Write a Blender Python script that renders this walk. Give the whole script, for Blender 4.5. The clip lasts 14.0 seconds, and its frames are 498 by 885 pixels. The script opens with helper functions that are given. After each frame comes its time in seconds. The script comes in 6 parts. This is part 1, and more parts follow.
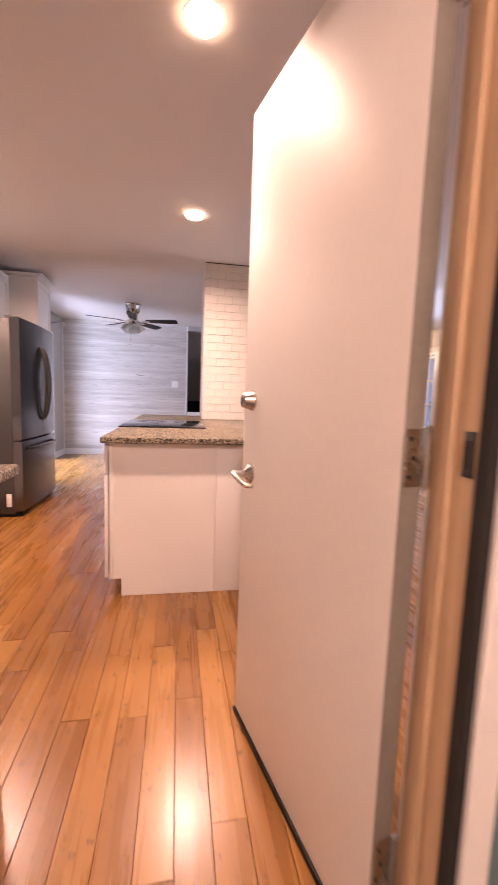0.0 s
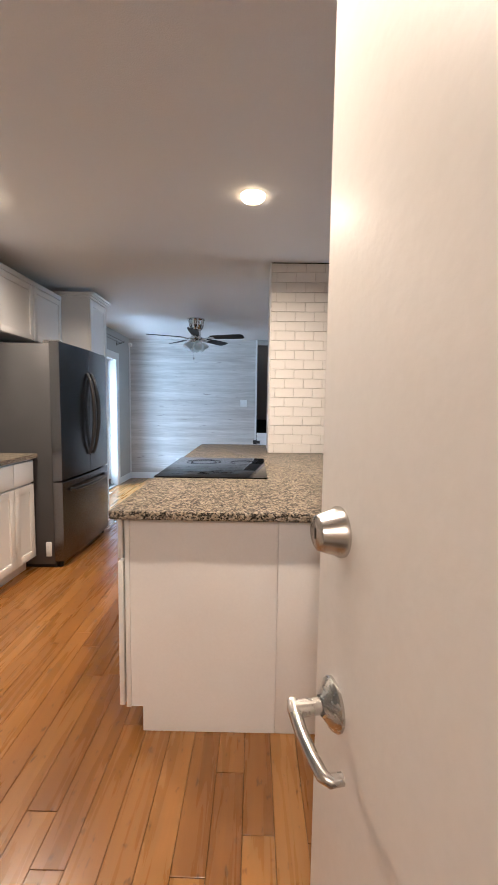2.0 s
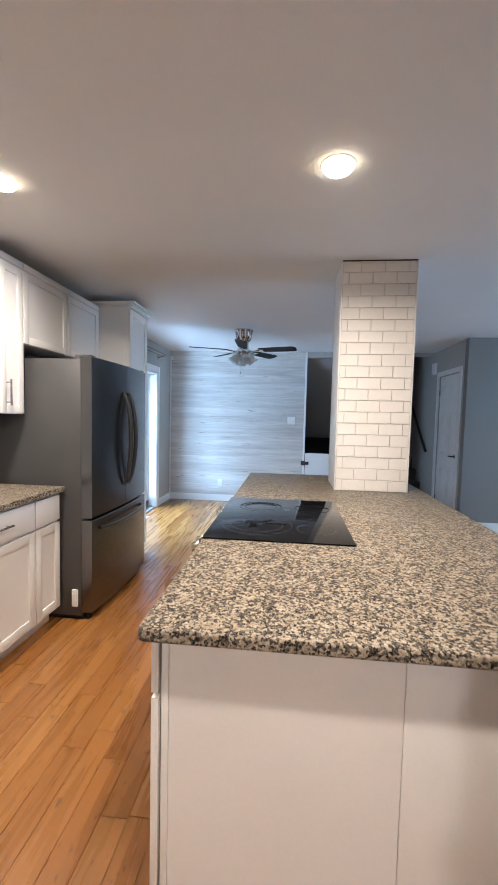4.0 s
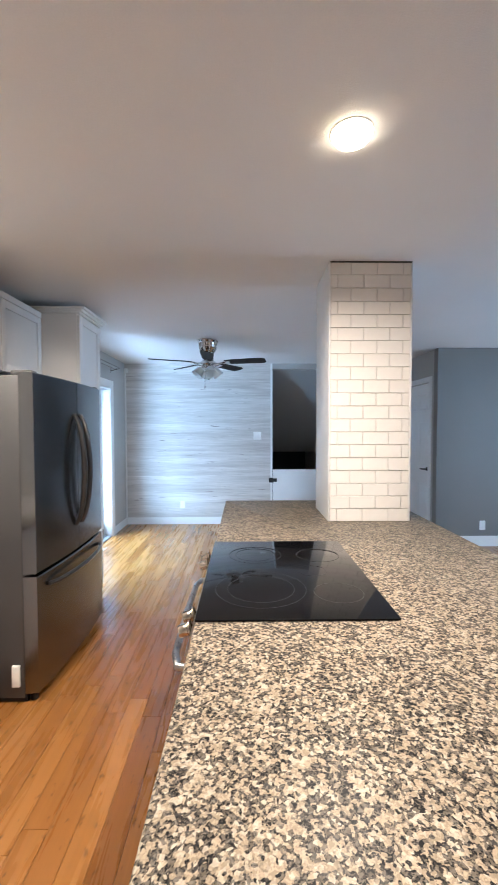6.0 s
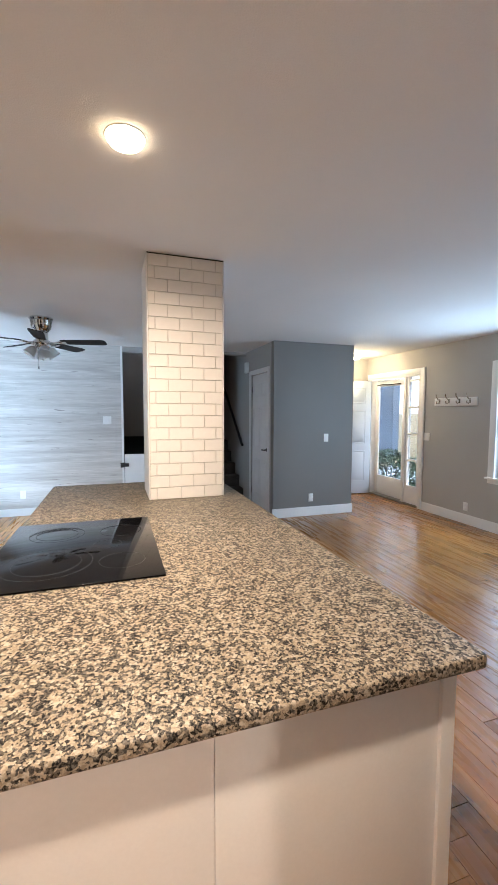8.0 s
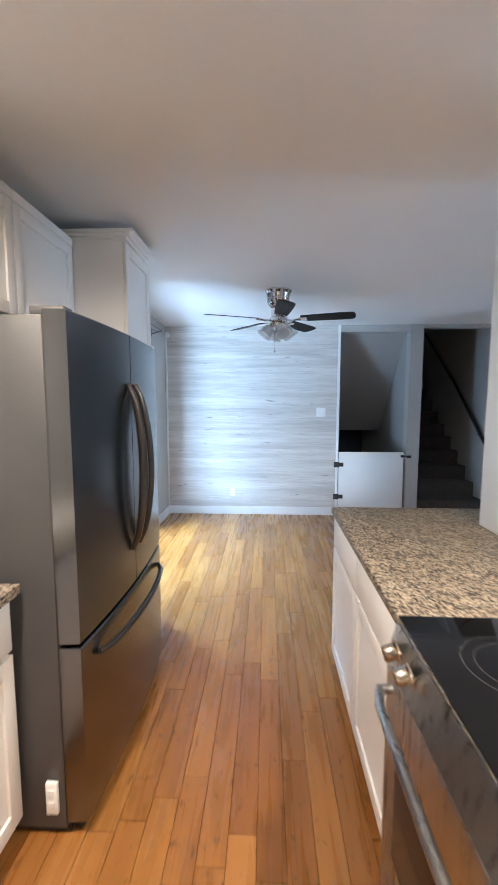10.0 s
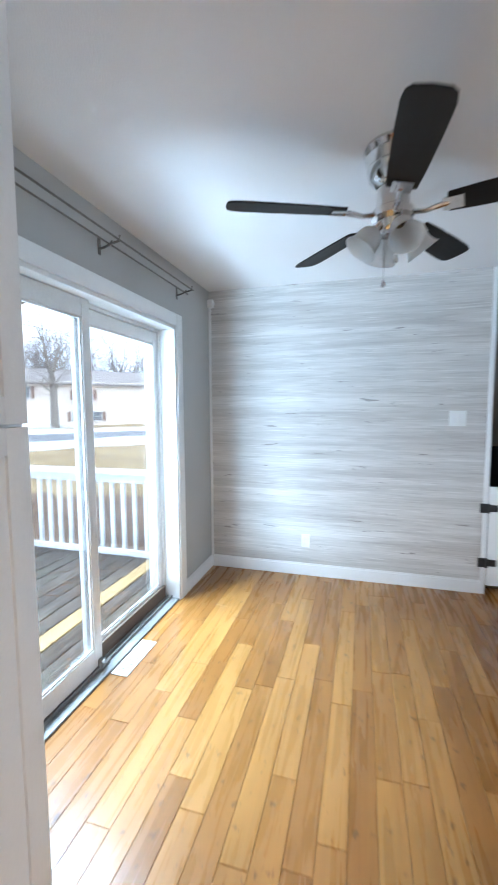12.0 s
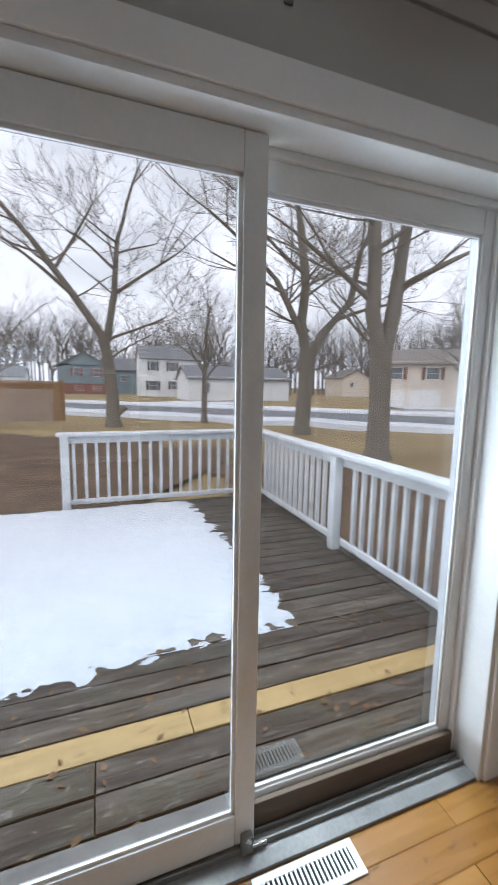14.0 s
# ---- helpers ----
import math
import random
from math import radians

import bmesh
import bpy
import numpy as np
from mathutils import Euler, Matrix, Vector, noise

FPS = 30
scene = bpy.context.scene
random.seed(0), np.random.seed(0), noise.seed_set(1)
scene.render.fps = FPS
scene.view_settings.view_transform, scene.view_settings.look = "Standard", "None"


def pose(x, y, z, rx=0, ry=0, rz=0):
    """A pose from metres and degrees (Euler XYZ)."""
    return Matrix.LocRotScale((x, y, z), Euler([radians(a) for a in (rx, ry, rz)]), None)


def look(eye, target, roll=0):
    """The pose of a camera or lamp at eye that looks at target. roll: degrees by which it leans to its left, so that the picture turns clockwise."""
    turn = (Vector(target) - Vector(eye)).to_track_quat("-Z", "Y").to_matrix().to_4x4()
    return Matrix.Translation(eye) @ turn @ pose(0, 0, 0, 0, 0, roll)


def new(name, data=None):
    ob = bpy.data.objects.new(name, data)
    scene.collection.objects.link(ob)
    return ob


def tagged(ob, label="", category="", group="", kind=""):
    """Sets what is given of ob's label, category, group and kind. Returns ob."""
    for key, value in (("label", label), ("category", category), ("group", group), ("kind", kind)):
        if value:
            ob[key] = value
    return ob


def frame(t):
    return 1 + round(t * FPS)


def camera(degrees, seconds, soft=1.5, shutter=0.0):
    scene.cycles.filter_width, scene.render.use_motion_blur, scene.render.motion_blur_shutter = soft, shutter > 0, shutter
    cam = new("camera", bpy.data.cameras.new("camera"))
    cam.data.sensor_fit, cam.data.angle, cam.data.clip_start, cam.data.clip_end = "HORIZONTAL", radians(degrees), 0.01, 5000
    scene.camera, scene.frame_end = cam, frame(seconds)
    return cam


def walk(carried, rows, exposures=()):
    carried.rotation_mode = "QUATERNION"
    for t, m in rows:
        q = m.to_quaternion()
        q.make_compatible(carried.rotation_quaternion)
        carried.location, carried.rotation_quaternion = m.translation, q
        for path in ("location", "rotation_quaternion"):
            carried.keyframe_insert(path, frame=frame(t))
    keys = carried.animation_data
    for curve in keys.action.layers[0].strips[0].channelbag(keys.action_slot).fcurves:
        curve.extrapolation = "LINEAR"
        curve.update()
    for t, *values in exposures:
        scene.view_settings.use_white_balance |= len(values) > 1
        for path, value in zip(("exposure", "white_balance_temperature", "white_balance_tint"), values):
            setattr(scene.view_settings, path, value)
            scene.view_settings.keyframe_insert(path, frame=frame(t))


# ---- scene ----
cam = camera(63.4, 14.0, shutter=0.35)
PATH = [
    (0, (0.415, 0.345, 1.144), (0.765, 2.302, 0.924), 2.0),
    (0.5, (0.41, 0.663, 1.147), (0.53, 2.648, 0.935), 1.7),
    (1, (0.42, 0.985, 1.279), (0.529, 2.976, 1.122), 1.1),
    (1.5, (0.481, 1.078, 1.295), (0.528, 3.07, 1.129), 0.8),
    (2, (0.537, 1.117, 1.295), (0.515, 3.109, 1.117), 0.8),
    (2.5, (0.491, 1.179, 1.298), (0.313, 3.161, 1.095), 1.0),
    (3, (0.46, 1.348, 1.304), (0.23, 3.327, 1.128), 0.8),
    (3.2, (0.417, 1.43, 1.341), (0.23, 3.415, 1.177), 1.3),
    (5.3, (0.285, 1.92, 1.447), (0.046, 3.904, 1.36), 1.4),
    (5.5, (0.232, 1.963, 1.467), (0.053, 3.954, 1.388), 0.9),
    (6, (0.16, 2.07, 1.476), (0.182, 4.068, 1.401), -0.1),
    (6.5, (0.201, 2.083, 1.475), (0.472, 4.063, 1.4), -0.5),
    (7, (0.291, 2.044, 1.466), (0.765, 3.985, 1.373), -0.5),
    (7.5, (0.404, 1.906, 1.473), (1.017, 3.806, 1.353), -0.2),
    (8, (0.458, 1.86, 1.471), (1.088, 3.752, 1.322), 0.2),
    (8.5, (0.372, 1.983, 1.475), (0.808, 3.927, 1.309), 0.7),
    (9, (0.138, 2.169, 1.488), (0.322, 4.152, 1.31), 0.9),
    (9.2, (0.027, 2.298, 1.487), (0.07, 4.289, 1.299), 0.7),
    (10.2, (-0.36, 3.15, 1.49), (-0.45, 5.14, 1.285), 0.0),
    (11.3, (-0.262, 4.098, 1.412), (-0.436, 6.084, 1.248), -0.7),
    (11.5, (-0.268, 4.306, 1.405), (-0.513, 6.284, 1.252), -0.6),
    (12, (-0.347, 4.831, 1.443), (-0.883, 6.750, 1.267), -0.3),
    (12.5, (-0.423, 5.298, 1.430), (-1.339, 7.063, 1.231), -0.1),
    (13, (-0.547, 5.709, 1.422), (-1.872, 7.186, 1.180), 0.0),
    (13.5, (-0.655, 6.035, 1.411), (-2.325, 7.100, 1.133), 0.3),
    (14, (-0.736, 6.260, 1.396), (-2.593, 6.950, 1.122), 1.0),
]
walk(cam, [(t, look(eye, target, roll)) for t, eye, target, roll in PATH],
     exposures=[(0.0, 1.0, 7100, 46), (0.6, 0.85, 6800, 32), (1.3, 0.7, 6100, 16), (5.3, 1.05, 5400, 11), (6.5, 1.15, 5400, 11), (8.0, 1.0, 6000, 13), (9.2, 1.1, 5500, 11), (11.3, 1.5, 5900, 11), (12.5, 0.75, 6400, 13), (13.0, 0.38, 6900, 15), (14.0, -0.3, 7400, 20)])

# ---------------------------------------------------------------- world and lights
world = bpy.data.worlds.new("sky")
scene.world = world
world.use_nodes = True
wn, wl = world.node_tree.nodes, world.node_tree.links
wn.clear()
w_out, w_bg, w_sky = wn.new("ShaderNodeOutputWorld"), wn.new("ShaderNodeBackground"), wn.new("ShaderNodeTexSky")
w_sky.sky_type, w_sky.sun_disc = "NISHITA", False
w_sky.sun_elevation, w_sky.sun_rotation = radians(44), radians(142)
w_sky.air_density, w_sky.dust_density, w_sky.ozone_density = 1.0, 4.0, 1.0
# thin overcast: broken pale cloud over the whole sky
w_tc, w_map, w_noise, w_ramp, w_mix = (wn.new("ShaderNodeTexCoord"), wn.new("ShaderNodeMapping"), wn.new("ShaderNodeTexNoise"),
                                       wn.new("ShaderNodeValToRGB"), wn.new("ShaderNodeMixRGB"))
w_map.inputs["Scale"].default_value = (1, 1, 2.6)
w_noise.inputs["Scale"].default_value, w_noise.inputs["Detail"].default_value = 2.6, 6
w_ramp.color_ramp.elements[0].position, w_ramp.color_ramp.elements[0].color = 0.36, (0.62, 0.62, 0.62, 1)
w_ramp.color_ramp.elements[1].position, w_ramp.color_ramp.elements[1].color = 0.62, (1, 1, 1, 1)
w_mix.inputs[2].default_value = (32.0, 37.5, 44.0, 1)
wl.new(w_tc.outputs["Generated"], w_map.inputs["Vector"])
wl.new(w_map.outputs["Vector"], w_noise.inputs["Vector"])
wl.new(w_noise.outputs["Fac"], w_ramp.inputs["Fac"])
wl.new(w_ramp.outputs["Color"], w_mix.inputs["Fac"])
wl.new(w_sky.outputs["Color"], w_mix.inputs[1])
wl.new(w_mix.outputs["Color"], w_bg.inputs["Color"])
w_bg.inputs["Strength"].default_value = 0.15
wl.new(w_bg.outputs["Background"], w_out.inputs["Surface"])

sun = new("sun", bpy.data.lights.new("sun", "SUN"))
sun.data.energy, sun.data.angle, sun.data.color = 1.0, radians(14), (1.0, 0.96, 0.9)
sun.matrix_world = look((14, -18, 22), (0, 0, 0))

LAMPS = [(0.514, 3.425), (-0.985, 3.44), (0.483, 1.896)]
WARM = (1.0, 0.79, 0.56)
for lx, ly in LAMPS:
    lamp = new("downlight_glow", bpy.data.lights.new("downlight_glow", "AREA"))
    lamp.data.shape, lamp.data.size, lamp.data.energy, lamp.data.color = "DISK", 0.12, 8.5 if ly < 2 else 20.5, WARM
    lamp.data.spread = radians(118 if ly < 2 else 164)
    lamp.matrix_world = look((lx, ly, 2.398), (lx, ly, 0))
foyer = new("foyer_glow", bpy.data.lights.new("foyer_glow", "POINT"))
foyer.data.energy, foyer.data.color, foyer.data.shadow_soft_size = 16.0, (1.0, 0.78, 0.45), 0.08
foyer.location = (4.25, 7.75, 2.26)

# point lamp added in the unseen garage to lighten the door and jamb
garage = new("garage_fill_glow", bpy.data.lights.new("garage_fill_glow", "POINT"))
garage.data.energy, garage.data.color, garage.data.shadow_soft_size = 80.0, (1.0, 0.84, 0.67), 0.10
garage.location = (0.2, -1.3, 2.40)

# fill lamps added for open sky and snow bounce outside the sliding door, and in the east window's opening
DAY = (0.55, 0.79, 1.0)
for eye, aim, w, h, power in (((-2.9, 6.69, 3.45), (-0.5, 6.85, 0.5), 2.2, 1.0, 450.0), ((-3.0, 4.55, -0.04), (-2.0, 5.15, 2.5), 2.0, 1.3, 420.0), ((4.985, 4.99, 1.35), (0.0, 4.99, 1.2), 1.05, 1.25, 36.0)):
    fill_lamp = new("daylight_fill", bpy.data.lights.new("daylight_fill", "AREA"))
    fill_lamp.data.shape, fill_lamp.data.size, fill_lamp.data.size_y, fill_lamp.data.energy, fill_lamp.data.color = "RECTANGLE", w, h, power, DAY
    fill_lamp.matrix_world = look(eye, aim)

# ---------------------------------------------------------------- mesh helpers


def box(bm, x0, x1, y0, y1, z0, z1, bevel=0.0):
    made = bmesh.ops.create_cube(bm, size=1.0, matrix=Matrix.Translation(((x0 + x1) / 2, (y0 + y1) / 2, (z0 + z1) / 2)) @ Matrix.Diagonal((abs(x1 - x0), abs(y1 - y0), abs(z1 - z0), 1)))
    if bevel:
        edges = {e for v in made["verts"] for e in v.link_edges}
        bmesh.ops.bevel(bm, geom=list(edges), offset=bevel, segments=2, affect="EDGES", profile=0.5)
    return made


def rod(bm, a, b, r0, r1=None, sides=12):
    a, b = Vector(a), Vector(b)
    d = b - a
    m = Matrix.Translation((a + b) / 2) @ d.to_track_quat("Z", "Y").to_matrix().to_4x4()
    bmesh.ops.create_cone(bm, cap_ends=True, segments=sides, radius1=r0, radius2=r0 if r1 is None else r1, depth=d.length, matrix=m)


def lathe(bm, profile, m=None, sides=28):
    """A turned shape from (radius, height) pairs, about z of the pose m."""
    m = m or Matrix()
    rings = [[bm.verts.new(m @ Vector((max(r, 1e-4) * math.cos(2 * math.pi * k / sides), max(r, 1e-4) * math.sin(2 * math.pi * k / sides), z))) for k in range(sides)] for r, z in profile]
    for lo, hi in zip(rings, rings[1:]):
        for k in range(sides):
            bm.faces.new((lo[k], lo[(k + 1) % sides], hi[(k + 1) % sides], hi[k]))
    return rings


def tube(bm, points, r, sides=8, closed_ends=True):
    pts = [Vector(p) for p in points]
    rings = []
    for i, p in enumerate(pts):
        d = (pts[min(i + 1, len(pts) - 1)] - pts[max(i - 1, 0)]).normalized()
        u = d.cross(Vector((0, 0, 1)) if abs(d.z) < 0.9 else Vector((1, 0, 0))).normalized()
        v = d.cross(u)
        rr = r[i] if isinstance(r, (list, tuple)) else r
        rings.append([bm.verts.new(p + rr * (math.cos(2 * math.pi * k / sides) * u + math.sin(2 * math.pi * k / sides) * v)) for k in range(sides)])
    for lo, hi in zip(rings, rings[1:]):
        for k in range(sides):
            bm.faces.new((lo[k], lo[(k + 1) % sides], hi[(k + 1) % sides], hi[k]))
    if closed_ends:
        bm.faces.new(rings[0][::-1])
        bm.faces.new(rings[-1])


def mesh_of(name, bm, material, smooth=False):
    bmesh.ops.recalc_face_normals(bm, faces=bm.faces)
    data = bpy.data.meshes.new(name)
    bm.to_mesh(data)
    bm.free()
    data.materials.append(material)
    if smooth:
        data.polygons.foreach_set("use_smooth", [True] * len(data.polygons))
        data.set_sharp_from_angle(angle=radians(38))
    return data


def part(name, bm, material, parent, label="", smooth=True):
    ob = new(name, mesh_of(name, bm, material, smooth))
    ob.parent = parent
    if label:
        ob["label"] = label
    return ob


def thing(name, label, category, group="", at=(0, 0, 0)):
    ob = new(name)
    ob.location = at
    return tagged(ob, label, category, group)


def structure(name, bm, material, label, category, smooth=False):
    return tagged(new(name, mesh_of(name, bm, material, smooth)), label, category, kind="structure")


# ---------------------------------------------------------------- materials


def base_mat(name):
    m = bpy.data.materials.new(name)
    m.use_nodes = True
    nt = m.node_tree
    return m, nt.nodes, nt.links, nt.nodes["Principled BSDF"]


def surface(name, dark, light, scale=6.0, rough=0.5, rough_spread=0.1, metal=0.0, bump=0.05, grain=80.0, stretch=(1, 1, 1), spread=(0.3, 0.7), coat=0.0, speck=0.0):
    """Two scales of noise between two colours, with fine relief."""
    m, n, l, p = base_mat(name)
    tc, mp = n.new("ShaderNodeTexCoord"), n.new("ShaderNodeMapping")
    mp.inputs["Scale"].default_value = stretch
    big, fine, ramp = n.new("ShaderNodeTexNoise"), n.new("ShaderNodeTexNoise"), n.new("ShaderNodeValToRGB")
    big.inputs["Scale"].default_value, big.inputs["Detail"].default_value = scale, 6
    fine.inputs["Scale"].default_value, fine.inputs["Detail"].default_value = grain, 4
    add = n.new("ShaderNodeMath")
    add.operation, add.use_clamp = "MULTIPLY_ADD", True
    add.inputs[1].default_value = 0.35
    sub = n.new("ShaderNodeMath")
    sub.operation, sub.inputs[1].default_value = "MULTIPLY", 0.72
    ramp.color_ramp.elements[0].position, ramp.color_ramp.elements[0].color = spread[0], (*dark, 1)
    ramp.color_ramp.elements[1].position, ramp.color_ramp.elements[1].color = spread[1], (*light, 1)
    l.new(tc.outputs["Object"], mp.inputs["Vector"])
    l.new(mp.outputs["Vector"], big.inputs["Vector"])
    l.new(mp.outputs["Vector"], fine.inputs["Vector"])
    l.new(big.outputs["Fac"], sub.inputs[0])
    l.new(fine.outputs["Fac"], add.inputs[0])
    l.new(sub.outputs[0], add.inputs[2])
    l.new(add.outputs[0], ramp.inputs["Fac"])
    l.new(ramp.outputs["Color"], p.inputs["Base Color"])
    rr = n.new("ShaderNodeMapRange")
    rr.inputs["To Min"].default_value, rr.inputs["To Max"].default_value = max(rough - rough_spread, 0.02), min(rough + rough_spread, 1)
    l.new(add.outputs[0], rr.inputs["Value"])
    l.new(rr.outputs["Result"], p.inputs["Roughness"])
    p.inputs["Metallic"].default_value = metal
    p.inputs["Coat Weight"].default_value = coat
    p.inputs["Coat Roughness"].default_value = 0.15
    if bump:
        b = n.new("ShaderNodeBump")
        b.inputs["Strength"].default_value, b.inputs["Distance"].default_value = bump, 0.01
        l.new(fine.outputs["Fac"], b.inputs["Height"])
        l.new(b.outputs["Normal"], p.inputs["Normal"])
    return m


def wood(name, tones, width, along="y", rough=0.35, island=False, knots=0.35, per_piece=1.0, coat=0.0, grain_scale=60.0, bump=0.08, contrast=0.80, spot_scale=11):
    """Boards: a tone for each piece, long grain, darker knots and flecks."""
    m, n, l, p = base_mat(name)
    tc = n.new("ShaderNodeTexCoord")
    if island:
        rnd = n.new("ShaderNodeNewGeometry").outputs["Random Per Island"]
    else:
        rnd = n.new("ShaderNodeObjectInfo").outputs["Random"]
    mul = n.new("ShaderNodeVectorMath")
    mul.operation = "SCALE"
    mul.inputs[0].default_value = (13.7, 41.3, 7.9)
    l.new(rnd, mul.inputs["Scale"])
    off = n.new("ShaderNodeVectorMath")
    off.operation = "ADD"
    l.new(tc.outputs["Object"], off.inputs[0])
    l.new(mul.outputs[0], off.inputs[1])
    mp = n.new("ShaderNodeMapping")
    mp.inputs["Scale"].default_value = {"y": (1, 0.06, 1), "x": (0.06, 1, 1), "z": (1, 1, 0.06)}[along]
    l.new(off.outputs[0], mp.inputs["Vector"])
    grain, broad, spots, flecks = (n.new("ShaderNodeTexNoise") for _ in range(4))
    grain.inputs["Scale"].default_value, grain.inputs["Detail"].default_value = grain_scale, 8
    grain.inputs["Distortion"].default_value = 0.6
    broad.inputs["Scale"].default_value, broad.inputs["Detail"].default_value = 9, 3
    spots.inputs["Scale"].default_value, spots.inputs["Detail"].default_value = spot_scale, 2
    flecks.inputs["Scale"].default_value, flecks.inputs["Detail"].default_value = 150, 2
    l.new(mp.outputs["Vector"], grain.inputs["Vector"])
    l.new(mp.outputs["Vector"], broad.inputs["Vector"])
    mp2 = n.new("ShaderNodeMapping")
    mp2.inputs["Scale"].default_value = {"y": (2.2, 1, 1), "x": (1, 2.2, 1), "z": (2.2, 1, 1)}[along]
    l.new(off.outputs[0], mp2.inputs["Vector"])
    l.new(mp2.outputs["Vector"], spots.inputs["Vector"])
    l.new(mp.outputs["Vector"], flecks.inputs["Vector"])
    ramp = n.new("ShaderNodeValToRGB")
    els = ramp.color_ramp.elements
    els[0].color, els[1].color = (*tones[0], 1), (*tones[-1], 1)
    for i, c in enumerate(tones[1:-1], 1):
        els.new(i / (len(tones) - 1)).color = (*c, 1)
    mixf = n.new("ShaderNodeMath")
    mixf.operation, mixf.inputs[1].default_value = "MULTIPLY", per_piece
    l.new(rnd, mixf.inputs[0])
    add = n.new("ShaderNodeMath")
    add.operation, add.use_clamp = "MULTIPLY_ADD", True
    l.new(broad.outputs["Fac"], add.inputs[0])
    add.inputs[1].default_value = 0.55
    l.new(mixf.outputs[0], add.inputs[2])
    sc = n.new("ShaderNodeMath")
    sc.operation, sc.inputs[1].default_value = "SUBTRACT", 0.27
    l.new(add.outputs[0], sc.inputs[0])
    l.new(sc.outputs[0], ramp.inputs["Fac"])
    gr = n.new("ShaderNodeMapRange")
    gr.inputs["From Min"].default_value, gr.inputs["From Max"].default_value = 0.3, 0.7
    gr.inputs["To Min"].default_value, gr.inputs["To Max"].default_value = contrast, 1.08
    l.new(grain.outputs["Fac"], gr.inputs["Value"])
    m1 = n.new("ShaderNodeMixRGB")
    m1.blend_type, m1.inputs[0].default_value = "MULTIPLY", 1
    l.new(ramp.outputs["Color"], m1.inputs[1])
    l.new(gr.outputs["Result"], m1.inputs[2])
    kr = n.new("ShaderNodeMapRange")
    kr.inputs["From Min"].default_value, kr.inputs["From Max"].default_value = 0.64, 0.74
    kr.inputs["To Max"].default_value = knots
    l.new(spots.outputs["Fac"], kr.inputs["Value"])
    m2 = n.new("ShaderNodeMixRGB")
    m2.inputs[2].default_value = (*[c * 0.35 for c in tones[0]], 1)
    l.new(kr.outputs["Result"], m2.inputs[0])
    l.new(m1.outputs["Color"], m2.inputs[1])
    l.new(m2.outputs["Color"], p.inputs["Base Color"])
    rr = n.new("ShaderNodeMapRange")
    rr.inputs["To Min"].default_value, rr.inputs["To Max"].default_value = rough - 0.08, rough + 0.1
    l.new(grain.outputs["Fac"], rr.inputs["Value"])
    l.new(rr.outputs["Result"], p.inputs["Roughness"])
    p.inputs["Coat Weight"].default_value, p.inputs["Coat Roughness"].default_value = coat, 0.2
    b = n.new("ShaderNodeBump")
    b.inputs["Strength"].default_value, b.inputs["Distance"].default_value = bump, 0.004
    l.new(grain.outputs["Fac"], b.inputs["Height"])
    l.new(b.outputs["Normal"], p.inputs["Normal"])
    return m


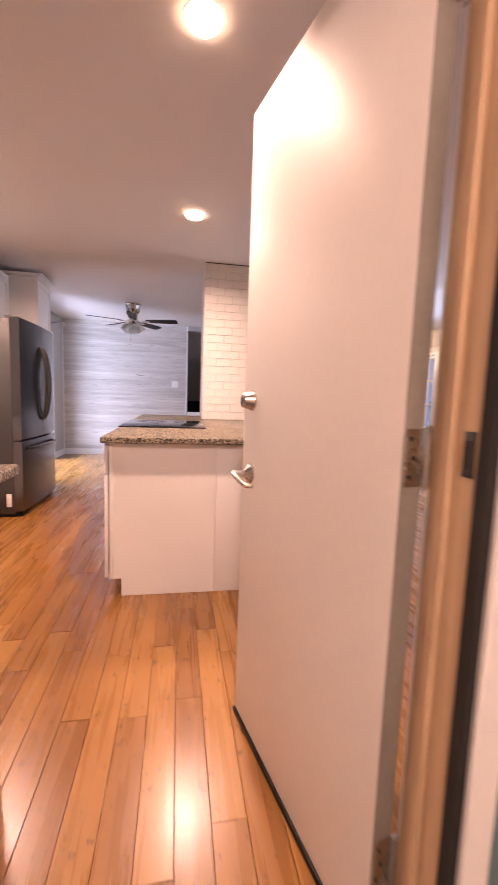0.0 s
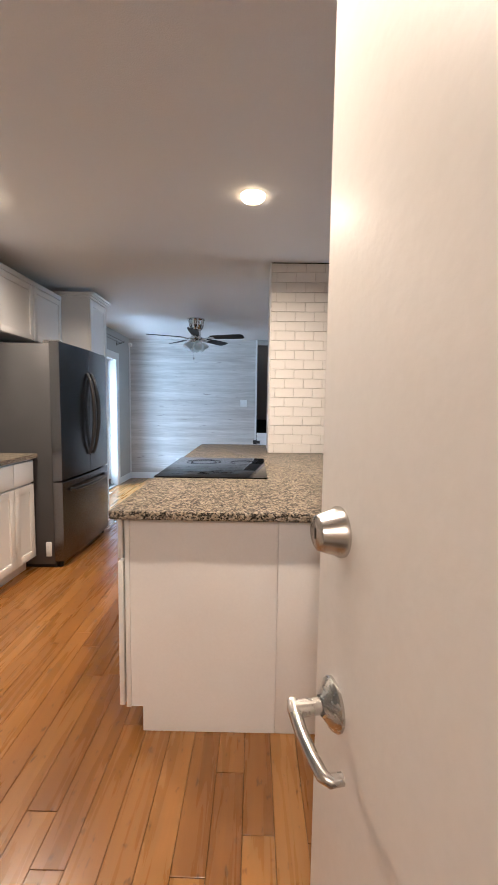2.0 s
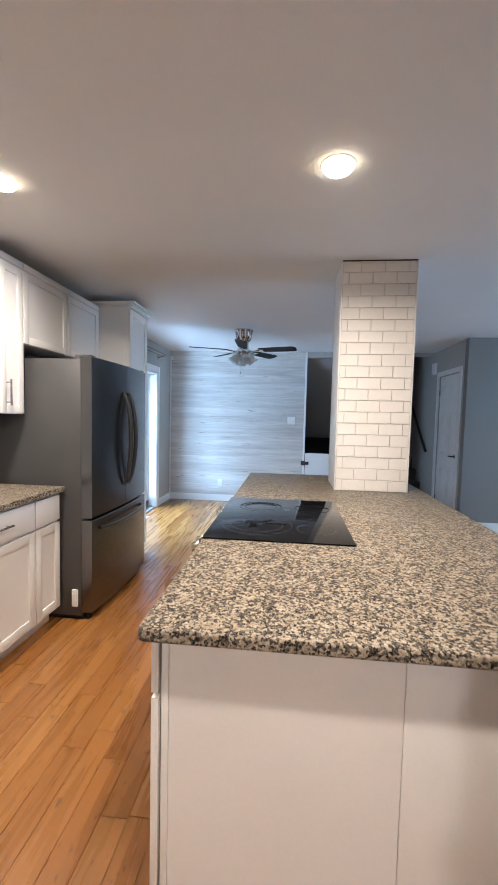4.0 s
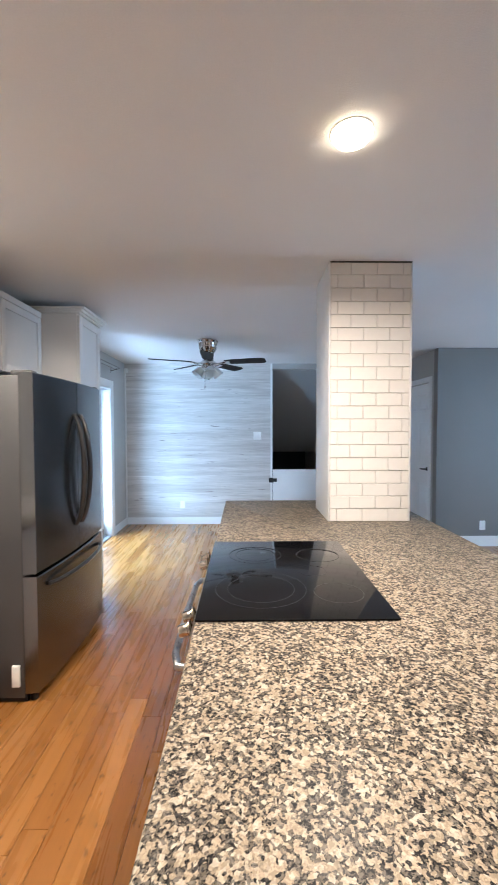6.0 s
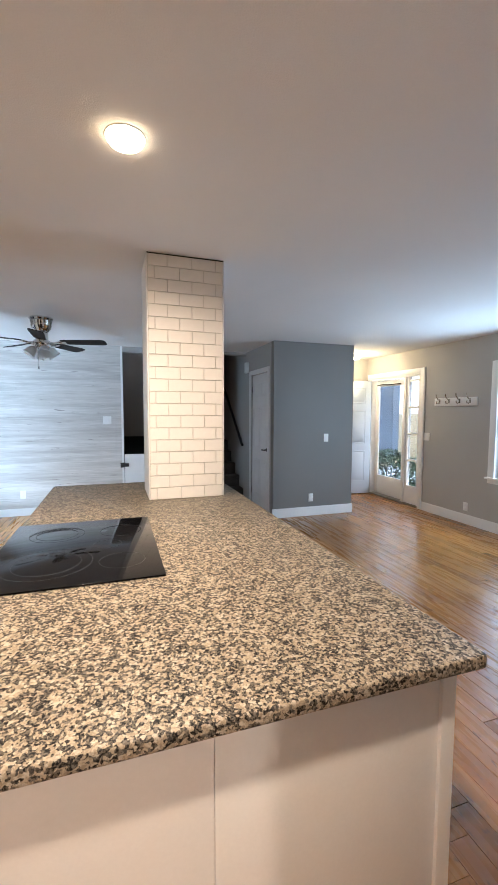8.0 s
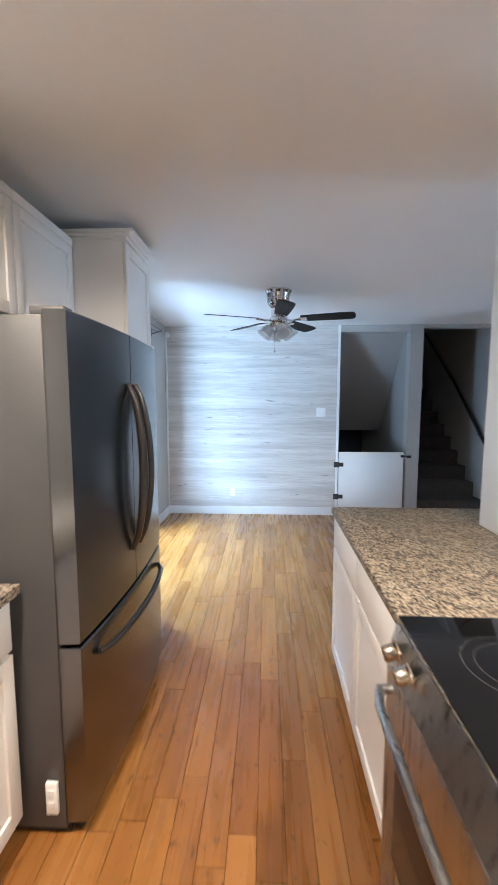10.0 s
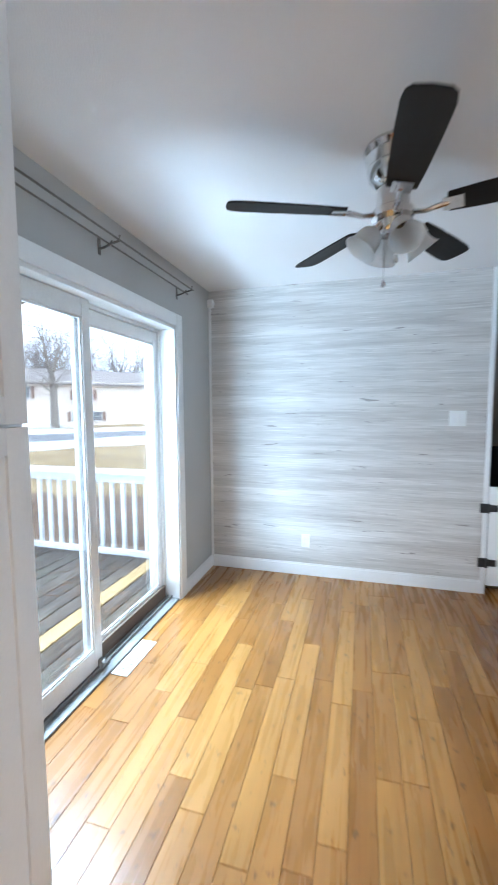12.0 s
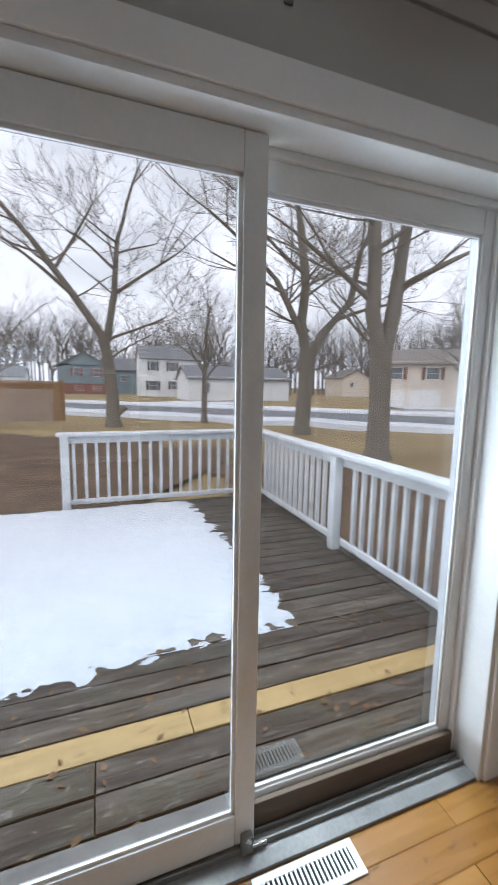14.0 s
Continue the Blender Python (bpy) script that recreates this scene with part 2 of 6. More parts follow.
def granite_mat():
    """Polished granite: cream and white crystals, grey and black flakes in uneven clusters."""
    m, n, l, p = base_mat("granite")
    tc = n.new("ShaderNodeTexCoord")
    warp, wsc, wadd = n.new("ShaderNodeTexNoise"), n.new("ShaderNodeVectorMath"), n.new("ShaderNodeVectorMath")
    warp.inputs["Scale"].default_value, warp.inputs["Detail"].default_value = 130, 3
    wsc.operation, wsc.inputs["Scale"].default_value = "SCALE", 0.011
    wadd.operation = "ADD"
    l.new(tc.outputs["Object"], warp.inputs["Vector"])
    l.new(warp.outputs["Color"], wsc.inputs[0])
    l.new(tc.outputs["Object"], wadd.inputs[0])
    l.new(wsc.outputs[0], wadd.inputs[1])

    def cells(scale):
        v, sep = n.new("ShaderNodeTexVoronoi"), n.new("ShaderNodeSeparateColor")
        v.inputs["Scale"].default_value = scale
        l.new(wadd.outputs[0], v.inputs["Vector"])
        l.new(v.outputs["Color"], sep.inputs["Color"])
        return sep.outputs["Red"]

    def clumps(scale, amount):
        t, r = n.new("ShaderNodeTexNoise"), n.new("ShaderNodeMath")
        t.inputs["Scale"].default_value, t.inputs["Detail"].default_value = scale, 3
        l.new(tc.outputs["Object"], t.inputs["Vector"])
        r.operation, r.inputs[1].default_value, r.inputs[2].default_value = "MULTIPLY_ADD", amount, -amount / 2
        l.new(t.outputs["Fac"], r.inputs[0])
        return r.outputs[0]

    def ramped(value, shift, stops):
        add, ramp = n.new("ShaderNodeMath"), n.new("ShaderNodeValToRGB")
        add.operation, add.use_clamp = "ADD", True
        l.new(value, add.inputs[0])
        l.new(shift, add.inputs[1])
        ramp.color_ramp.interpolation = "LINEAR"
        els = ramp.color_ramp.elements
        els[0].position, els[0].color = stops[0][0], (*stops[0][1], 1)
        els[1].position, els[1].color = stops[-1][0], (*stops[-1][1], 1)
        for at, colour in stops[1:-1]:
            els.new(at).color = (*colour, 1)
        l.new(add.outputs[0], ramp.inputs["Fac"])
        return ramp.outputs["Color"]

    shift = clumps(22, 0.55)
    black, grey, brown, cream, white = (0.010, 0.0095, 0.010), (0.05, 0.048, 0.046), (0.12, 0.10, 0.08), (0.31, 0.25, 0.178), (0.43, 0.38, 0.305)
    coarse = ramped(cells(160), shift, ((0.34, black), (0.40, grey), (0.46, grey), (0.50, brown), (0.56, cream), (0.80, cream), (0.95, white)))
    fine = ramped(cells(320), shift, ((0.31, black), (0.37, grey), (0.46, brown), (0.55, cream), (0.97, white)))
    mx = n.new("ShaderNodeMixRGB")
    mx.inputs[0].default_value = 0.26
    l.new(coarse, mx.inputs[1])
    l.new(fine, mx.inputs[2])
    l.new(mx.outputs["Color"], p.inputs["Base Color"])
    p.inputs["Roughness"].default_value, p.inputs["Specular IOR Level"].default_value = 0.36, 0.06
    return m


def wallpaper_mat():
    """Pale grey wood-look wall covering with level grain."""
    m, n, l, p = base_mat("wood_look_wallcovering")
    tc = n.new("ShaderNodeTexCoord")

    def layer(sx, sz, scale, detail, lo, hi, dist=0.4):
        mp, t, r = n.new("ShaderNodeMapping"), n.new("ShaderNodeTexNoise"), n.new("ShaderNodeMapRange")
        mp.inputs["Scale"].default_value = (sx, 1, sz)
        t.inputs["Scale"].default_value, t.inputs["Detail"].default_value, t.inputs["Distortion"].default_value = scale, detail, dist
        r.inputs["From Min"].default_value, r.inputs["From Max"].default_value = lo, hi
        l.new(tc.outputs["Object"], mp.inputs["Vector"])
        l.new(mp.outputs["Vector"], t.inputs["Vector"])
        l.new(t.outputs["Fac"], r.inputs["Value"])
        return r.outputs["Result"]

    ramp = n.new("ShaderNodeValToRGB")
    ramp.color_ramp.elements[0].color, ramp.color_ramp.elements[1].color = (0.49, 0.465, 0.435, 1), (0.66, 0.635, 0.605, 1)
    l.new(layer(0.4, 9.0, 1.6, 7, 0.32, 0.68, 0.1), ramp.inputs["Fac"])
    last = ramp.outputs["Color"]
    for args, colour, amount in (((1.5, 34, 2.2, 9, 0.50, 0.70, 0.3), (0.30, 0.275, 0.255), 0.38), ((2.2, 60, 2.0, 8, 0.53, 0.74, 0.2), (0.80, 0.78, 0.75), 0.5), ((0.35, 5, 1.9, 5, 0.52, 0.68, 0.3), (0.33, 0.305, 0.285), 0.45), ((3.4, 26, 1.5, 3, 0.68, 0.74, 0.2), (0.2, 0.185, 0.17), 0.7)):
        f, mx = n.new("ShaderNodeMath"), n.new("ShaderNodeMixRGB")
        f.operation, f.inputs[1].default_value = "MULTIPLY", amount
        out = layer(*args)
        l.new(out, f.inputs[0])
        l.new(f.outputs[0], mx.inputs[0])
        l.new(last, mx.inputs[1])
        mx.inputs[2].default_value = (*colour, 1)
        last = mx.outputs["Color"]
    l.new(last, p.inputs["Base Color"])
    p.inputs["Roughness"].default_value = 0.5
    return m


def deck_mat():
    """Weathered deck boards: silvery worn streaks over damp brown wood, dark stains, green-grey film, cracks along the grain."""
    m, n, l, p = base_mat("weathered_deck_board")
    tc, rnd = n.new("ShaderNodeTexCoord"), n.new("ShaderNodeObjectInfo").outputs["Random"]
    mul, off = n.new("ShaderNodeVectorMath"), n.new("ShaderNodeVectorMath")
    mul.operation, mul.inputs[0].default_value = "SCALE", (5.3, 31.7, 2.9)
    off.operation = "ADD"
    l.new(rnd, mul.inputs["Scale"])
    l.new(tc.outputs["Object"], off.inputs[0])
    l.new(mul.outputs[0], off.inputs[1])

    def layer(stretch, scale, detail, lo, hi, amount=1.0, rough=0.6):
        mp, t, r = n.new("ShaderNodeMapping"), n.new("ShaderNodeTexNoise"), n.new("ShaderNodeMapRange")
        mp.inputs["Scale"].default_value = stretch
        t.inputs["Scale"].default_value, t.inputs["Detail"].default_value, t.inputs["Roughness"].default_value = scale, detail, rough
        t.inputs["Distortion"].default_value = 0.5
        r.inputs["From Min"].default_value, r.inputs["From Max"].default_value, r.inputs["To Max"].default_value = lo, hi, amount
        l.new(off.outputs[0], mp.inputs["Vector"])
        l.new(mp.outputs["Vector"], t.inputs["Vector"])
        l.new(t.outputs["Fac"], r.inputs["Value"])
        return r.outputs["Result"]

    base = n.new("ShaderNodeValToRGB")
    base.color_ramp.elements[0].color, base.color_ramp.elements[1].color = (0.044, 0.030, 0.021, 1), (0.108, 0.080, 0.057, 1)
    l.new(rnd, base.inputs["Fac"])
    last = base.outputs["Color"]
    grain = layer((1, 0.05, 1), 48, 9, 0.40, 0.62)
    cracks = layer((1, 0.03, 1), 110, 5, 0.56, 0.66, 0.85)
    for f, colour in ((layer((1, 0.10, 1), 20, 6, 0.46, 0.70, 0.62), (0.28, 0.245, 0.205)), (layer((1, 0.35, 1), 7, 5, 0.50, 0.66, 0.75), (0.048, 0.032, 0.022)),
                      (layer((1, 0.5, 1), 4, 4, 0.52, 0.70, 0.4), (0.13, 0.14, 0.085)), (layer((1, 0.4, 1), 38, 6, 0.60, 0.68, 0.7), (0.40, 0.36, 0.31)),
                      (layer((1, 0.06, 1), 62, 8, 0.50, 0.66, 0.6), (0.05, 0.036, 0.026)), (cracks, (0.016, 0.011, 0.008))):
        mx = n.new("ShaderNodeMixRGB")
        l.new(f, mx.inputs[0])
        l.new(last, mx.inputs[1])
        mx.inputs[2].default_value = (*colour, 1)
        last = mx.outputs["Color"]
    l.new(last, p.inputs["Base Color"])
    p.inputs["Roughness"].default_value = 0.62
    bmp = n.new("ShaderNodeBump")
    bmp.inputs["Strength"].default_value, bmp.inputs["Distance"].default_value = 0.7, 0.004
    l.new(grain, bmp.inputs["Height"])
    l.new(bmp.outputs["Normal"], p.inputs["Normal"])
    return m


def glass_mat():
    m, n, l, p = base_mat("window_glass")
    # grey tint put in the glass to dim the outdoors seen through it
    p.inputs["Base Color"].default_value = (0.265, 0.275, 0.283, 1)
    p.inputs["Transmission Weight"].default_value, p.inputs["Roughness"].default_value, p.inputs["IOR"].default_value = 1.0, 0.0, 1.45
    return m


def emit_mat(name, colour, power):
    m, n, l, p = base_mat(name)
    p.inputs["Base Color"].default_value = (0.9, 0.9, 0.88, 1)
    p.inputs["Emission Color"].default_value, p.inputs["Emission Strength"].default_value = (*colour, 1), power
    return m


def frosted_mat():
    m, n, l, p = base_mat("frosted_glass")
    p.inputs["Base Color"].default_value = (0.86, 0.87, 0.86, 1)
    p.inputs["Roughness"].default_value, p.inputs["Transmission Weight"].default_value = 0.35, 0.55
    p.inputs["Subsurface Weight"].default_value = 0.0
    return m


GREIGE = surface("greige_wall_paint", (0.40, 0.39, 0.37), (0.44, 0.43, 0.41), 1.2, 0.62, 0.06, bump=0.10, grain=160)
DARKGREY = surface("dark_grey_wall_paint", (0.19, 0.18, 0.168), (0.215, 0.204, 0.19), 1.0, 0.6, 0.06, bump=0.10, grain=160)
CEIL = surface("ceiling_paint", (0.74, 0.725, 0.71), (0.79, 0.775, 0.76), 0.9, 0.85, 0.05, bump=0.16, grain=220)
TRIM = surface("white_trim_paint", (0.76, 0.76, 0.75), (0.82, 0.82, 0.81), 3, 0.38, 0.08, bump=0.03, grain=90)
CABINET = surface("white_cabinet_paint", (0.74, 0.725, 0.70), (0.80, 0.785, 0.76), 2.5, 0.4, 0.08, bump=0.03, grain=120)
DOORPAINT = surface("door_paint", (0.70, 0.67, 0.635), (0.76, 0.73, 0.70), 1.6, 0.5, 0.08, bump=0.05, grain=60)
EDGEPAINT = surface("bare_door_edge", (0.19, 0.18, 0.155), (0.27, 0.25, 0.22), 5, 0.6, 0.1, bump=0.1, grain=70)
JAMBWOOD = wood("raw_pine_jamb", [(0.52, 0.36, 0.22), (0.62, 0.45, 0.29)], 0.1, "z", 0.55, knots=0.15)
TEAL = surface("teal_garage_paint", (0.10, 0.17, 0.19), (0.15, 0.235, 0.26), 3, 0.5, 0.1, bump=0.08)
# warm tint put in the drywall to warm the light it bounces
GARAGE = surface("warm_bounce_drywall", (0.50, 0.42, 0.33), (0.58, 0.49, 0.39), 1.5, 0.8, 0.08, bump=0.2)
CONCRETE = surface("garage_concrete", (0.24, 0.235, 0.225), (0.33, 0.32, 0.31), 2, 0.8, 0.1, bump=0.3)
PLANK_TONES = [(0.225, 0.088, 0.018), (0.31, 0.134, 0.030), (0.385, 0.182, 0.048), (0.46, 0.236, 0.074)]
PLANK = wood("bamboo_plank", PLANK_TONES, 0.098, "y", 0.27, knots=0.75, per_piece=0.55, coat=0.2, contrast=0.84, grain_scale=30, spot_scale=19)
PLANKFIELD = wood("bamboo_plank_field", PLANK_TONES, 0.098, "y", 0.27, island=True, knots=0.75, per_piece=0.55, coat=0.2, contrast=0.84, grain_scale=30, spot_scale=19)
SUBFLOOR = surface("dark_subfloor", (0.03, 0.018, 0.01), (0.05, 0.03, 0.018), 4, 0.9)
GRANITE = granite_mat()
TILE = surface("white_glazed_tile", (0.78, 0.755, 0.72), (0.84, 0.815, 0.78), 3, 0.12, 0.05, bump=0.02, grain=30)
GROUT = surface("grey_grout", (0.62, 0.595, 0.555), (0.72, 0.695, 0.66), 30, 0.9, 0.05, bump=0.2)
STEEL = surface("brushed_steel", (0.40, 0.39, 0.385), (0.52, 0.51, 0.50), 4, 0.28, 0.06, metal=1.0, bump=0.05, grain=60, stretch=(14, 14, 0.6))
DARKSTEEL = surface("fridge_steel", (0.20, 0.205, 0.215), (0.235, 0.24, 0.25), 1.2, 0.24, 0.03, metal=1.0, bump=0.0, grain=40)
HANDLESTEEL = surface("dark_handle_steel", (0.075, 0.07, 0.066), (0.10, 0.095, 0.09), 3, 0.3, 0.05, metal=0.9, bump=0.0)
FRIDGESIDE = surface("fridge_side_grey", (0.052, 0.052, 0.055), (0.068, 0.068, 0.071), 4, 0.42, 0.06, bump=0.12, grain=260)
NICKEL = surface("satin_nickel", (0.46, 0.44, 0.41), (0.58, 0.56, 0.53), 8, 0.26, 0.06, metal=1.0, bump=0.02)
CHROME = surface("chrome", (0.62, 0.61, 0.60), (0.70, 0.69, 0.68), 5, 0.1, 0.03, metal=1.0, bump=0.0)
BRASSY = surface("warm_knob_metal", (0.46, 0.40, 0.32), (0.60, 0.53, 0.43), 8, 0.2, 0.05, metal=1.0, bump=0.0)
BLACKGLASS = surface("black_ceramic_glass", (0.004, 0.004, 0.005), (0.007, 0.007, 0.008), 5, 0.06, 0.015, bump=0.0)
BLACKGLASS.node_tree.nodes["Principled BSDF"].inputs["Specular IOR Level"].default_value = 0.22
RINGGREY = surface("printed_ring", (0.025, 0.025, 0.026), (0.04, 0.04, 0.042), 40, 0.15, 0.03, bump=0.0)
BLACK = surface("black_metal", (0.012, 0.012, 0.013), (0.03, 0.03, 0.031), 20, 0.4, 0.1, bump=0.05)
RUBBER = surface("black_rubber", (0.008, 0.008, 0.008), (0.016, 0.016, 0.016), 20, 0.8, 0.1)
BLADE = wood("dark_walnut_blade", [(0.006, 0.0045, 0.004), (0.011, 0.008, 0.0065)], 0.1, "x", 0.5, knots=0.1, grain_scale=30)
BLADE.node_tree.nodes["Principled BSDF"].inputs["Specular IOR Level"].default_value = 0.2
FROSTED = frosted_mat()
GLASS = glass_mat()
PLASTIC = surface("white_plastic", (0.78, 0.78, 0.76), (0.83, 0.83, 0.81), 10, 0.35, 0.05, bump=0.0)
SLOT = surface("dark_slot", (0.01, 0.01, 0.01), (0.02, 0.02, 0.02), 30, 0.8)
BULB = emit_mat("led_diffuser", (1.0, 0.76, 0.46), 10.0)
WALLCOVER = wallpaper_mat()
VINYL = surface("white_vinyl_frame", (0.66, 0.65, 0.63), (0.75, 0.74, 0.72), 5, 0.4, 0.1, bump=0.04)
ALU = surface("worn_aluminium", (0.15, 0.145, 0.135), (0.27, 0.26, 0.245), 9, 0.62, 0.1, metal=0.35, bump=0.1)
SILLBOARD = wood("brown_track_board", [(0.10, 0.062, 0.04), (0.155, 0.10, 0.066)], 0.1, "y", 0.7, knots=0.2)
ROD = surface("bronze_rod", (0.13, 0.12, 0.11), (0.20, 0.185, 0.165), 9, 0.35, 0.08, metal=0.9)
CARPET = surface("dark_stair_carpet", (0.045, 0.04, 0.037), (0.085, 0.078, 0.072), 40, 0.95, 0.03, bump=0.6, grain=400)
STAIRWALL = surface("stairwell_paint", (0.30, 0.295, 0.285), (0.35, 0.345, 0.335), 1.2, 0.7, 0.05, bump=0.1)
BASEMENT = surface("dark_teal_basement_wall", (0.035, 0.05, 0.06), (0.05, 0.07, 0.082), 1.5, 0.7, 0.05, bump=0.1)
ENTRYDOOR = surface("pale_blue_door_paint", (0.42, 0.50, 0.60), (0.50, 0.58, 0.68), 2, 0.4, 0.06, bump=0.04)

# ---------------------------------------------------------------- structure
WX, DX, EX = -1.70, -1.645, 4.87           # inner faces: kitchen west wall, dining west wall, east wall
SY, NY, H = 0.97, 8.202, 2.44              # inner faces: south wall, north wall; ceiling
DOOR0, DOOR1 = 0.065, 0.850                 # doorway in the south wall
SL0, SL1, SLZ = 5.87, 7.512, 2.015         # sliding door opening

bm = bmesh.new()
box(bm, -1.85, 5.0, 0.0, 8.36, -0.30, -0.014)
floor = structure("floor", bm, SUBFLOOR, "floor of narrow amber bamboo planks", "floor")

bm = bmesh.new()
box(bm, -1.85, 5.0, 0.80, 8.36, H, H + 0.12)
structure("ceiling", bm, CEIL, "flat off-white painted ceiling", "ceiling")

bm = bmesh.new()
box(bm, -1.85, DOOR0 - 0.03, 0.80, SY, -0.01, H)
box(bm, DOOR1 + 0.03, 5.0, 0.862, SY, -0.01, H)
box(bm, DOOR0 - 0.03, DOOR1 + 0.03, 0.80, SY, 2.08, H)
structure("wall_south", bm, GREIGE, "greige painted wall with the doorway to the garage", "wall")

bm = bmesh.new()
box(bm, -1.86, WX, SY, 5.55, -0.01, H)
structure("wall_west_kitchen", bm, GREIGE, "greige painted kitchen wall behind the cabinets", "wall")

bm = bmesh.new()
box(bm, -1.86, DX, 5.55, SL0, -0.01, H)
box(bm, -1.86, DX, SL1, NY + 0.125, -0.01, H)
box(bm, -1.86, DX, SL0, SL1, SLZ, H)
structure("wall_west_dining", bm, GREIGE, "greige painted wall around the sliding glass door", "wall")

bm = bmesh.new()
box(bm, DX, 0.57, NY + 0.006, NY + 0.125, -0.01, H)
box(bm, 1.445, 1.60, NY - 0.03, NY + 0.125, -0.01, H)
box(bm, 0.57, 1.445, NY, NY + 0.125, 2.355, H)
box(bm, 1.60, 2.52, NY, NY + 0.125, 2.40, H)
box(bm, 3.765, 5.0, NY + 0.06, NY + 0.125, -0.01, H)
structure("wall_north", bm, GREIGE, "greige painted wall with two stairway openings", "wall")

bm = bmesh.new()
box(bm, DX, 0.568, NY, NY + 0.006, 0.0, H)
structure("wall_panel_north", bm, WALLCOVER, "pale grey wood-look wall covering with level grain", "wall covering")

CD0, CD1 = 7.20, 7.93                      # closet door
bm = bmesh.new()
box(bm, 2.52, 3.765, 6.99, 7.09, -0.01, H)
box(bm, 3.665, 3.765, 7.09, NY + 0.125, -0.01, H)
structure("wall_closet_front", bm, DARKGREY, "dark grey painted closet wall", "wall")
bm = bmesh.new()
box(bm, 2.52, 2.62, 7.09, CD0, -0.01, H)
box(bm, 2.52, 2.62, CD1, 11.2, -0.01, H)
box(bm, 2.52, 2.62, CD0, CD1, 2.05, H)
box(bm, 2.52, 2.62, NY + 0.125, 11.2, H, 4.4)
structure("wall_closet_side", bm, GREIGE, "greige painted closet side wall running up the stairs", "wall")

WN0, WN1 = 4.42, 5.56                      # east window
EN0, EN1 = 6.86, 8.13                      # entry unit
bm = bmesh.new()
box(bm, EX, 5.0, SY, WN0, -0.01, H)
box(bm, EX, 5.0, WN1, EN0, -0.01, H)
box(bm, EX, 5.0, EN1, NY + 0.125, -0.01, H)
box(bm, EX, 5.0, WN0, WN1, -0.01, 0.68)
box(bm, EX, 5.0, WN0, WN1, 2.02, H)
box(bm, EX, 5.0, EN0, EN1, 2.07, H)
structure("wall_east", bm, GREIGE, "greige painted living room wall with window and entry", "wall")

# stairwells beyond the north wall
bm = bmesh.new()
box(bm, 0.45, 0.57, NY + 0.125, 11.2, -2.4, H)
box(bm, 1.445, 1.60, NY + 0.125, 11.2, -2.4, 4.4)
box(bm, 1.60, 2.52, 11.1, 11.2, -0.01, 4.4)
# unseen piece over the header, added to keep sky light out
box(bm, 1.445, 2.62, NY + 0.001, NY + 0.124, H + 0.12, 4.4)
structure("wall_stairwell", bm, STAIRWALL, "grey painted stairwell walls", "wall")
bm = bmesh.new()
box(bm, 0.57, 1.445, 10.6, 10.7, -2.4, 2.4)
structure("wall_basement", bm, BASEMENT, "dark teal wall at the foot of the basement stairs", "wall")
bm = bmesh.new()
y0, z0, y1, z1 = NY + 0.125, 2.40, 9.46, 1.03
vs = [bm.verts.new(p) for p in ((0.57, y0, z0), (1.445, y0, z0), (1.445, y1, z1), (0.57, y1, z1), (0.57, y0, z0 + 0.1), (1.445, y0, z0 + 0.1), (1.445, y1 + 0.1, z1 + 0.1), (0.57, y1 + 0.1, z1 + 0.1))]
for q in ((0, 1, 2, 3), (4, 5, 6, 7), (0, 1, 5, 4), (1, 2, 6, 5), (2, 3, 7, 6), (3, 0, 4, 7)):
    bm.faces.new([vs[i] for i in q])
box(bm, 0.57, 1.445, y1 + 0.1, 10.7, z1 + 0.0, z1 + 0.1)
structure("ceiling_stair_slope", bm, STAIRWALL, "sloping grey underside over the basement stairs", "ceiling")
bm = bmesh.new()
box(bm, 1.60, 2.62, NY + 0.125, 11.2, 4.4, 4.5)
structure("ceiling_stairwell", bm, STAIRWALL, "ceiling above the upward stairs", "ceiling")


def staircase(name, x0, x1, y0, rise, run, count, label):
    st = tagged(thing(name, label, "stairs"), kind="structure")
    for i in range(count):
        bm = bmesh.new()
        z = rise * (i + 1) if rise > 0 else rise * i
        box(bm, x0, x1, y0 + run * i, y0 + run * (i + 1), min(0, z) - 0.5 if rise < 0 else -0.01, z if rise > 0 else rise * (i + 1), 0.012)
        part("step", bm, CARPET, st)
    return st


staircase("stairs_up", 1.603, 2.517, NY + 0.13, 0.188, 0.25, 11, "dark carpeted stairs leading up between grey walls")
staircase("stairs_down", 0.573, 1.442, NY + 0.13, -0.188, 0.24, 9, "dark carpeted stairs leading down to the basement")

# garage side of the doorway
bm = bmesh.new()
box(bm, -1.2, 2.4, -2.6, 0.797, -0.32, -0.17)
structure("floor_garage", bm, CONCRETE, "grey concrete garage floor", "floor")
# unseen garage shell: closes out the sky, tinted warm for its bounce
bm = bmesh.new()
box(bm, -1.3, -1.2, -2.6, 0.80, -0.17, 2.6)
box(bm, 2.4, 2.5, -2.6, 0.861, -0.17, 2.6)
box(bm, -1.3, -1.0, -2.7, -2.6, -0.17, 2.6)
box(bm, 2.2, 2.5, -2.7, -2.6, -0.17, 2.6)
box(bm, -1.0, 2.2, -2.7, -2.6, -0.17, 2.6)
structure("wall_garage", bm, GARAGE, "unseen garage walls tinted warm for bounced light", "wall")
bm = bmesh.new()
box(bm, -1.3, 2.5, -2.7, 0.80, 2.6, 2.7)
structure("ceiling_garage", bm, GARAGE, "unseen garage ceiling tinted warm for bounced light", "ceiling")
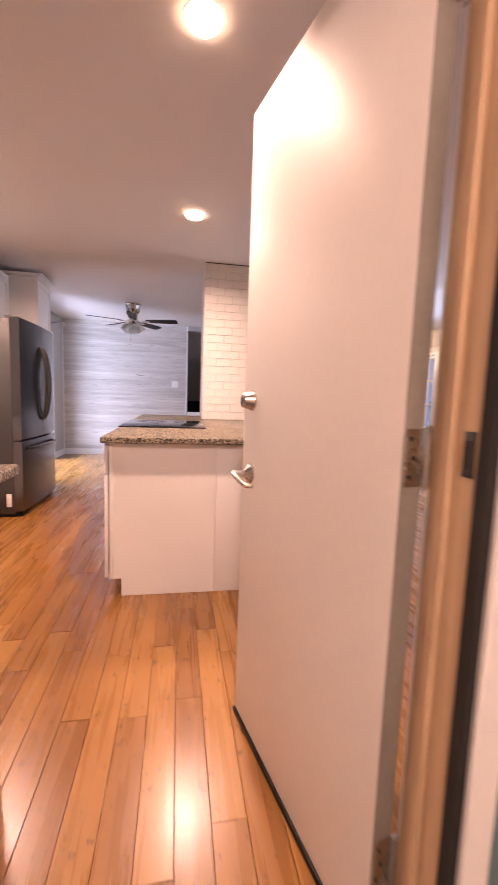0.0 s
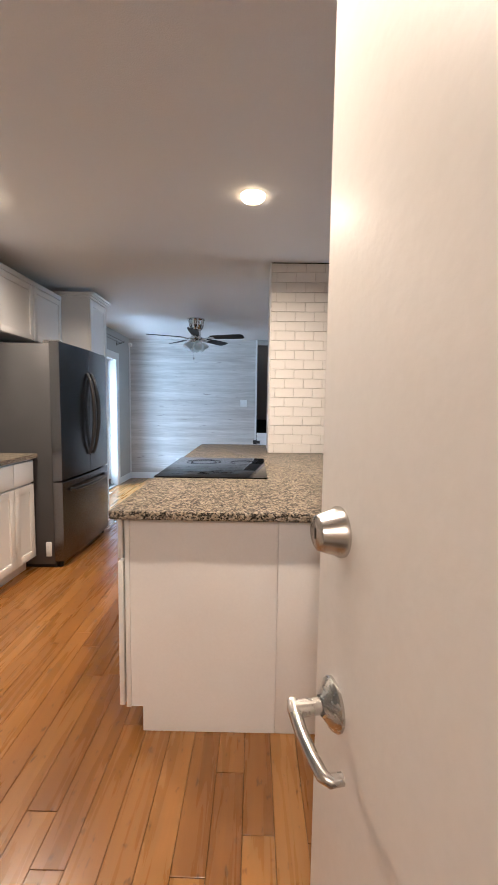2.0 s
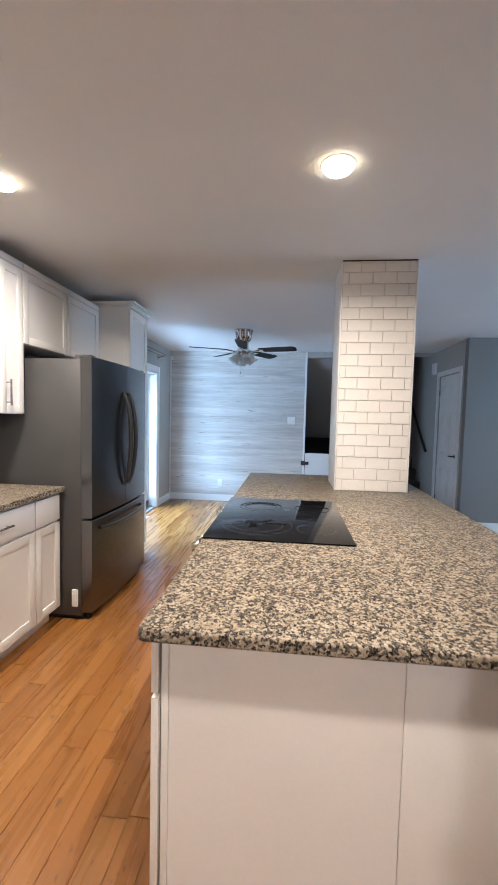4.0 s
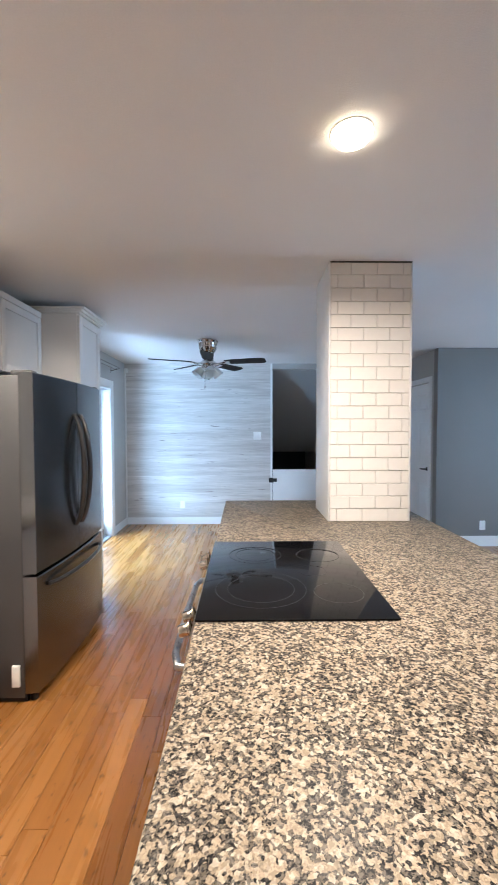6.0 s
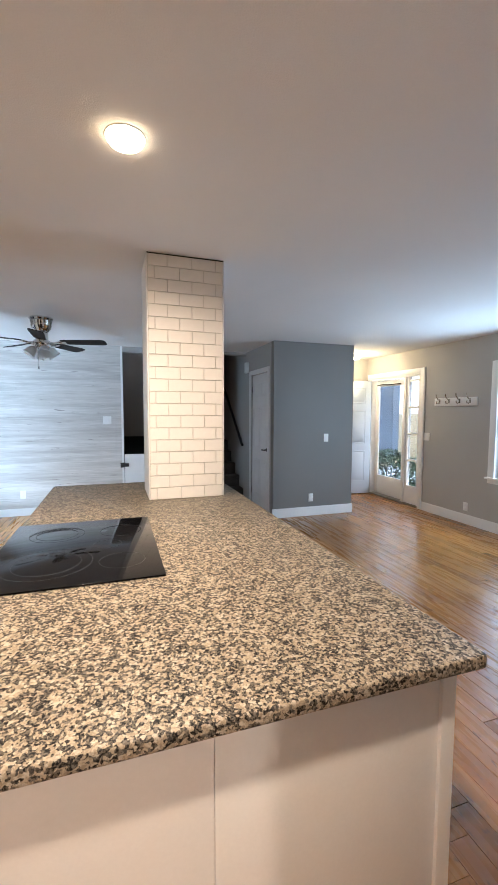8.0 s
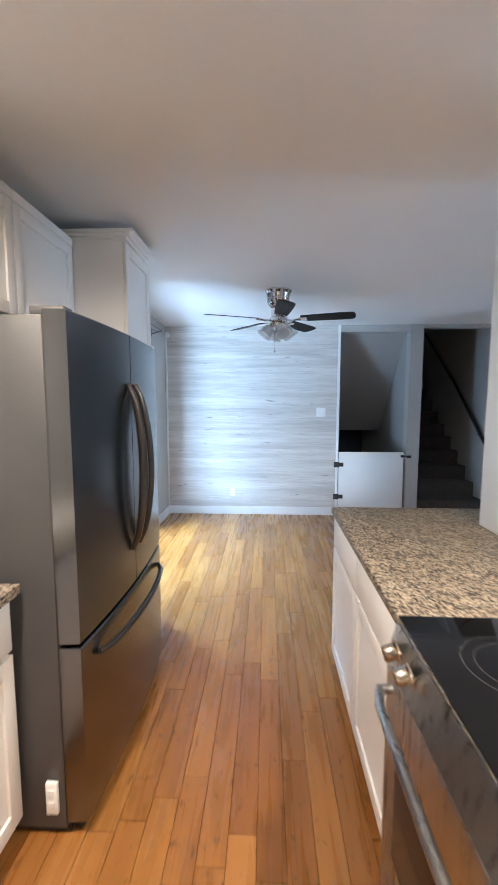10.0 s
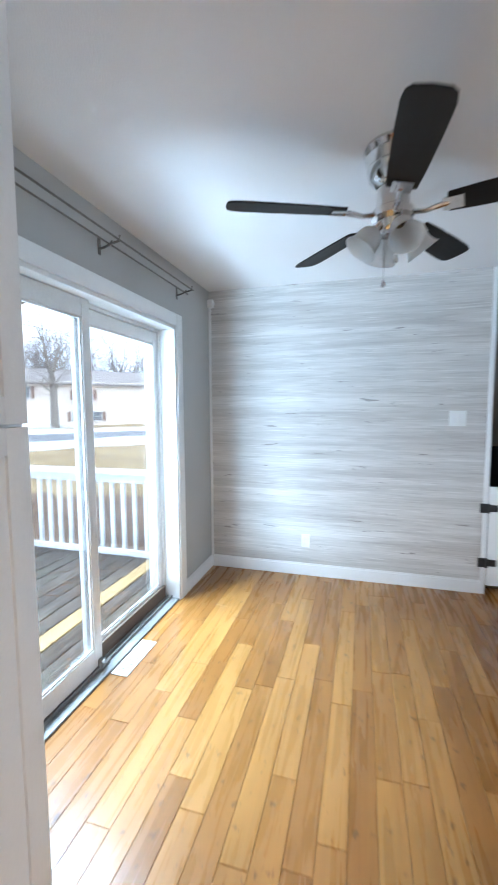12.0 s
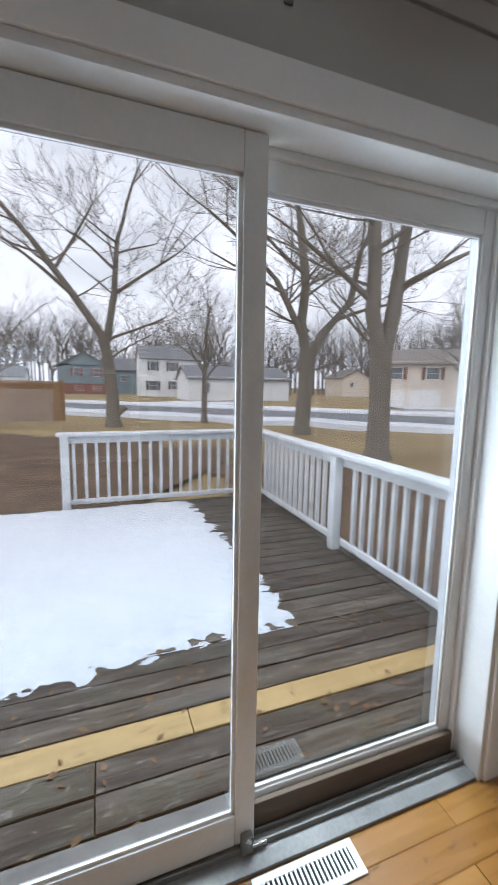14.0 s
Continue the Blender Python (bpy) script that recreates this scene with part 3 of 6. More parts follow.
# fixture added to go with the garage fill light, never in view
glamp = thing("ceiling_light", "unseen lamp holder added on the garage ceiling for the fill light", "ceiling light")
bm = bmesh.new()
lathe(bm, [(0.0, 0.0), (0.055, 0.0), (0.055, -0.018), (0.030, -0.040), (0.022, -0.062), (0.0, -0.062)], pose(0.2, -1.3, 2.5995), 24)
part("holder", bm, PLASTIC, glamp)
bm = bmesh.new()
box(bm, DOOR1 + 0.066, 1.6, 0.842, 0.861, -0.17, 2.6, 0.003)
structure("wall_garage_cladding", bm, TEAL, "teal painted boards beside the garage doorway", "wall cladding")

bm = bmesh.new()
for a, b in ((DOOR0 - 0.03, DOOR0), (DOOR1, DOOR1 + 0.03)):
    box(bm, a, b, 0.785 if a < 0.5 else 0.862, SY + 0.004, 0.0, 2.08, 0.002)
box(bm, DOOR0, DOOR1, 0.785, SY + 0.004, 2.05, 2.08, 0.002)
for a, b in ((DOOR0, DOOR0 + 0.012), (DOOR1 - 0.012, DOOR1)):
    box(bm, a, b, 0.912, 0.940, 0.0, 2.05, 0.003)
structure("trim_garage_jamb", bm, JAMBWOOD, "bare pine door jamb of the garage doorway", "door jamb")
bm = bmesh.new()
box(bm, DOOR1 - 0.004, DOOR1 + 0.012, 0.836, 0.861, 0.0, 2.08, 0.002)
structure("trim_weatherstrip", bm, RUBBER, "black rubber weatherstrip on the jamb", "weatherstrip")
bm = bmesh.new()
box(bm, DOOR1 + 0.014, DOOR1 + 0.064, 0.828, 0.861, -0.17, 2.12, 0.004)
box(bm, DOOR0 - 0.115, DOOR0 - 0.014, 0.765, 0.797, -0.17, 2.12, 0.004)
structure("trim_garage_casing", bm, TRIM, "off-white casing on the garage side", "door casing")
bm = bmesh.new()
box(bm, DOOR0, DOOR1, 0.785, SY, -0.014, 0.008, 0.004)
structure("trim_threshold", bm, ALU, "worn metal door threshold", "threshold")
bm = bmesh.new()
box(bm, DOOR1 + 0.008, DOOR1 + 0.074, SY + 0.0045, SY + 0.022, 0.0, 2.11, 0.003)
structure("trim_kitchen_casing", bm, TRIM, "white painted door casing on the kitchen side", "door casing")
plate = thing("strike_plate", "dark metal strike plate on the pine jamb", "strike plate")
bm = bmesh.new()
box(bm, DOOR1 - 0.003, DOOR1 + 0.002, 0.870, 0.892, 1.035, 1.105, 0.001)
part("plate", bm, BLACK, plate)
bm = bmesh.new()
box(bm, DOOR1 - 0.006, DOOR1 - 0.003, 0.875, 0.887, 1.048, 1.092)
part("strike_hole", bm, SLOT, plate)


def baseboard(name, runs, height=0.105, thick=0.016):
    bm = bmesh.new()
    for x0, x1, y0, y1 in runs:
        box(bm, x0, x1, y0, y1, 0.0, height - 0.012, 0.002)
        sx, sy = (0.004, 0) if abs(x1 - x0) < 0.05 else (0, 0.004)
        box(bm, x0 + sx, x1 - sx, y0 + sy, y1 - sy, height - 0.012, height, 0.002)
    return structure(name, bm, TRIM, "white painted baseboard", "baseboard")


baseboard("baseboard_north", [(DX + 0.017, 0.552, NY - 0.016, NY - 0.0005)])
baseboard("baseboard_west", [(DX + 0.0005, DX + 0.016, 7.59, NY - 0.0005)])
baseboard("baseboard_post", [(1.428, 1.617, NY - 0.048, NY - 0.031), (1.428, 1.444, NY - 0.03, NY + 0.08)], 0.10)
baseboard("baseboard_closet", [(2.505, 3.781, 6.973, 6.9895), (3.7655, 3.781, 6.99, NY)], 0.13)
baseboard("baseboard_east", [(EX - 0.016, EX - 0.0005, SY, EN0 - 0.09)], 0.13)
bm = bmesh.new()
box(bm, 0.553, 0.584, NY - 0.016, NY + 0.010, 0.0, 2.438, 0.003)
structure("trim_panel_edge", bm, TRIM, "white corner strip edging the wood-look wall", "trim")
bm = bmesh.new()
box(bm, DX + 0.002, DX + 0.022, NY - 0.022, NY - 0.002, 0.106, 2.30, 0.004)
structure("trim_wire_cover", bm, TRIM, "thin white wire cover in the wall corner", "trim")

sensor = thing("alarm_sensor", "small white sensor box high in the wall corner", "sensor")
bm = bmesh.new()
box(bm, DX + 0.002, DX + 0.052, NY - 0.052, NY - 0.002, 2.295, 2.36, 0.008)
part("housing", bm, PLASTIC, sensor)
bm = bmesh.new()
lathe(bm, [(0.0, 0.012), (0.011, 0.008), (0.014, 0.0)], pose(DX + 0.052, NY - 0.028, 2.325, 0, 90, 0), 14)
part("lens", bm, TRIM, sensor)

# ---------------------------------------------------------------- sliding glass door
slider = tagged(thing("door_sliding", "white sliding glass door with a closed inner panel opening on the deck", "sliding door"), kind="structure")
cx = DX


def slider_piece(name, material, *q, bevel=0.004, parent=slider, label=""):
    bm = bmesh.new()
    box(bm, *q, bevel)
    return part(name, bm, material, parent, label)


for a, b in ((SL0 - 0.095, SL0 - 0.004), (SL1 + 0.004, SL1 + 0.095)):
    slider_piece("side_casing", TRIM, cx + 0.0005, cx + 0.020, a, b, 0.0, SLZ + 0.09, label="white painted door casing")
slider_piece("head_casing", TRIM, cx + 0.0005, cx + 0.018, SL0 - 0.004, SL1 + 0.004, SLZ + 0.002, SLZ + 0.09, label="white painted door casing")
for a, b in ((SL0 - 0.004, SL0 + 0.016), (SL1 - 0.016, SL1 + 0.004)):
    slider_piece("jamb", VINYL, -1.856, cx + 0.010, a, b, 0.0, SLZ, bevel=0.003)
slider_piece("head_jamb", VINYL, -1.856, cx + 0.010, SL0, SL1, SLZ - 0.022, SLZ + 0.002, bevel=0.003)
for a, b in ((SL0 + 0.016, SL0 + 0.034), (SL1 - 0.034, SL1 - 0.016)):
    slider_piece("side_stop", VINYL, -1.831, -1.748, a, b, 0.02, SLZ - 0.022, bevel=0.003)
slider_piece("head_track", VINYL, -1.831, -1.751, SL0 + 0.016, SL1 - 0.016, SLZ - 0.045, SLZ - 0.022, bevel=0.003, label="white grooved head track")
bm = bmesh.new()
box(bm, -1.886, cx + 0.004, SL0 + 0.016, SL1 - 0.016, 0.0, 0.014, 0.002)
for a in (-1.703, -1.736, -1.769, -1.811):
    box(bm, a, a + 0.006, SL0 + 0.016, SL1 - 0.016, 0.014, 0.032, 0.001)
part("sill_track", bm, ALU, slider, "worn grey metal sill track")


def sash(name, xa, xb, y0, y1, z0, z1, stile0, stile1, bottom, top):
    bm = bmesh.new()
    # glazing bead
    for q in ((y0 + stile0, y0 + stile0 + 0.012, z0 + bottom, z1 - top), (y1 - stile1 - 0.012, y1 - stile1, z0 + bottom, z1 - top), (y0 + stile0, y1 - stile1, z0 + bottom, z0 + bottom + 0.012), (y0 + stile0, y1 - stile1, z1 - top - 0.012, z1 - top)):
        box(bm, xa + 0.006, xb - 0.006, *q, 0.002)
    fr = part(name, bm, VINYL, slider)
    slider_piece("stile", VINYL, xa, xb, y0, y0 + stile0, z0, z1, parent=fr)
    slider_piece("stile", VINYL, xa, xb, y1 - stile1, y1, z0, z1, parent=fr)
    slider_piece("bottom_rail", VINYL, xa, xb, y0 + stile0, y1 - stile1, z0, z0 + bottom, parent=fr)
    slider_piece("top_rail", VINYL, xa, xb, y0 + stile0, y1 - stile1, z1 - top, z1, parent=fr)
    bm = bmesh.new()
    xm = (xa + xb) / 2
    box(bm, xm - 0.002, xm + 0.002, y0 + stile0 + 0.004, y1 - stile1 - 0.004, z0 + bottom + 0.004, z1 - top - 0.004)
    pane = part("pane", bm, GLASS, fr, "glass pane tinted grey to dim the outdoors", smooth=False)
    pane.visible_shadow = False
    return fr


sash("inner_panel", -1.734, -1.708, SL0 + 0.018, 6.660, 0.034, SLZ - 0.024, 0.06, 0.062, 0.105, 0.092)
sash("outer_panel", -1.790, -1.764, 6.604, SL1 - 0.034, 0.034, SLZ - 0.045, 0.05, 0.045, 0.094, 0.078)
bm = bmesh.new()
box(bm, -1.758, -1.741, 6.67, SL1 - 0.036, 0.016, 0.112, 0.003)
tagged(new("track_board", mesh_of("track_board", bm, SILLBOARD, True)), "dark brown wooden board standing in the sliding door track", "board")
latch = thing("foot_latch", "small worn metal foot latch on the sliding door", "latch")
bm = bmesh.new()
box(bm, -1.707, -1.684, 6.614, 6.649, 0.018, 0.075, 0.003)
part("latch_body", bm, ALU, latch)
bm = bmesh.new()
rod(bm, (-1.682, 6.632, 0.062), (-1.711, 6.632, 0.062), 0.012, sides=14)
rod(bm, (-1.692, 6.649, 0.03), (-1.692, 6.694, 0.03), 0.006)
part("latch_bolt", bm, NICKEL, latch)

# curtain rod above
curtain = thing("curtain_rod", "dark bronze double curtain rod on brackets above the sliding door", "curtain rod")
for name, dx, r, z in (("front_rod", 0.105, 0.0052, 2.285), ("rear_rod", 0.062, 0.0046, 2.262)):
    bm = bmesh.new()
    rod(bm, (DX + dx, 5.72, z), (DX + dx, 7.62, z), r, sides=14)
    part(name, bm, ROD, curtain)
for y in (5.78, 6.67, 7.56):
    bm = bmesh.new()
    box(bm, DX + 0.0005, DX + 0.006, y - 0.011, y + 0.011, 2.215, 2.30, 0.002)
    tube(bm, [(DX + 0.005, y, 2.245), (DX + 0.03, y, 2.247), (DX + 0.075, y, 2.262), (DX + 0.118, y, 2.27), (DX + 0.122, y, 2.296)], 0.006)
    tube(bm, [(DX + 0.072, y, 2.262), (DX + 0.076, y, 2.276)], 0.005)
    part("bracket", bm, ROD, curtain)

# floor register
vent = thing("floor_register", "white metal floor register with dark slots, set in the planks", "floor vent")
V0, V1 = (-1.632, 6.622), (-1.534, 6.950)
bm = bmesh.new()
box(bm, V0[0], V1[0], V0[1], V1[1], 0.0005, 0.0030)
part("backing", bm, SLOT, vent)
bm = bmesh.new()
for q in ((V0[0], V0[0] + 0.02, V0[1], V1[1]), (V1[0] - 0.02, V1[0], V0[1], V1[1]), (V0[0] + 0.02, V1[0] - 0.02, V0[1], V0[1] + 0.022), (V0[0] + 0.02, V1[0] - 0.02, V1[1] - 0.022, V1[1])):
    box(bm, *q, 0.0008, 0.008, 0.002)
part("frame", bm, PLASTIC, vent)
slat = None
for i in range(20):
    y = V0[1] + 0.030 + i * (V1[1] - V0[1] - 0.060) / 19
    if slat is None:
        bm = bmesh.new()
        box(bm, V0[0] + 0.02, V1[0] - 0.02, -0.0032, 0.0032, 0.003, 0.007)
        slat = part("slat", bm, PLASTIC, vent, smooth=False)
        slat.location.y = y
    else:
        s = new("slat", slat.data)
        s.parent, s.location.y = vent, y

# ---------------------------------------------------------------- kitchen things
CT = 0.914


def granite_top(name, outline, label, hole=None):
    """A slab with eased edges over a rectangle, or a rectangle with a cut-out."""
    x0, x1, y0, y1 = outline
    hx0, hx1, hy0, hy1 = hole or (x0, x1, y0, y1)
    xs, ys = ([x0, hx0, hx1, x1], [y0, hy0, hy1, y1]) if hole else ([x0, x1], [y0, y1])
    bm = bmesh.new()
    grid = [[bm.verts.new((px, py, CT)) for py in ys] for px in xs]
    faces = [bm.faces.new((grid[i][j], grid[i + 1][j], grid[i + 1][j + 1], grid[i][j + 1])) for i in range(len(xs) - 1) for j in range(len(ys) - 1) if not (hole and i == 1 and j == 1)]
    down = bmesh.ops.extrude_face_region(bm, geom=faces)
    for v in down["geom"]:
        if isinstance(v, bmesh.types.BMVert):
            v.co.z = CT - 0.032
    bmesh.ops.recalc_face_normals(bm, faces=bm.faces)
    bm.normal_update()
    if not hole:
        up = [e for e in bm.edges if abs(e.verts[0].co.z - e.verts[1].co.z) > 0.01]
        bmesh.ops.bevel(bm, geom=up, offset=0.018, segments=4, affect="EDGES", profile=0.5)
        bm.normal_update()
        rim = [e for e in bm.edges if abs(e.verts[0].co.z - e.verts[1].co.z) < 0.001 and len(e.link_faces) == 2 and 0.9 < abs(e.link_faces[0].normal.z) + abs(e.link_faces[1].normal.z) < 1.1]
        bmesh.ops.bevel(bm, geom=rim, offset=0.006, segments=3, affect="EDGES", profile=0.5)
    return tagged(new(name, mesh_of(name, bm, GRANITE, True)), label, "countertop")


def shaker(bm, axis, at, out, a0, a1, z0, z1, rail=0.055, thick=0.019):
    """A framed door or drawer front with a sunk panel, its face at 'at', on the side 'out' (+1 or -1) of the axis."""
    back, sunk = at - out * thick, at - out * 0.009
    lo, hi = sorted((back, at))
    plo, phi = sorted((back, sunk))

    def b(l, h, p0, p1, q0, q1, bev):
        box(bm, *((l, h, p0, p1) if axis == "x" else (p0, p1, l, h)), q0, q1, bev)

    b(lo, hi, a0, a0 + rail, z0, z1, 0.0015)
    b(lo, hi, a1 - rail, a1, z0, z1, 0.0015)
    b(lo, hi, a0 + rail, a1 - rail, z0, z0 + rail, 0.0015)
    b(lo, hi, a0 + rail, a1 - rail, z1 - rail, z1, 0.0015)
    b(plo, phi, a0 + rail, a1 - rail, z0 + rail, z1 - rail, 0)


def slab_front(bm, axis, at, out, a0, a1, z0, z1, thick=0.019):
    lo, hi = sorted((at - out * thick, at))
    box(bm, *((lo, hi, a0, a1) if axis == "x" else (a0, a1, lo, hi)), z0, z1, 0.003)


def bar_pull(bm, a, b, out):
    """A bar on two posts between a and b, standing off along 'out'."""
    a, b, out = Vector(a), Vector(b), Vector(out)
    d = (b - a).normalized()
    rod(bm, a + out * 0.03 - d * 0.02, b + out * 0.03 + d * 0.02, 0.006)
    for p in (a, b):
        rod(bm, p, p + out * 0.03, 0.004)


def base_unit(name, y0, y1, doors, drawer, label, front=-1.145, back=WX + 0.002, handle=False):
    """A base cabinet on the west wall, fronts facing +x."""
    cab = thing(name, label, "cabinet", "kitchen base cabinets")
    bm = bmesh.new()
    box(bm, back, front - 0.02, y0, y1, 0.10, CT - 0.033, 0.001)
    part("body", bm, CABINET, cab)
    bm = bmesh.new()
    box(bm, back, front - 0.085, y0, y1, 0.0, 0.10)
    part("toe_kick", bm, TRIM, cab)
    step = (y1 - y0) / doors
    for i in range(doors):
        bm = bmesh.new()
        shaker(bm, "x", front, 1, y0 + i * step + 0.003, y0 + (i + 1) * step - 0.003, 0.112, 0.685)
        part("door", bm, CABINET, cab)
    if drawer:
        bm = bmesh.new()
        slab_front(bm, "x", front, 1, y0 + 0.003, y1 - 0.003, 0.70, 0.865)
        dr = part("drawer_front", bm, CABINET, cab)
        if handle:
            bm = bmesh.new()
            ym = (y0 + y1) / 2
            bar_pull(bm, (front, ym - 0.25, 0.785), (front, ym + 0.25, 0.785), (1, 0, 0))
            part("handle", bm, NICKEL, dr, "brushed nickel bar handle")
    return cab


base_unit("base_cabinet", 3.90, 4.155, 1, True, "narrow white shaker base cabinet beside the refrigerator")
base_unit("sink_cabinet", 2.90, 3.899, 2, True, "white shaker sink base cabinet with a long bar handle", handle=True)
base_unit("base_cabinet", 2.28, 2.899, 1, True, "white shaker base cabinet under the granite counter")
base_unit("base_cabinet", 1.64, 2.279, 1, True, "white shaker base cabinet in the corner run")
granite_top("countertop", (WX + 0.002, -1.118, 1.70, 4.165), "speckled granite countertop with an undermount sink", hole=(-1.58, -1.24, 3.05, 3.72))
granite_top("countertop", (WX + 0.002, -0.068, SY + 0.002, 1.698), "speckled granite countertop along the doorway wall")
sink = thing("kitchen_sink", "stainless steel undermount sink in the granite counter", "sink")
bm = bmesh.new()
sx0, sx1, sy0, sy1, sz = -1.585, -1.235, 3.045, 3.725, 0.70
for q in ((sx0 - 0.003, sx0, sy0, sy1), (sx1, sx1 + 0.003, sy0, sy1), (sx0, sx1, sy0 - 0.003, sy0), (sx0, sx1, sy1, sy1 + 0.003)):
    box(bm, *q, sz, CT - 0.033)
box(bm, sx0 - 0.003, sx1 + 0.003, sy0 - 0.003, sy1 + 0.003, sz - 0.004, sz)
part("bowl", bm, STEEL, sink)
bm = bmesh.new()
lathe(bm, [(0.0, 0.004), (0.03, 0.004), (0.045, 0.006), (0.045, 0.0)], pose(-1.41, 3.385, sz + 0.001))
part("drain", bm, CHROME, sink)

endcab = thing("end_cabinet", "white base cabinet run ending beside the doorway", "cabinet", "kitchen base cabinets")
bm = bmesh.new()
box(bm, -1.10, -0.175, SY + 0.002, 1.645, 0.10, CT - 0.033, 0.001)
part("body", bm, CABINET, endcab)
bm = bmesh.new()
box(bm, -1.10, -0.175, SY + 0.002, 1.57, 0.0, 0.10)
part("toe_kick", bm, TRIM, endcab)
bm = bmesh.new()
box(bm, -0.1745, -0.158, SY + 0.002, 1.665, 0.0, CT - 0.033, 0.001)
box(bm, -0.158, -0.150, 1.61, 1.665, 0.0, CT - 0.033, 0.001)
part("end_panel", bm, CABINET, endcab)
for i in range(2):
    bm = bmesh.new()
    shaker(bm, "y", 1.665, 1, -1.095 + i * 0.455, -1.095 + (i + 1) * 0.455 - 0.006, 0.112, 0.865)
    part("door", bm, CABINET, endcab)


def wall_unit(name, y0, y1, z0, z1, doors, label, front=-1.37, handle=False, crown=True):
    cab = thing(name, label, "wall cabinet", "kitchen wall cabinets")
    bm = bmesh.new()
    box(bm, WX + 0.002, front - 0.02, y0, y1, z0, z1, 0.001)
    part("body", bm, CABINET, cab)
    step = (y1 - y0) / doors
    for i in range(doors):
        bm = bmesh.new()
        shaker(bm, "x", front, 1, y0 + i * step + 0.002, y0 + (i + 1) * step - 0.002, z0 + 0.002, z1 - 0.045, rail=0.05)
        d = part("door", bm, CABINET, cab)
        if handle:
            bm = bmesh.new()
            bar_pull(bm, (front, y0 + 0.05, z0 + 0.07), (front, y0 + 0.05, z0 + 0.19), (1, 0, 0))
            part("handle", bm, NICKEL, d, "brushed nickel bar handle")
    bm = bmesh.new()
    box(bm, WX + 0.002, front + 0.004, y0, y1, z1 - 0.042, z1, 0.004)
    part("top_rail", bm, CABINET, cab)
    return cab


wall_unit("wall_cabinet", 3.92, 4.134, 1.384, 2.34, 1, "narrow tall white shaker wall cabinet with a bar handle", handle=True)
wall_unit("wall_cabinet", 4.137, 4.647, 1.835, 2.34, 1, "short white shaker cabinet above the refrigerator")
wall_unit("wall_cabinet", 4.65, 5.155, 1.835, 2.34, 1, "short white shaker cabinet above the refrigerator")

pantry = thing("pantry_cabinet", "tall white shaker pantry cabinet with crown moulding beside the refrigerator", "pantry")
PF, P0, P1 = -1.085, 5.158, 5.59
bm = bmesh.new()
box(bm, WX + 0.002, PF - 0.02, P0, P1, 0.10, 2.335, 0.001)
part("body", bm, CABINET, pantry)
bm = bmesh.new()
box(bm, WX + 0.002, PF - 0.08, P0, P1, 0.0, 0.10)
part("toe_kick", bm, TRIM, pantry)
for z0, z1 in ((0.112, 1.40), (1.408, 2.325)):
    bm = bmesh.new()
    shaker(bm, "x", PF, 1, P0 + 0.003, P1 - 0.003, z0, z1, rail=0.06)
    part("door", bm, CABINET, pantry)
bm = bmesh.new()
for k, (o, za, zb) in enumerate(((0.006, 2.335, 2.352), (0.022, 2.352, 2.372), (0.042, 2.372, 2.392))):
    box(bm, WX + 0.002, PF + o, P0 - 0.004 * (k > 0), P1 + o, za, zb, 0.004)
part("crown", bm, CABINET, pantry)

# refrigerator
fridge = thing("refrigerator", "dark stainless french-door refrigerator with a bottom freezer drawer", "refrigerator")
FY0, FY1, FF, FT = 4.185, 5.15, -0.940, 1.765
bm = bmesh.new()
box(bm, -1.66, FF - 0.075, FY0, FY1, 0.03, FT - 0.015, 0.006)
part("body", bm, FRIDGESIDE, fridge, "matt grey side panels")
bm = bmesh.new()
box(bm, -1.60, FF - 0.07, FY0 + 0.02, FY1 - 0.02, 0.0, 0.05)
part("plinth", bm, RUBBER, fridge)


def fridge_panel(name, y0, y1, z0, z1):
    """A door slightly bowed towards the room."""
    bm = bmesh.new()
    ym, half = (FY0 + FY1) / 2, (FY1 - FY0) / 2
    n = 10
    rows = []
    for z in (z0, z0 + 0.006, z1 - 0.006, z1):
        inset = 0.006 if z in (z0, z1) else 0.0
        line = []
        for i in range(n + 1):
            y = y0 + inset + (y1 - y0 - 2 * inset) * i / n
            line.append((FF + 0.028 * (1 - ((y - ym) / half) ** 2) - inset, y, z))
        rows.append([bm.verts.new(p) for p in line])
    back = [[bm.verts.new((FF - 0.072, y0, z)), bm.verts.new((FF - 0.072, y1, z))] for z in (z0, z1)]
    for lo, hi in zip(rows, rows[1:]):
        for i in range(n):
            bm.faces.new((lo[i], lo[i + 1], hi[i + 1], hi[i]))
    bm.faces.new([back[0][0], *rows[0], back[0][1]])
    bm.faces.new([back[1][0], *rows[-1], back[1][1]])
    bm.faces.new([back[0][0], *[r[0] for r in rows], back[1][0]])
    bm.faces.new([back[0][1], *[r[-1] for r in rows], back[1][1]])
    bm.faces.new([back[0][0], back[0][1], back[1][1], back[1][0]])
    return part(name, bm, DARKSTEEL, fridge)


FM = (FY0 + FY1) / 2
left_door = fridge_panel("door", FY0, FM - 0.003, 0.70, FT)
right_door = fridge_panel("door", FM + 0.003, FY1, 0.70, FT)
drawer = fridge_panel("freezer_drawer", FY0, FY1, 0.055, 0.685)
for d, y, s in ((left_door, FM - 0.045, -1), (right_door, FM + 0.045, 1)):
    bm = bmesh.new()
    pts = []
    for i in range(13):
        u = i / 12
        pts.append((FF + 0.03 + 0.058 * math.sin(math.pi * u) ** 0.6, y, 0.86 + 0.70 * u))
    tube(bm, pts, [0.012 + 0.007 * math.sin(math.pi * i / 12) for i in range(13)], 10)
    part("handle", bm, HANDLESTEEL, d, "curved dark steel handle")
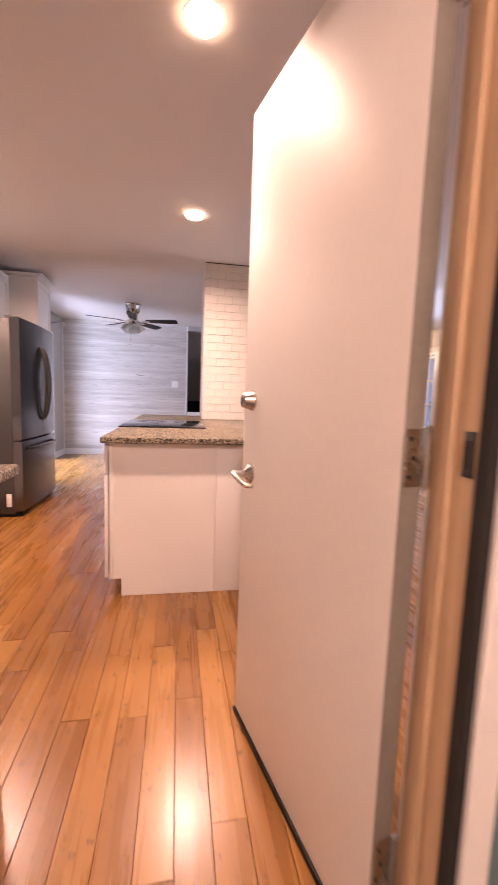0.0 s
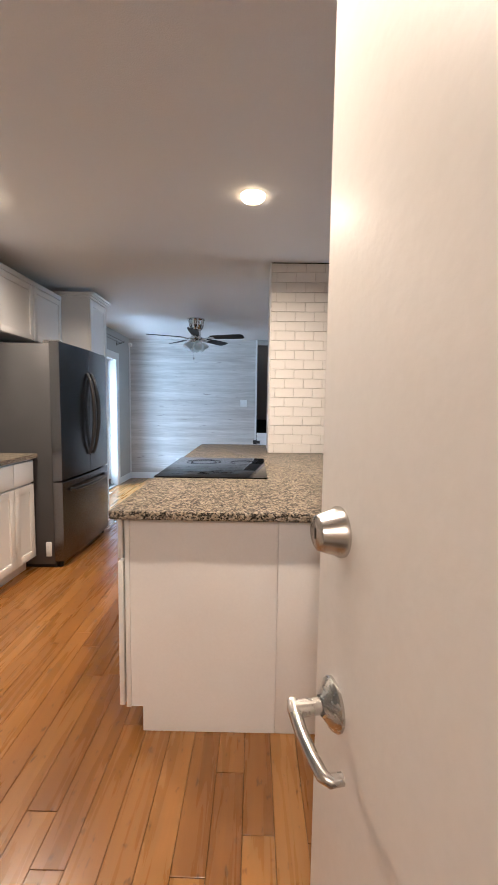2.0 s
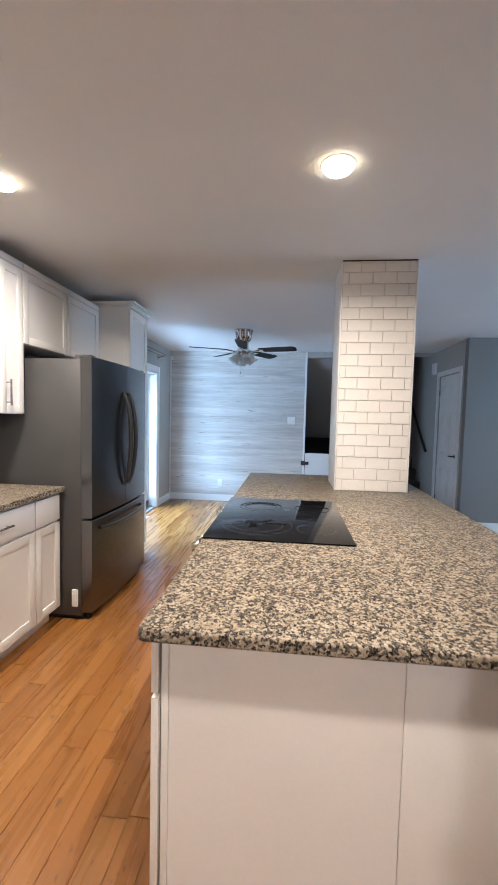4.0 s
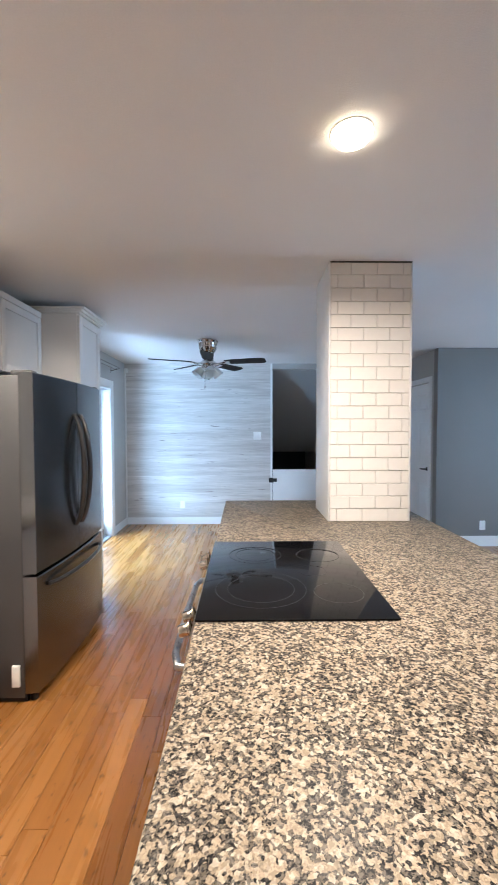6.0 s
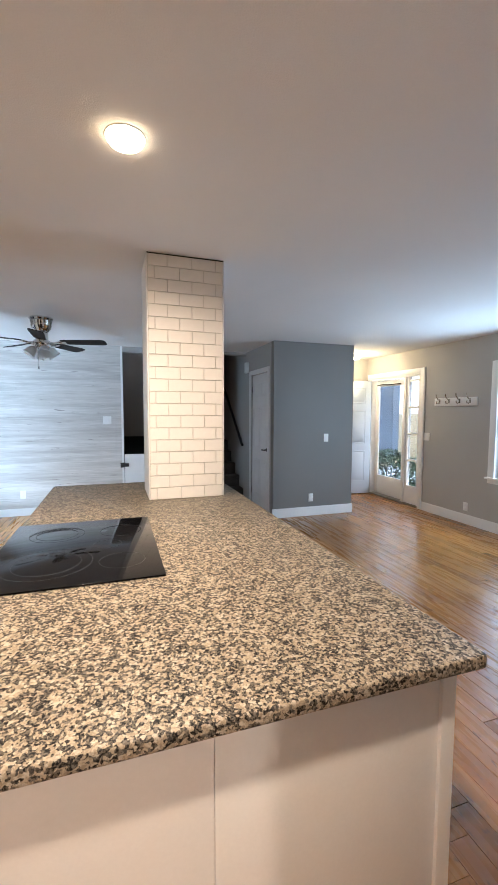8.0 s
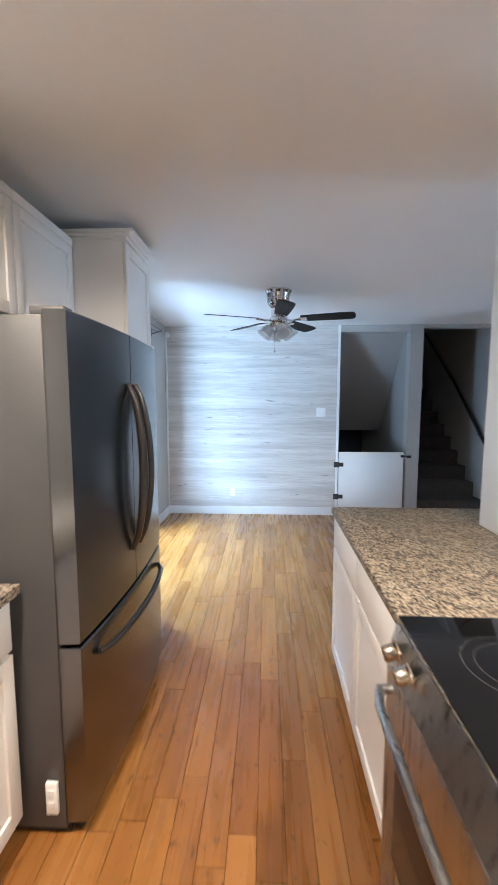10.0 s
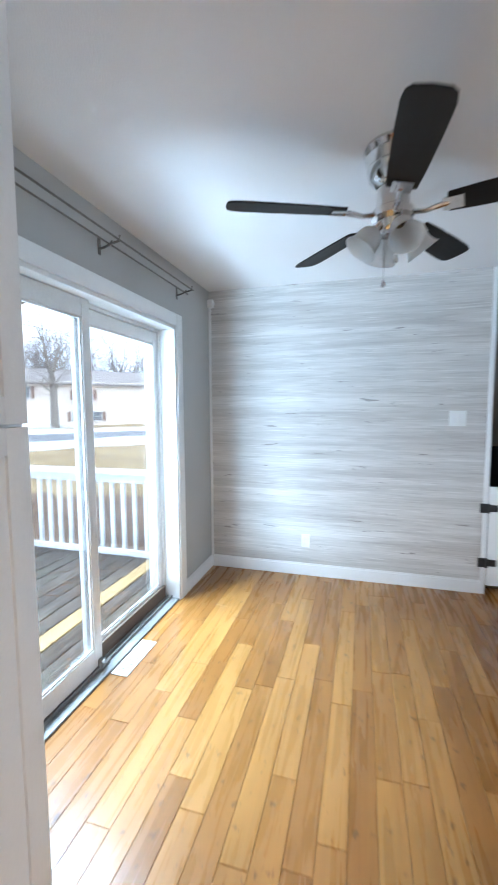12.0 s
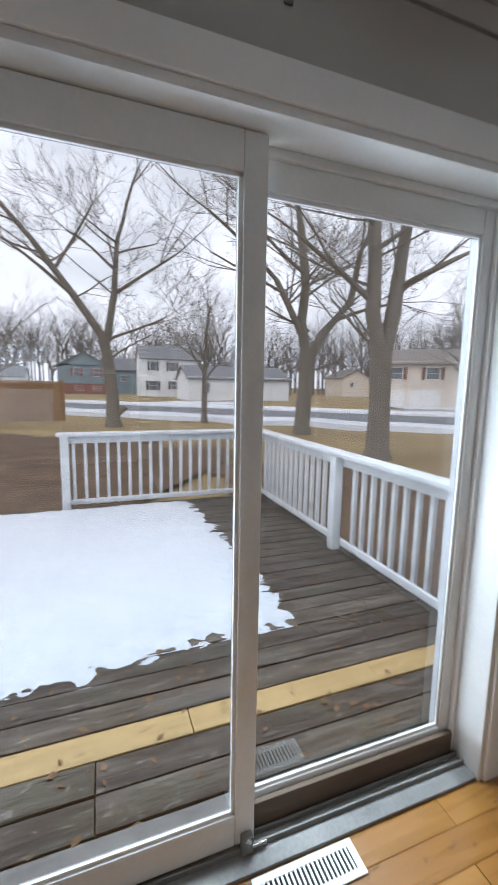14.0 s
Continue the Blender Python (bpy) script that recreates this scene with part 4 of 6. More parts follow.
bm = bmesh.new()
pts = [(FF + 0.018 + 0.062 * math.sin(math.pi * i / 14) ** 0.5, FY0 + 0.10 + (FY1 - FY0 - 0.20) * i / 14, 0.615) for i in range(15)]
tube(bm, pts, 0.012, 10)
part("handle", bm, HANDLESTEEL, drawer, "bowed dark steel drawer handle")
for y in (FY0 + 0.04, FY1 - 0.04):
    bm = bmesh.new()
    box(bm, FF - 0.12, FF - 0.01, y - 0.03, y + 0.03, FT - 0.015, FT + 0.012, 0.006)
    part("hinge_cover", bm, FRIDGESIDE, fridge)
for y in (FY0 + 0.05, FY1 - 0.05):
    bm = bmesh.new()
    rod(bm, (FF - 0.05, y, 0.0), (FF - 0.05, y, 0.06), 0.02)
    part("foot", bm, RUBBER, fridge)

baited = thing("wall_outlet", "white outlet plate low beside the refrigerator", "outlet")
bm = bmesh.new()
box(bm, -1.075, -1.035, 4.168, 4.1835, 0.10, 0.215, 0.003)
part("plate", bm, PLASTIC, baited)
for z in (0.135, 0.18):
    bm = bmesh.new()
    box(bm, -1.066, -1.044, 4.166, 4.1685, z - 0.014, z + 0.014, 0.002)
    part("socket", bm, TRIM, baited)

# island: cabinets, range, granite top, tiled column
IX0, IX1, IY0, IY1 = 0.047, 1.235, 2.612, 5.115
isl = thing("island_cabinet", "white island cabinet with a plain end panel facing the doorway", "cabinet", "island cabinets")
bm = bmesh.new()
box(bm, IX0 + 0.022, 0.638, IY0 + 0.012, 3.205, 0.10, CT - 0.033)
part("body", bm, CABINET, isl)
bm = bmesh.new()
box(bm, 0.115, 0.638, IY0 + 0.012, 3.205, 0.0, 0.10)
part("toe_kick", bm, CABINET, isl)
bm = bmesh.new()
shape = [(0.050, 0.105), (0.115, 0.105), (0.115, 0.002), (0.6365, 0.002), (0.6365, CT - 0.033), (0.050, CT - 0.033)]
fa, fb = ([bm.verts.new((px, py, pz)) for px, pz in shape] for py in (IY0, IY0 + 0.012))
bm.faces.new(fa)
bm.faces.new(fb[::-1])
for i in range(6):
    bm.faces.new((fa[i], fa[(i + 1) % 6], fb[(i + 1) % 6], fb[i]))
part("end_panel", bm, CABINET, isl, "plain white panel notched at the toe kick", smooth=False)
bm = bmesh.new()
box(bm, 0.6380, 1.212, IY0, IY0 + 0.012, 0.002, CT - 0.033, 0.0006)
part("end_panel", bm, CABINET, isl, "plain white panel")
bm = bmesh.new()
box(bm, 0.052, 0.070, IY0 - 0.007, IY0, 0.105, CT - 0.034, 0.001)
part("face_strip", bm, CABINET, isl)
bm = bmesh.new()
box(bm, 1.209, 1.252, IY0 - 0.010, IY0 + 0.03, 0.0, CT - 0.034, 0.003)
part("corner_trim", bm, CABINET, isl)
bm = bmesh.new()
shaker(bm, "x", 0.027, -1, IY0 - 0.012, 3.198, 0.118, 0.700)
part("door", bm, CABINET, isl)
bm = bmesh.new()
slab_front(bm, "x", 0.027, -1, IY0 - 0.012, 3.198, 0.712, 0.868)
part("drawer_front", bm, CABINET, isl)

isl2 = thing("island_cabinet", "white shaker island cabinet beyond the range", "cabinet", "island cabinets")
bm = bmesh.new()
box(bm, IX0, 0.638, 4.025, IY1, 0.10, CT - 0.033)
part("body", bm, CABINET, isl2)
bm = bmesh.new()
box(bm, 0.115, 0.638, 4.025, IY1 - 0.002, 0.0, 0.10)
part("toe_kick", bm, CABINET, isl2)
for i in range(2):
    bm = bmesh.new()
    shaker(bm, "x", 0.027, -1, 4.03 + i * 0.545, 4.03 + (i + 1) * 0.545 - 0.006, 0.118, 0.70)
    part("door", bm, CABINET, isl2)
    bm = bmesh.new()
    slab_front(bm, "x", 0.027, -1, 4.03 + i * 0.545, 4.03 + (i + 1) * 0.545 - 0.006, 0.712, 0.868)
    part("drawer_front", bm, CABINET, isl2)
back_panel = thing("island_cabinet", "white panelled back of the island facing the living room", "cabinet", "island cabinets")
bm = bmesh.new()
box(bm, 0.640, 1.225, IY0 + 0.034, 4.44, 0.0, CT - 0.033)
box(bm, 0.640, 1.225, 4.86, IY1, 0.0, CT - 0.033)
box(bm, 1.150, 1.225, 4.44, 4.86, 0.0, CT - 0.033)
part("panel", bm, CABINET, back_panel)

granite_top("countertop", (0.015, 1.272, 2.530, 5.155), "speckled cream, brown and black granite island top")

stove = thing("range", "black glass slide-in electric range set in the granite island", "range")
RY0, RY1 = 3.213, 4.013
bm = bmesh.new()
box(bm, 0.045, 0.60, RY0 + 0.004, RY1 - 0.004, 0.03, 0.80, 0.003)
part("body", bm, STEEL, stove)
bm = bmesh.new()
box(bm, 0.014, 0.614, RY0, RY1, CT + 0.001, CT + 0.0075, 0.002)
top = part("cooktop", bm, BLACKGLASS, stove, "glossy black ceramic glass cooktop with faint burner rings")


def burner(x, y, radii):
    bm = bmesh.new()
    for r in radii:
        lathe(bm, [(r - 0.0012, 0.0), (r - 0.0012, 0.0003), (r + 0.0012, 0.0003), (r + 0.0012, 0.0)], pose(x, y, CT + 0.0076), 56)
    part("burner_ring", bm, RINGGREY, top, "thin grey printed ring", smooth=False)


burner(0.215, 3.44, (0.115, 0.155))
burner(0.205, 3.81, (0.085, 0.112))
burner(0.475, 3.40, (0.082,))
burner(0.475, 3.80, (0.09,))
burner(0.42, 3.61, (0.055,))
bm = bmesh.new()
vs = [bm.verts.new(p) for p in ((0.012, RY0 + 0.003, CT - 0.004), (0.012, RY1 - 0.003, CT - 0.004), (-0.018, RY1 - 0.003, CT - 0.105), (-0.018, RY0 + 0.003, CT - 0.105), (0.044, RY0 + 0.003, CT - 0.004), (0.044, RY1 - 0.003, CT - 0.004), (0.044, RY1 - 0.003, CT - 0.105), (0.044, RY0 + 0.003, CT - 0.105))]
for q in ((0, 1, 2, 3), (4, 5, 6, 7), (0, 1, 5, 4), (1, 2, 6, 5), (2, 3, 7, 6), (3, 0, 4, 7)):
    bm.faces.new([vs[i] for i in q])
bmesh.ops.bevel(bm, geom=bm.edges[:], offset=0.003, segments=2, affect="EDGES")
panel = part("control_panel", bm, STEEL, stove, "stainless control panel")
for y in (RY0 + 0.065, RY0 + 0.155, RY1 - 0.155, RY1 - 0.065):
    m = pose(-0.003, y, CT - 0.05, 0, -106, 0)
    bm = bmesh.new()
    lathe(bm, [(0.026, 0.0), (0.026, 0.006), (0.021, 0.010), (0.020, 0.034), (0.018, 0.037), (0.0, 0.037)], m, 24)
    bmesh.ops.create_cube(bm, size=1, matrix=m @ Matrix.Translation((0, 0, 0.036)) @ Matrix.Diagonal((0.036, 0.010, 0.010, 1)))
    part("knob", bm, BRASSY, panel, "warm metal control knob")
bm = bmesh.new()
box(bm, -0.012, 0.044, RY0 + 0.006, RY1 - 0.006, 0.22, 0.795, 0.004)
oven = part("oven_door", bm, STEEL, stove)
bm = bmesh.new()
box(bm, -0.014, -0.0125, RY0 + 0.10, RY1 - 0.10, 0.33, 0.65)
part("oven_window", bm, BLACKGLASS, oven, smooth=False)
bm = bmesh.new()
tube(bm, [(-0.012, RY0 + 0.05, 0.75), (-0.045, RY0 + 0.055, 0.752), (-0.062, RY0 + 0.12, 0.755), (-0.066, (RY0 + RY1) / 2, 0.757), (-0.062, RY1 - 0.12, 0.755), (-0.045, RY1 - 0.055, 0.752), (-0.012, RY1 - 0.05, 0.75)], 0.012, 12)
part("handle", bm, STEEL, oven, "curved stainless oven handle")
bm = bmesh.new()
box(bm, -0.010, 0.044, RY0 + 0.006, RY1 - 0.006, 0.05, 0.212, 0.004)
part("storage_drawer", bm, STEEL, stove)
for y in (RY0 + 0.05, RY1 - 0.05):
    for fx in (0.09, 0.55):
        bm = bmesh.new()
        rod(bm, (fx, y, 0.0), (fx, y, 0.035), 0.018)
        part("foot", bm, RUBBER, stove)

CX0, CX1, CY0, CY1 = 0.665, 1.135, 4.455, 4.85
bm = bmesh.new()
box(bm, CX0, CX1, CY0, CY1, CT, H)
column = structure("column", bm, GROUT, "column faced with white glazed subway tiles on the island", "column")
bm = bmesh.new()
box(bm, CX0 - 0.009, CX0 - 0.0005, CY0 - 0.010, CY1, CT + 0.001, H - 0.001, 0.002)
box(bm, CX1 + 0.0005, CX1 + 0.009, CY0 - 0.010, CY1, CT + 0.001, H - 0.001, 0.002)
box(bm, CX0 - 0.009, CX1 + 0.009, CY1 + 0.0005, CY1 + 0.009, CT + 0.001, H - 0.001, 0.002)
part("side_facing", bm, TRIM, column, "smooth white side facing")

bm = bmesh.new()
box(bm, CX0 - 0.004, CX1 + 0.004, CY0 - 0.0125, CY0 - 0.0085, H - 0.007, H - 0.001)
part("ceiling_joint", bm, SLOT, column, "thin dark joint under the ceiling", smooth=False)

# ceiling lights
for lx, ly in LAMPS:
    light = thing("ceiling_light", "round white recessed light glowing warm in the ceiling", "ceiling light", "kitchen ceiling lights")
    bm = bmesh.new()
    lathe(bm, [(0.064, 0.0), (0.066, -0.002), (0.068, -0.003), (0.071, -0.002), (0.072, 0.0)], pose(lx, ly, H - 0.0005), 40)
    part("trim_ring", bm, PLASTIC, light)
    bm = bmesh.new()
    lathe(bm, [(0.0, -0.028), (0.035, -0.027), (0.056, -0.022), (0.064, -0.012), (0.066, -0.004)], pose(lx, ly, H), 40)
    part("diffuser", bm, BULB, light, "glowing warm white diffuser")
flight = thing("ceiling_light", "small warm ceiling light in the entry hall", "ceiling light")
bm = bmesh.new()
lathe(bm, [(0.07, 0.0), (0.07, -0.02), (0.0, -0.022)], pose(4.25, 7.75, H - 0.0005), 24)
part("base", bm, PLASTIC, flight)
bm = bmesh.new()
lathe(bm, [(0.13, -0.022), (0.125, -0.05), (0.08, -0.078), (0.0, -0.088)], pose(4.25, 7.75, H), 28)
part("globe", bm, BULB, flight, "glowing frosted dome")

# ceiling fan
FX, FY = -0.245, 6.58
fan = thing("ceiling_fan", "chrome flush-mount ceiling fan with five dark blades and frosted tulip lights", "ceiling fan")
bm = bmesh.new()
lathe(bm, [(0.0, 0.0), (0.112, 0.0), (0.116, -0.012), (0.105, -0.03), (0.108, -0.036), (0.098, -0.07), (0.101, -0.076), (0.092, -0.112), (0.066, -0.142), (0.05, -0.15)], pose(FX, FY, H - 0.0005), 36)
part("canopy", bm, CHROME, fan, "stepped chrome canopy")
bm = bmesh.new()
lathe(bm, [(0.05, -0.147), (0.062, -0.155), (0.064, -0.225), (0.078, -0.234), (0.080, -0.262), (0.055, -0.274), (0.048, -0.30), (0.03, -0.312), (0.0, -0.314)], pose(FX, FY, H), 32)
part("motor", bm, CHROME, fan, "chrome motor housing")
for k in range(5):
    a = radians(-86 + 72 * k)
    m = pose(FX, FY, H - 0.252, 0, 0, math.degrees(a))
    bm = bmesh.new()
    pts = [(0.07, 0, 0), (0.12, 0, -0.008), (0.165, 0, 0.0), (0.20, 0, 0.003)]
    tube(bm, [m @ Vector(p) for p in pts], [0.012, 0.009, 0.011, 0.010], 8)
    bmesh.ops.create_cube(bm, size=1, matrix=m @ Matrix.Translation((0.215, 0, 0.0)) @ pose(0, 0, 0, -12, 0, 0) @ Matrix.Diagonal((0.07, 0.07, 0.004, 1)))
    iron = part("blade_iron", bm, CHROME, fan)
    bm = bmesh.new()
    out = [(0.20, -0.052), (0.30, -0.060), (0.50, -0.068), (0.60, -0.069), (0.635, -0.062), (0.650, -0.045), (0.655, 0.0), (0.650, 0.045), (0.635, 0.062), (0.60, 0.069), (0.50, 0.068), (0.30, 0.060), (0.20, 0.052), (0.19, 0.0)]
    mb = m @ pose(0, 0, 0.004, -12, 0, 0)
    lo = [bm.verts.new((x, y, 0)) for x, y in out]
    hi = [bm.verts.new((x, y, 0.006)) for x, y in out]
    bm.faces.new(lo[::-1])
    bm.faces.new(hi)
    for i in range(len(out)):
        j = (i + 1) % len(out)
        bm.faces.new((lo[i], lo[j], hi[j], hi[i]))
    blade = part("blade", bm, BLADE, fan, "dark walnut blade", smooth=False)
    blade.matrix_local = mb
for k in range(4):
    a = radians(20 + 90 * k)
    m = Matrix.Translation((FX + 0.05 * math.cos(a), FY + 0.05 * math.sin(a), H - 0.285)) @ pose(0, 0, 0, 0, 0, math.degrees(a)) @ pose(0, 0, 0, 0, -38, 0)
    bm = bmesh.new()
    lathe(bm, [(0.0, 0.0), (0.018, -0.002), (0.020, -0.028), (0.024, -0.034)], m, 18)
    holder = part("lamp_holder", bm, CHROME, fan)
    bm = bmesh.new()
    lathe(bm, [(0.023, -0.030), (0.040, -0.045), (0.050, -0.070), (0.051, -0.095), (0.060, -0.118), (0.068, -0.126), (0.066, -0.127), (0.057, -0.118), (0.048, -0.095), (0.047, -0.070), (0.037, -0.047), (0.020, -0.033)], m, 26)
    part("shade", bm, FROSTED, fan, "frosted glass tulip shade")
bm = bmesh.new()
for dx, dz in ((0.015, 0.44), (-0.03, 0.53)):
    rod(bm, (FX + dx, FY - 0.03, H - 0.31), (FX + dx, FY - 0.03, H - dz + 0.03), 0.0016, sides=6)
    lathe(bm, [(0.0, 0.03), (0.004, 0.026), (0.009, 0.008), (0.007, 0.0), (0.0, -0.002)], pose(FX + dx, FY - 0.03, H - dz), 12)
part("pull_chain", bm, CHROME, fan)


def wall_plate(name, pos, facing, label, w=0.07, h=0.115, toggles=1, sockets=False):
    """A cover plate on a wall; facing is the wall's outward direction, as a rotation about z of -y."""
    p = thing(name, label, "outlet" if sockets else "light switch")
    m = pose(*pos, 0, 0, facing)
    bm = bmesh.new()
    box(bm, -w / 2, w / 2, -0.006, -0.0005, -h / 2, h / 2, 0.002)
    bm.transform(m)
    part("plate", bm, PLASTIC, p)
    if sockets:
        spots = [(0.0, z, 0.015, 0.014) for z in (-0.024, 0.024)]
    else:
        spots = [((i - (toggles - 1) / 2) * 0.046, 0.0, 0.016, 0.033) for i in range(toggles)]
    for x, z, hw, hh in spots:
        bm = bmesh.new()
        box(bm, x - hw, x + hw, -0.0085, -0.006, z - hh, z + hh, 0.001)
        bm.transform(m)
        part("socket" if sockets else "rocker", bm, TRIM, p)
    return p


wall_plate("light_switch", (0.353, NY, 1.348), 0, "white double switch plate on the wood-look wall", w=0.118, h=0.118, toggles=2)
wall_plate("wall_outlet", (-0.79, NY, 0.30), 0, "white outlet plate low on the wood-look wall", sockets=True)
wall_plate("light_switch", (3.33, 6.99, 1.113), 0, "white switch plate on the dark grey closet wall")
wall_plate("wall_outlet", (3.10, 6.99, 0.26), 0, "white outlet plate low on the dark grey closet wall", sockets=True)
wall_plate("light_switch", (EX, 6.72, 1.12), -90, "white switch plate beside the entry door", w=0.118, toggles=2)
wall_plate("wall_outlet", (EX, 5.97, 0.23), -90, "white outlet plate low on the living room wall", sockets=True)

# gate at the basement stairs
gate = thing("stair_gate", "white solid half-height gate with black hinges across the basement stairs", "gate")
bm = bmesh.new()
box(bm, 0.592, 1.418, NY - 0.012, NY + 0.012, 0.07, 0.834, 0.003)
gp = part("panel", bm, TRIM, gate)
for z in (0.672, 0.25):
    bm = bmesh.new()
    box(bm, 0.528, 0.580, NY - 0.024, NY - 0.016, z - 0.036, z + 0.036, 0.003)
    box(bm, 0.592, 0.652, NY - 0.022, NY - 0.012, z - 0.026, z + 0.026, 0.003)
    rod(bm, (0.586, NY - 0.022, z - 0.036), (0.586, NY - 0.022, z + 0.036), 0.010)
    part("hinge", bm, BLACK, gate, "black strap hinge")
bm = bmesh.new()
box(bm, 1.378, 1.417, NY - 0.026, NY - 0.012, 0.77, 0.80, 0.003)
box(bm, 1.446, 1.50, NY - 0.046, NY - 0.031, 0.765, 0.80, 0.003)
rod(bm, (1.385, NY - 0.036, 0.785), (1.50, NY - 0.036, 0.785), 0.006)
part("latch", bm, BLACK, gate, "black gate latch")

# garage door leaf standing open
leaf = tagged(thing("door_garage", "plain off-white door standing open into the kitchen", "door"), kind="structure")
leaf.matrix_world = pose(0.840, 0.985, 0, 0, 0, 102.6)
LW = 0.735
bm = bmesh.new()
box(bm, 0.0025, LW, -0.0, 0.044, 0.012, 2.025, 0.002)
slab = part("slab", bm, DOORPAINT, leaf, "smooth off-white slab")
bm = bmesh.new()
box(bm, -0.001, 0.0022, 0.001, 0.043, 0.013, 2.024, 0.0005)
part("hinge_edge", bm, EDGEPAINT, slab, "bare grey-brown hinge edge")
bm = bmesh.new()
box(bm, 0.004, LW - 0.002, 0.036, 0.052, 0.004, 0.022, 0.003)
part("door_sweep", bm, BLADE, slab, "dark bottom sweep")
for z in (0.25, 1.05, 1.82):
    bm = bmesh.new()
    box(bm, -0.0042, -0.001, 0.002, 0.040, z - 0.051, z + 0.051, 0.0008)
    hinge = part("hinge", bm, NICKEL, leaf, "worn nickel hinge")
    bm = bmesh.new()
    for i in range(5):
        rod(bm, (-0.008, -0.005, z - 0.051 + i * 0.0205), (-0.008, -0.005, z - 0.051 + i * 0.0205 + 0.0195), 0.0072, sides=14)
    rod(bm, (-0.008, -0.005, z - 0.056), (-0.008, -0.005, z + 0.056), 0.005, sides=10)
    part("knuckle", bm, STEEL, hinge)
    for dz in (-0.034, 0.0, 0.034):
        bm = bmesh.new()
        rod(bm, (-0.0056, 0.024 + 0.008 * (dz != 0), z + dz), (-0.004, 0.024 + 0.008 * (dz != 0), z + dz), 0.0042, sides=10)
        part("screw", bm, SLOT, hinge)
m = pose(LW - 0.066, 0.044, 1.135, -90, 0, 0)
bm = bmesh.new()
lathe(bm, [(0.0, 0.0), (0.033, 0.0), (0.033, 0.004), (0.030, 0.009), (0.026, 0.022), (0.0225, 0.032), (0.019, 0.034), (0.0, 0.034)], m, 32)
bolt = part("deadbolt", bm, NICKEL, leaf, "brushed nickel deadbolt cylinder")
bm = bmesh.new()
box(bm, LW - 0.0675, LW - 0.0645, 0.0781, 0.0788, 1.128, 1.142)
part("keyhole", bm, SLOT, bolt)
m = pose(LW - 0.066, 0.044, 0.898, -90, 0, 0)
bm = bmesh.new()
lathe(bm, [(0.0, 0.0), (0.034, 0.0), (0.034, 0.004), (0.030, 0.009), (0.018, 0.016), (0.013, 0.020)], m, 32)
rose = part("lever_rose", bm, NICKEL, leaf, "brushed nickel rose")
bm = bmesh.new()
hx, hz = LW - 0.066, 0.898
rod(bm, (hx, 0.060, hz), (hx, 0.100, hz), 0.0105, sides=20)
tube(bm, [(hx + 0.010, 0.098, hz + 0.003), (hx + 0.002, 0.101, hz + 0.001), (hx - 0.030, 0.101, hz - 0.007), (hx - 0.056, 0.097, hz - 0.015), (hx - 0.078, 0.092, hz - 0.021), (hx - 0.084, 0.085, hz - 0.023), (hx - 0.084, 0.070, hz - 0.023)], [0.0085, 0.009, 0.0085, 0.008, 0.0078, 0.0075, 0.007], 12)
part("lever", bm, NICKEL, rose, "brushed nickel lever handle")
bm = bmesh.new()
box(bm, LW - 0.001, LW + 0.0015, 0.010, 0.034, 0.87, 0.93, 0.0005)
box(bm, LW - 0.001, LW + 0.0015, 0.010, 0.034, 1.10, 1.17, 0.0005)
part("latch_plate", bm, NICKEL, slab)

# ---------------------------------------------------------------- living room and entry things


def panel_door(parent, name, w, h, t, material, panels, m):
    """A moulded panel door: slab with raised, bevelled panels on both faces."""
    bm = bmesh.new()
    box(bm, 0, w, 0, t, 0.0, h, 0.002)
    for x0, x1, z0, z1 in panels:
        for y0, y1 in ((-0.004, 0.0), (t, t + 0.004)):
            for q in ((x0, x0 + 0.018, z0, z1), (x1 - 0.018, x1, z0, z1), (x0, x1, z0, z0 + 0.018), (x0, x1, z1 - 0.018, z1)):
                box(bm, q[0], q[1], y0, y1, q[2], q[3], 0.0015)
            box(bm, x0 + 0.035, x1 - 0.035, y0, y1, z0 + 0.035, z1 - 0.035, 0.0015)
    bm.transform(m)
    return part(name, bm, material, parent)


SIX = [(x0, x1, z0, z1) for x0, x1 in ((0.09, 0.34), (0.39, 0.64)) for z0, z1 in ((0.2, 0.75), (0.92, 1.55), (1.68, 1.92))]
closet = tagged(thing("door_closet", "white six-panel closet door with a dark lever", "door"), kind="structure")
panel_door(closet, "slab", CD1 - CD0 - 0.006, 2.03, 0.035, TRIM, SIX, pose(2.535, CD1 - 0.003, 0.008, 0, 0, -90))
bm = bmesh.new()
for a, b in ((CD0 - 0.07, CD0), (CD1, CD1 + 0.07)):
    box(bm, 2.503, 2.5195, a, b, 0.0, 2.115, 0.003)
box(bm, 2.503, 2.5195, CD0, CD1, 2.05, 2.115, 0.003)
part("casing", bm, TRIM, closet)
bm = bmesh.new()
lathe(bm, [(0.0, 0.0), (0.028, 0.0), (0.026, 0.008), (0.012, 0.012)], pose(2.534, CD0 + 0.07, 0.93, 0, -90, 0), 20)
tube(bm, [(2.53, CD0 + 0.07, 0.93), (2.49, CD0 + 0.07, 0.93), (2.485, CD0 + 0.10, 0.928), (2.487, CD0 + 0.17, 0.925)], 0.009, 10)
part("lever", bm, BLACK, closet, "dark lever handle")
for z in (0.25, 1.82):
    bm = bmesh.new()
    rod(bm, (2.530, CD1 - 0.001, z - 0.045), (2.530, CD1 - 0.001, z + 0.045), 0.007)
    part("hinge", bm, BLACK, closet)

chime = thing("door_chime", "small white door chime high on the wall", "door chime")
bm = bmesh.new()
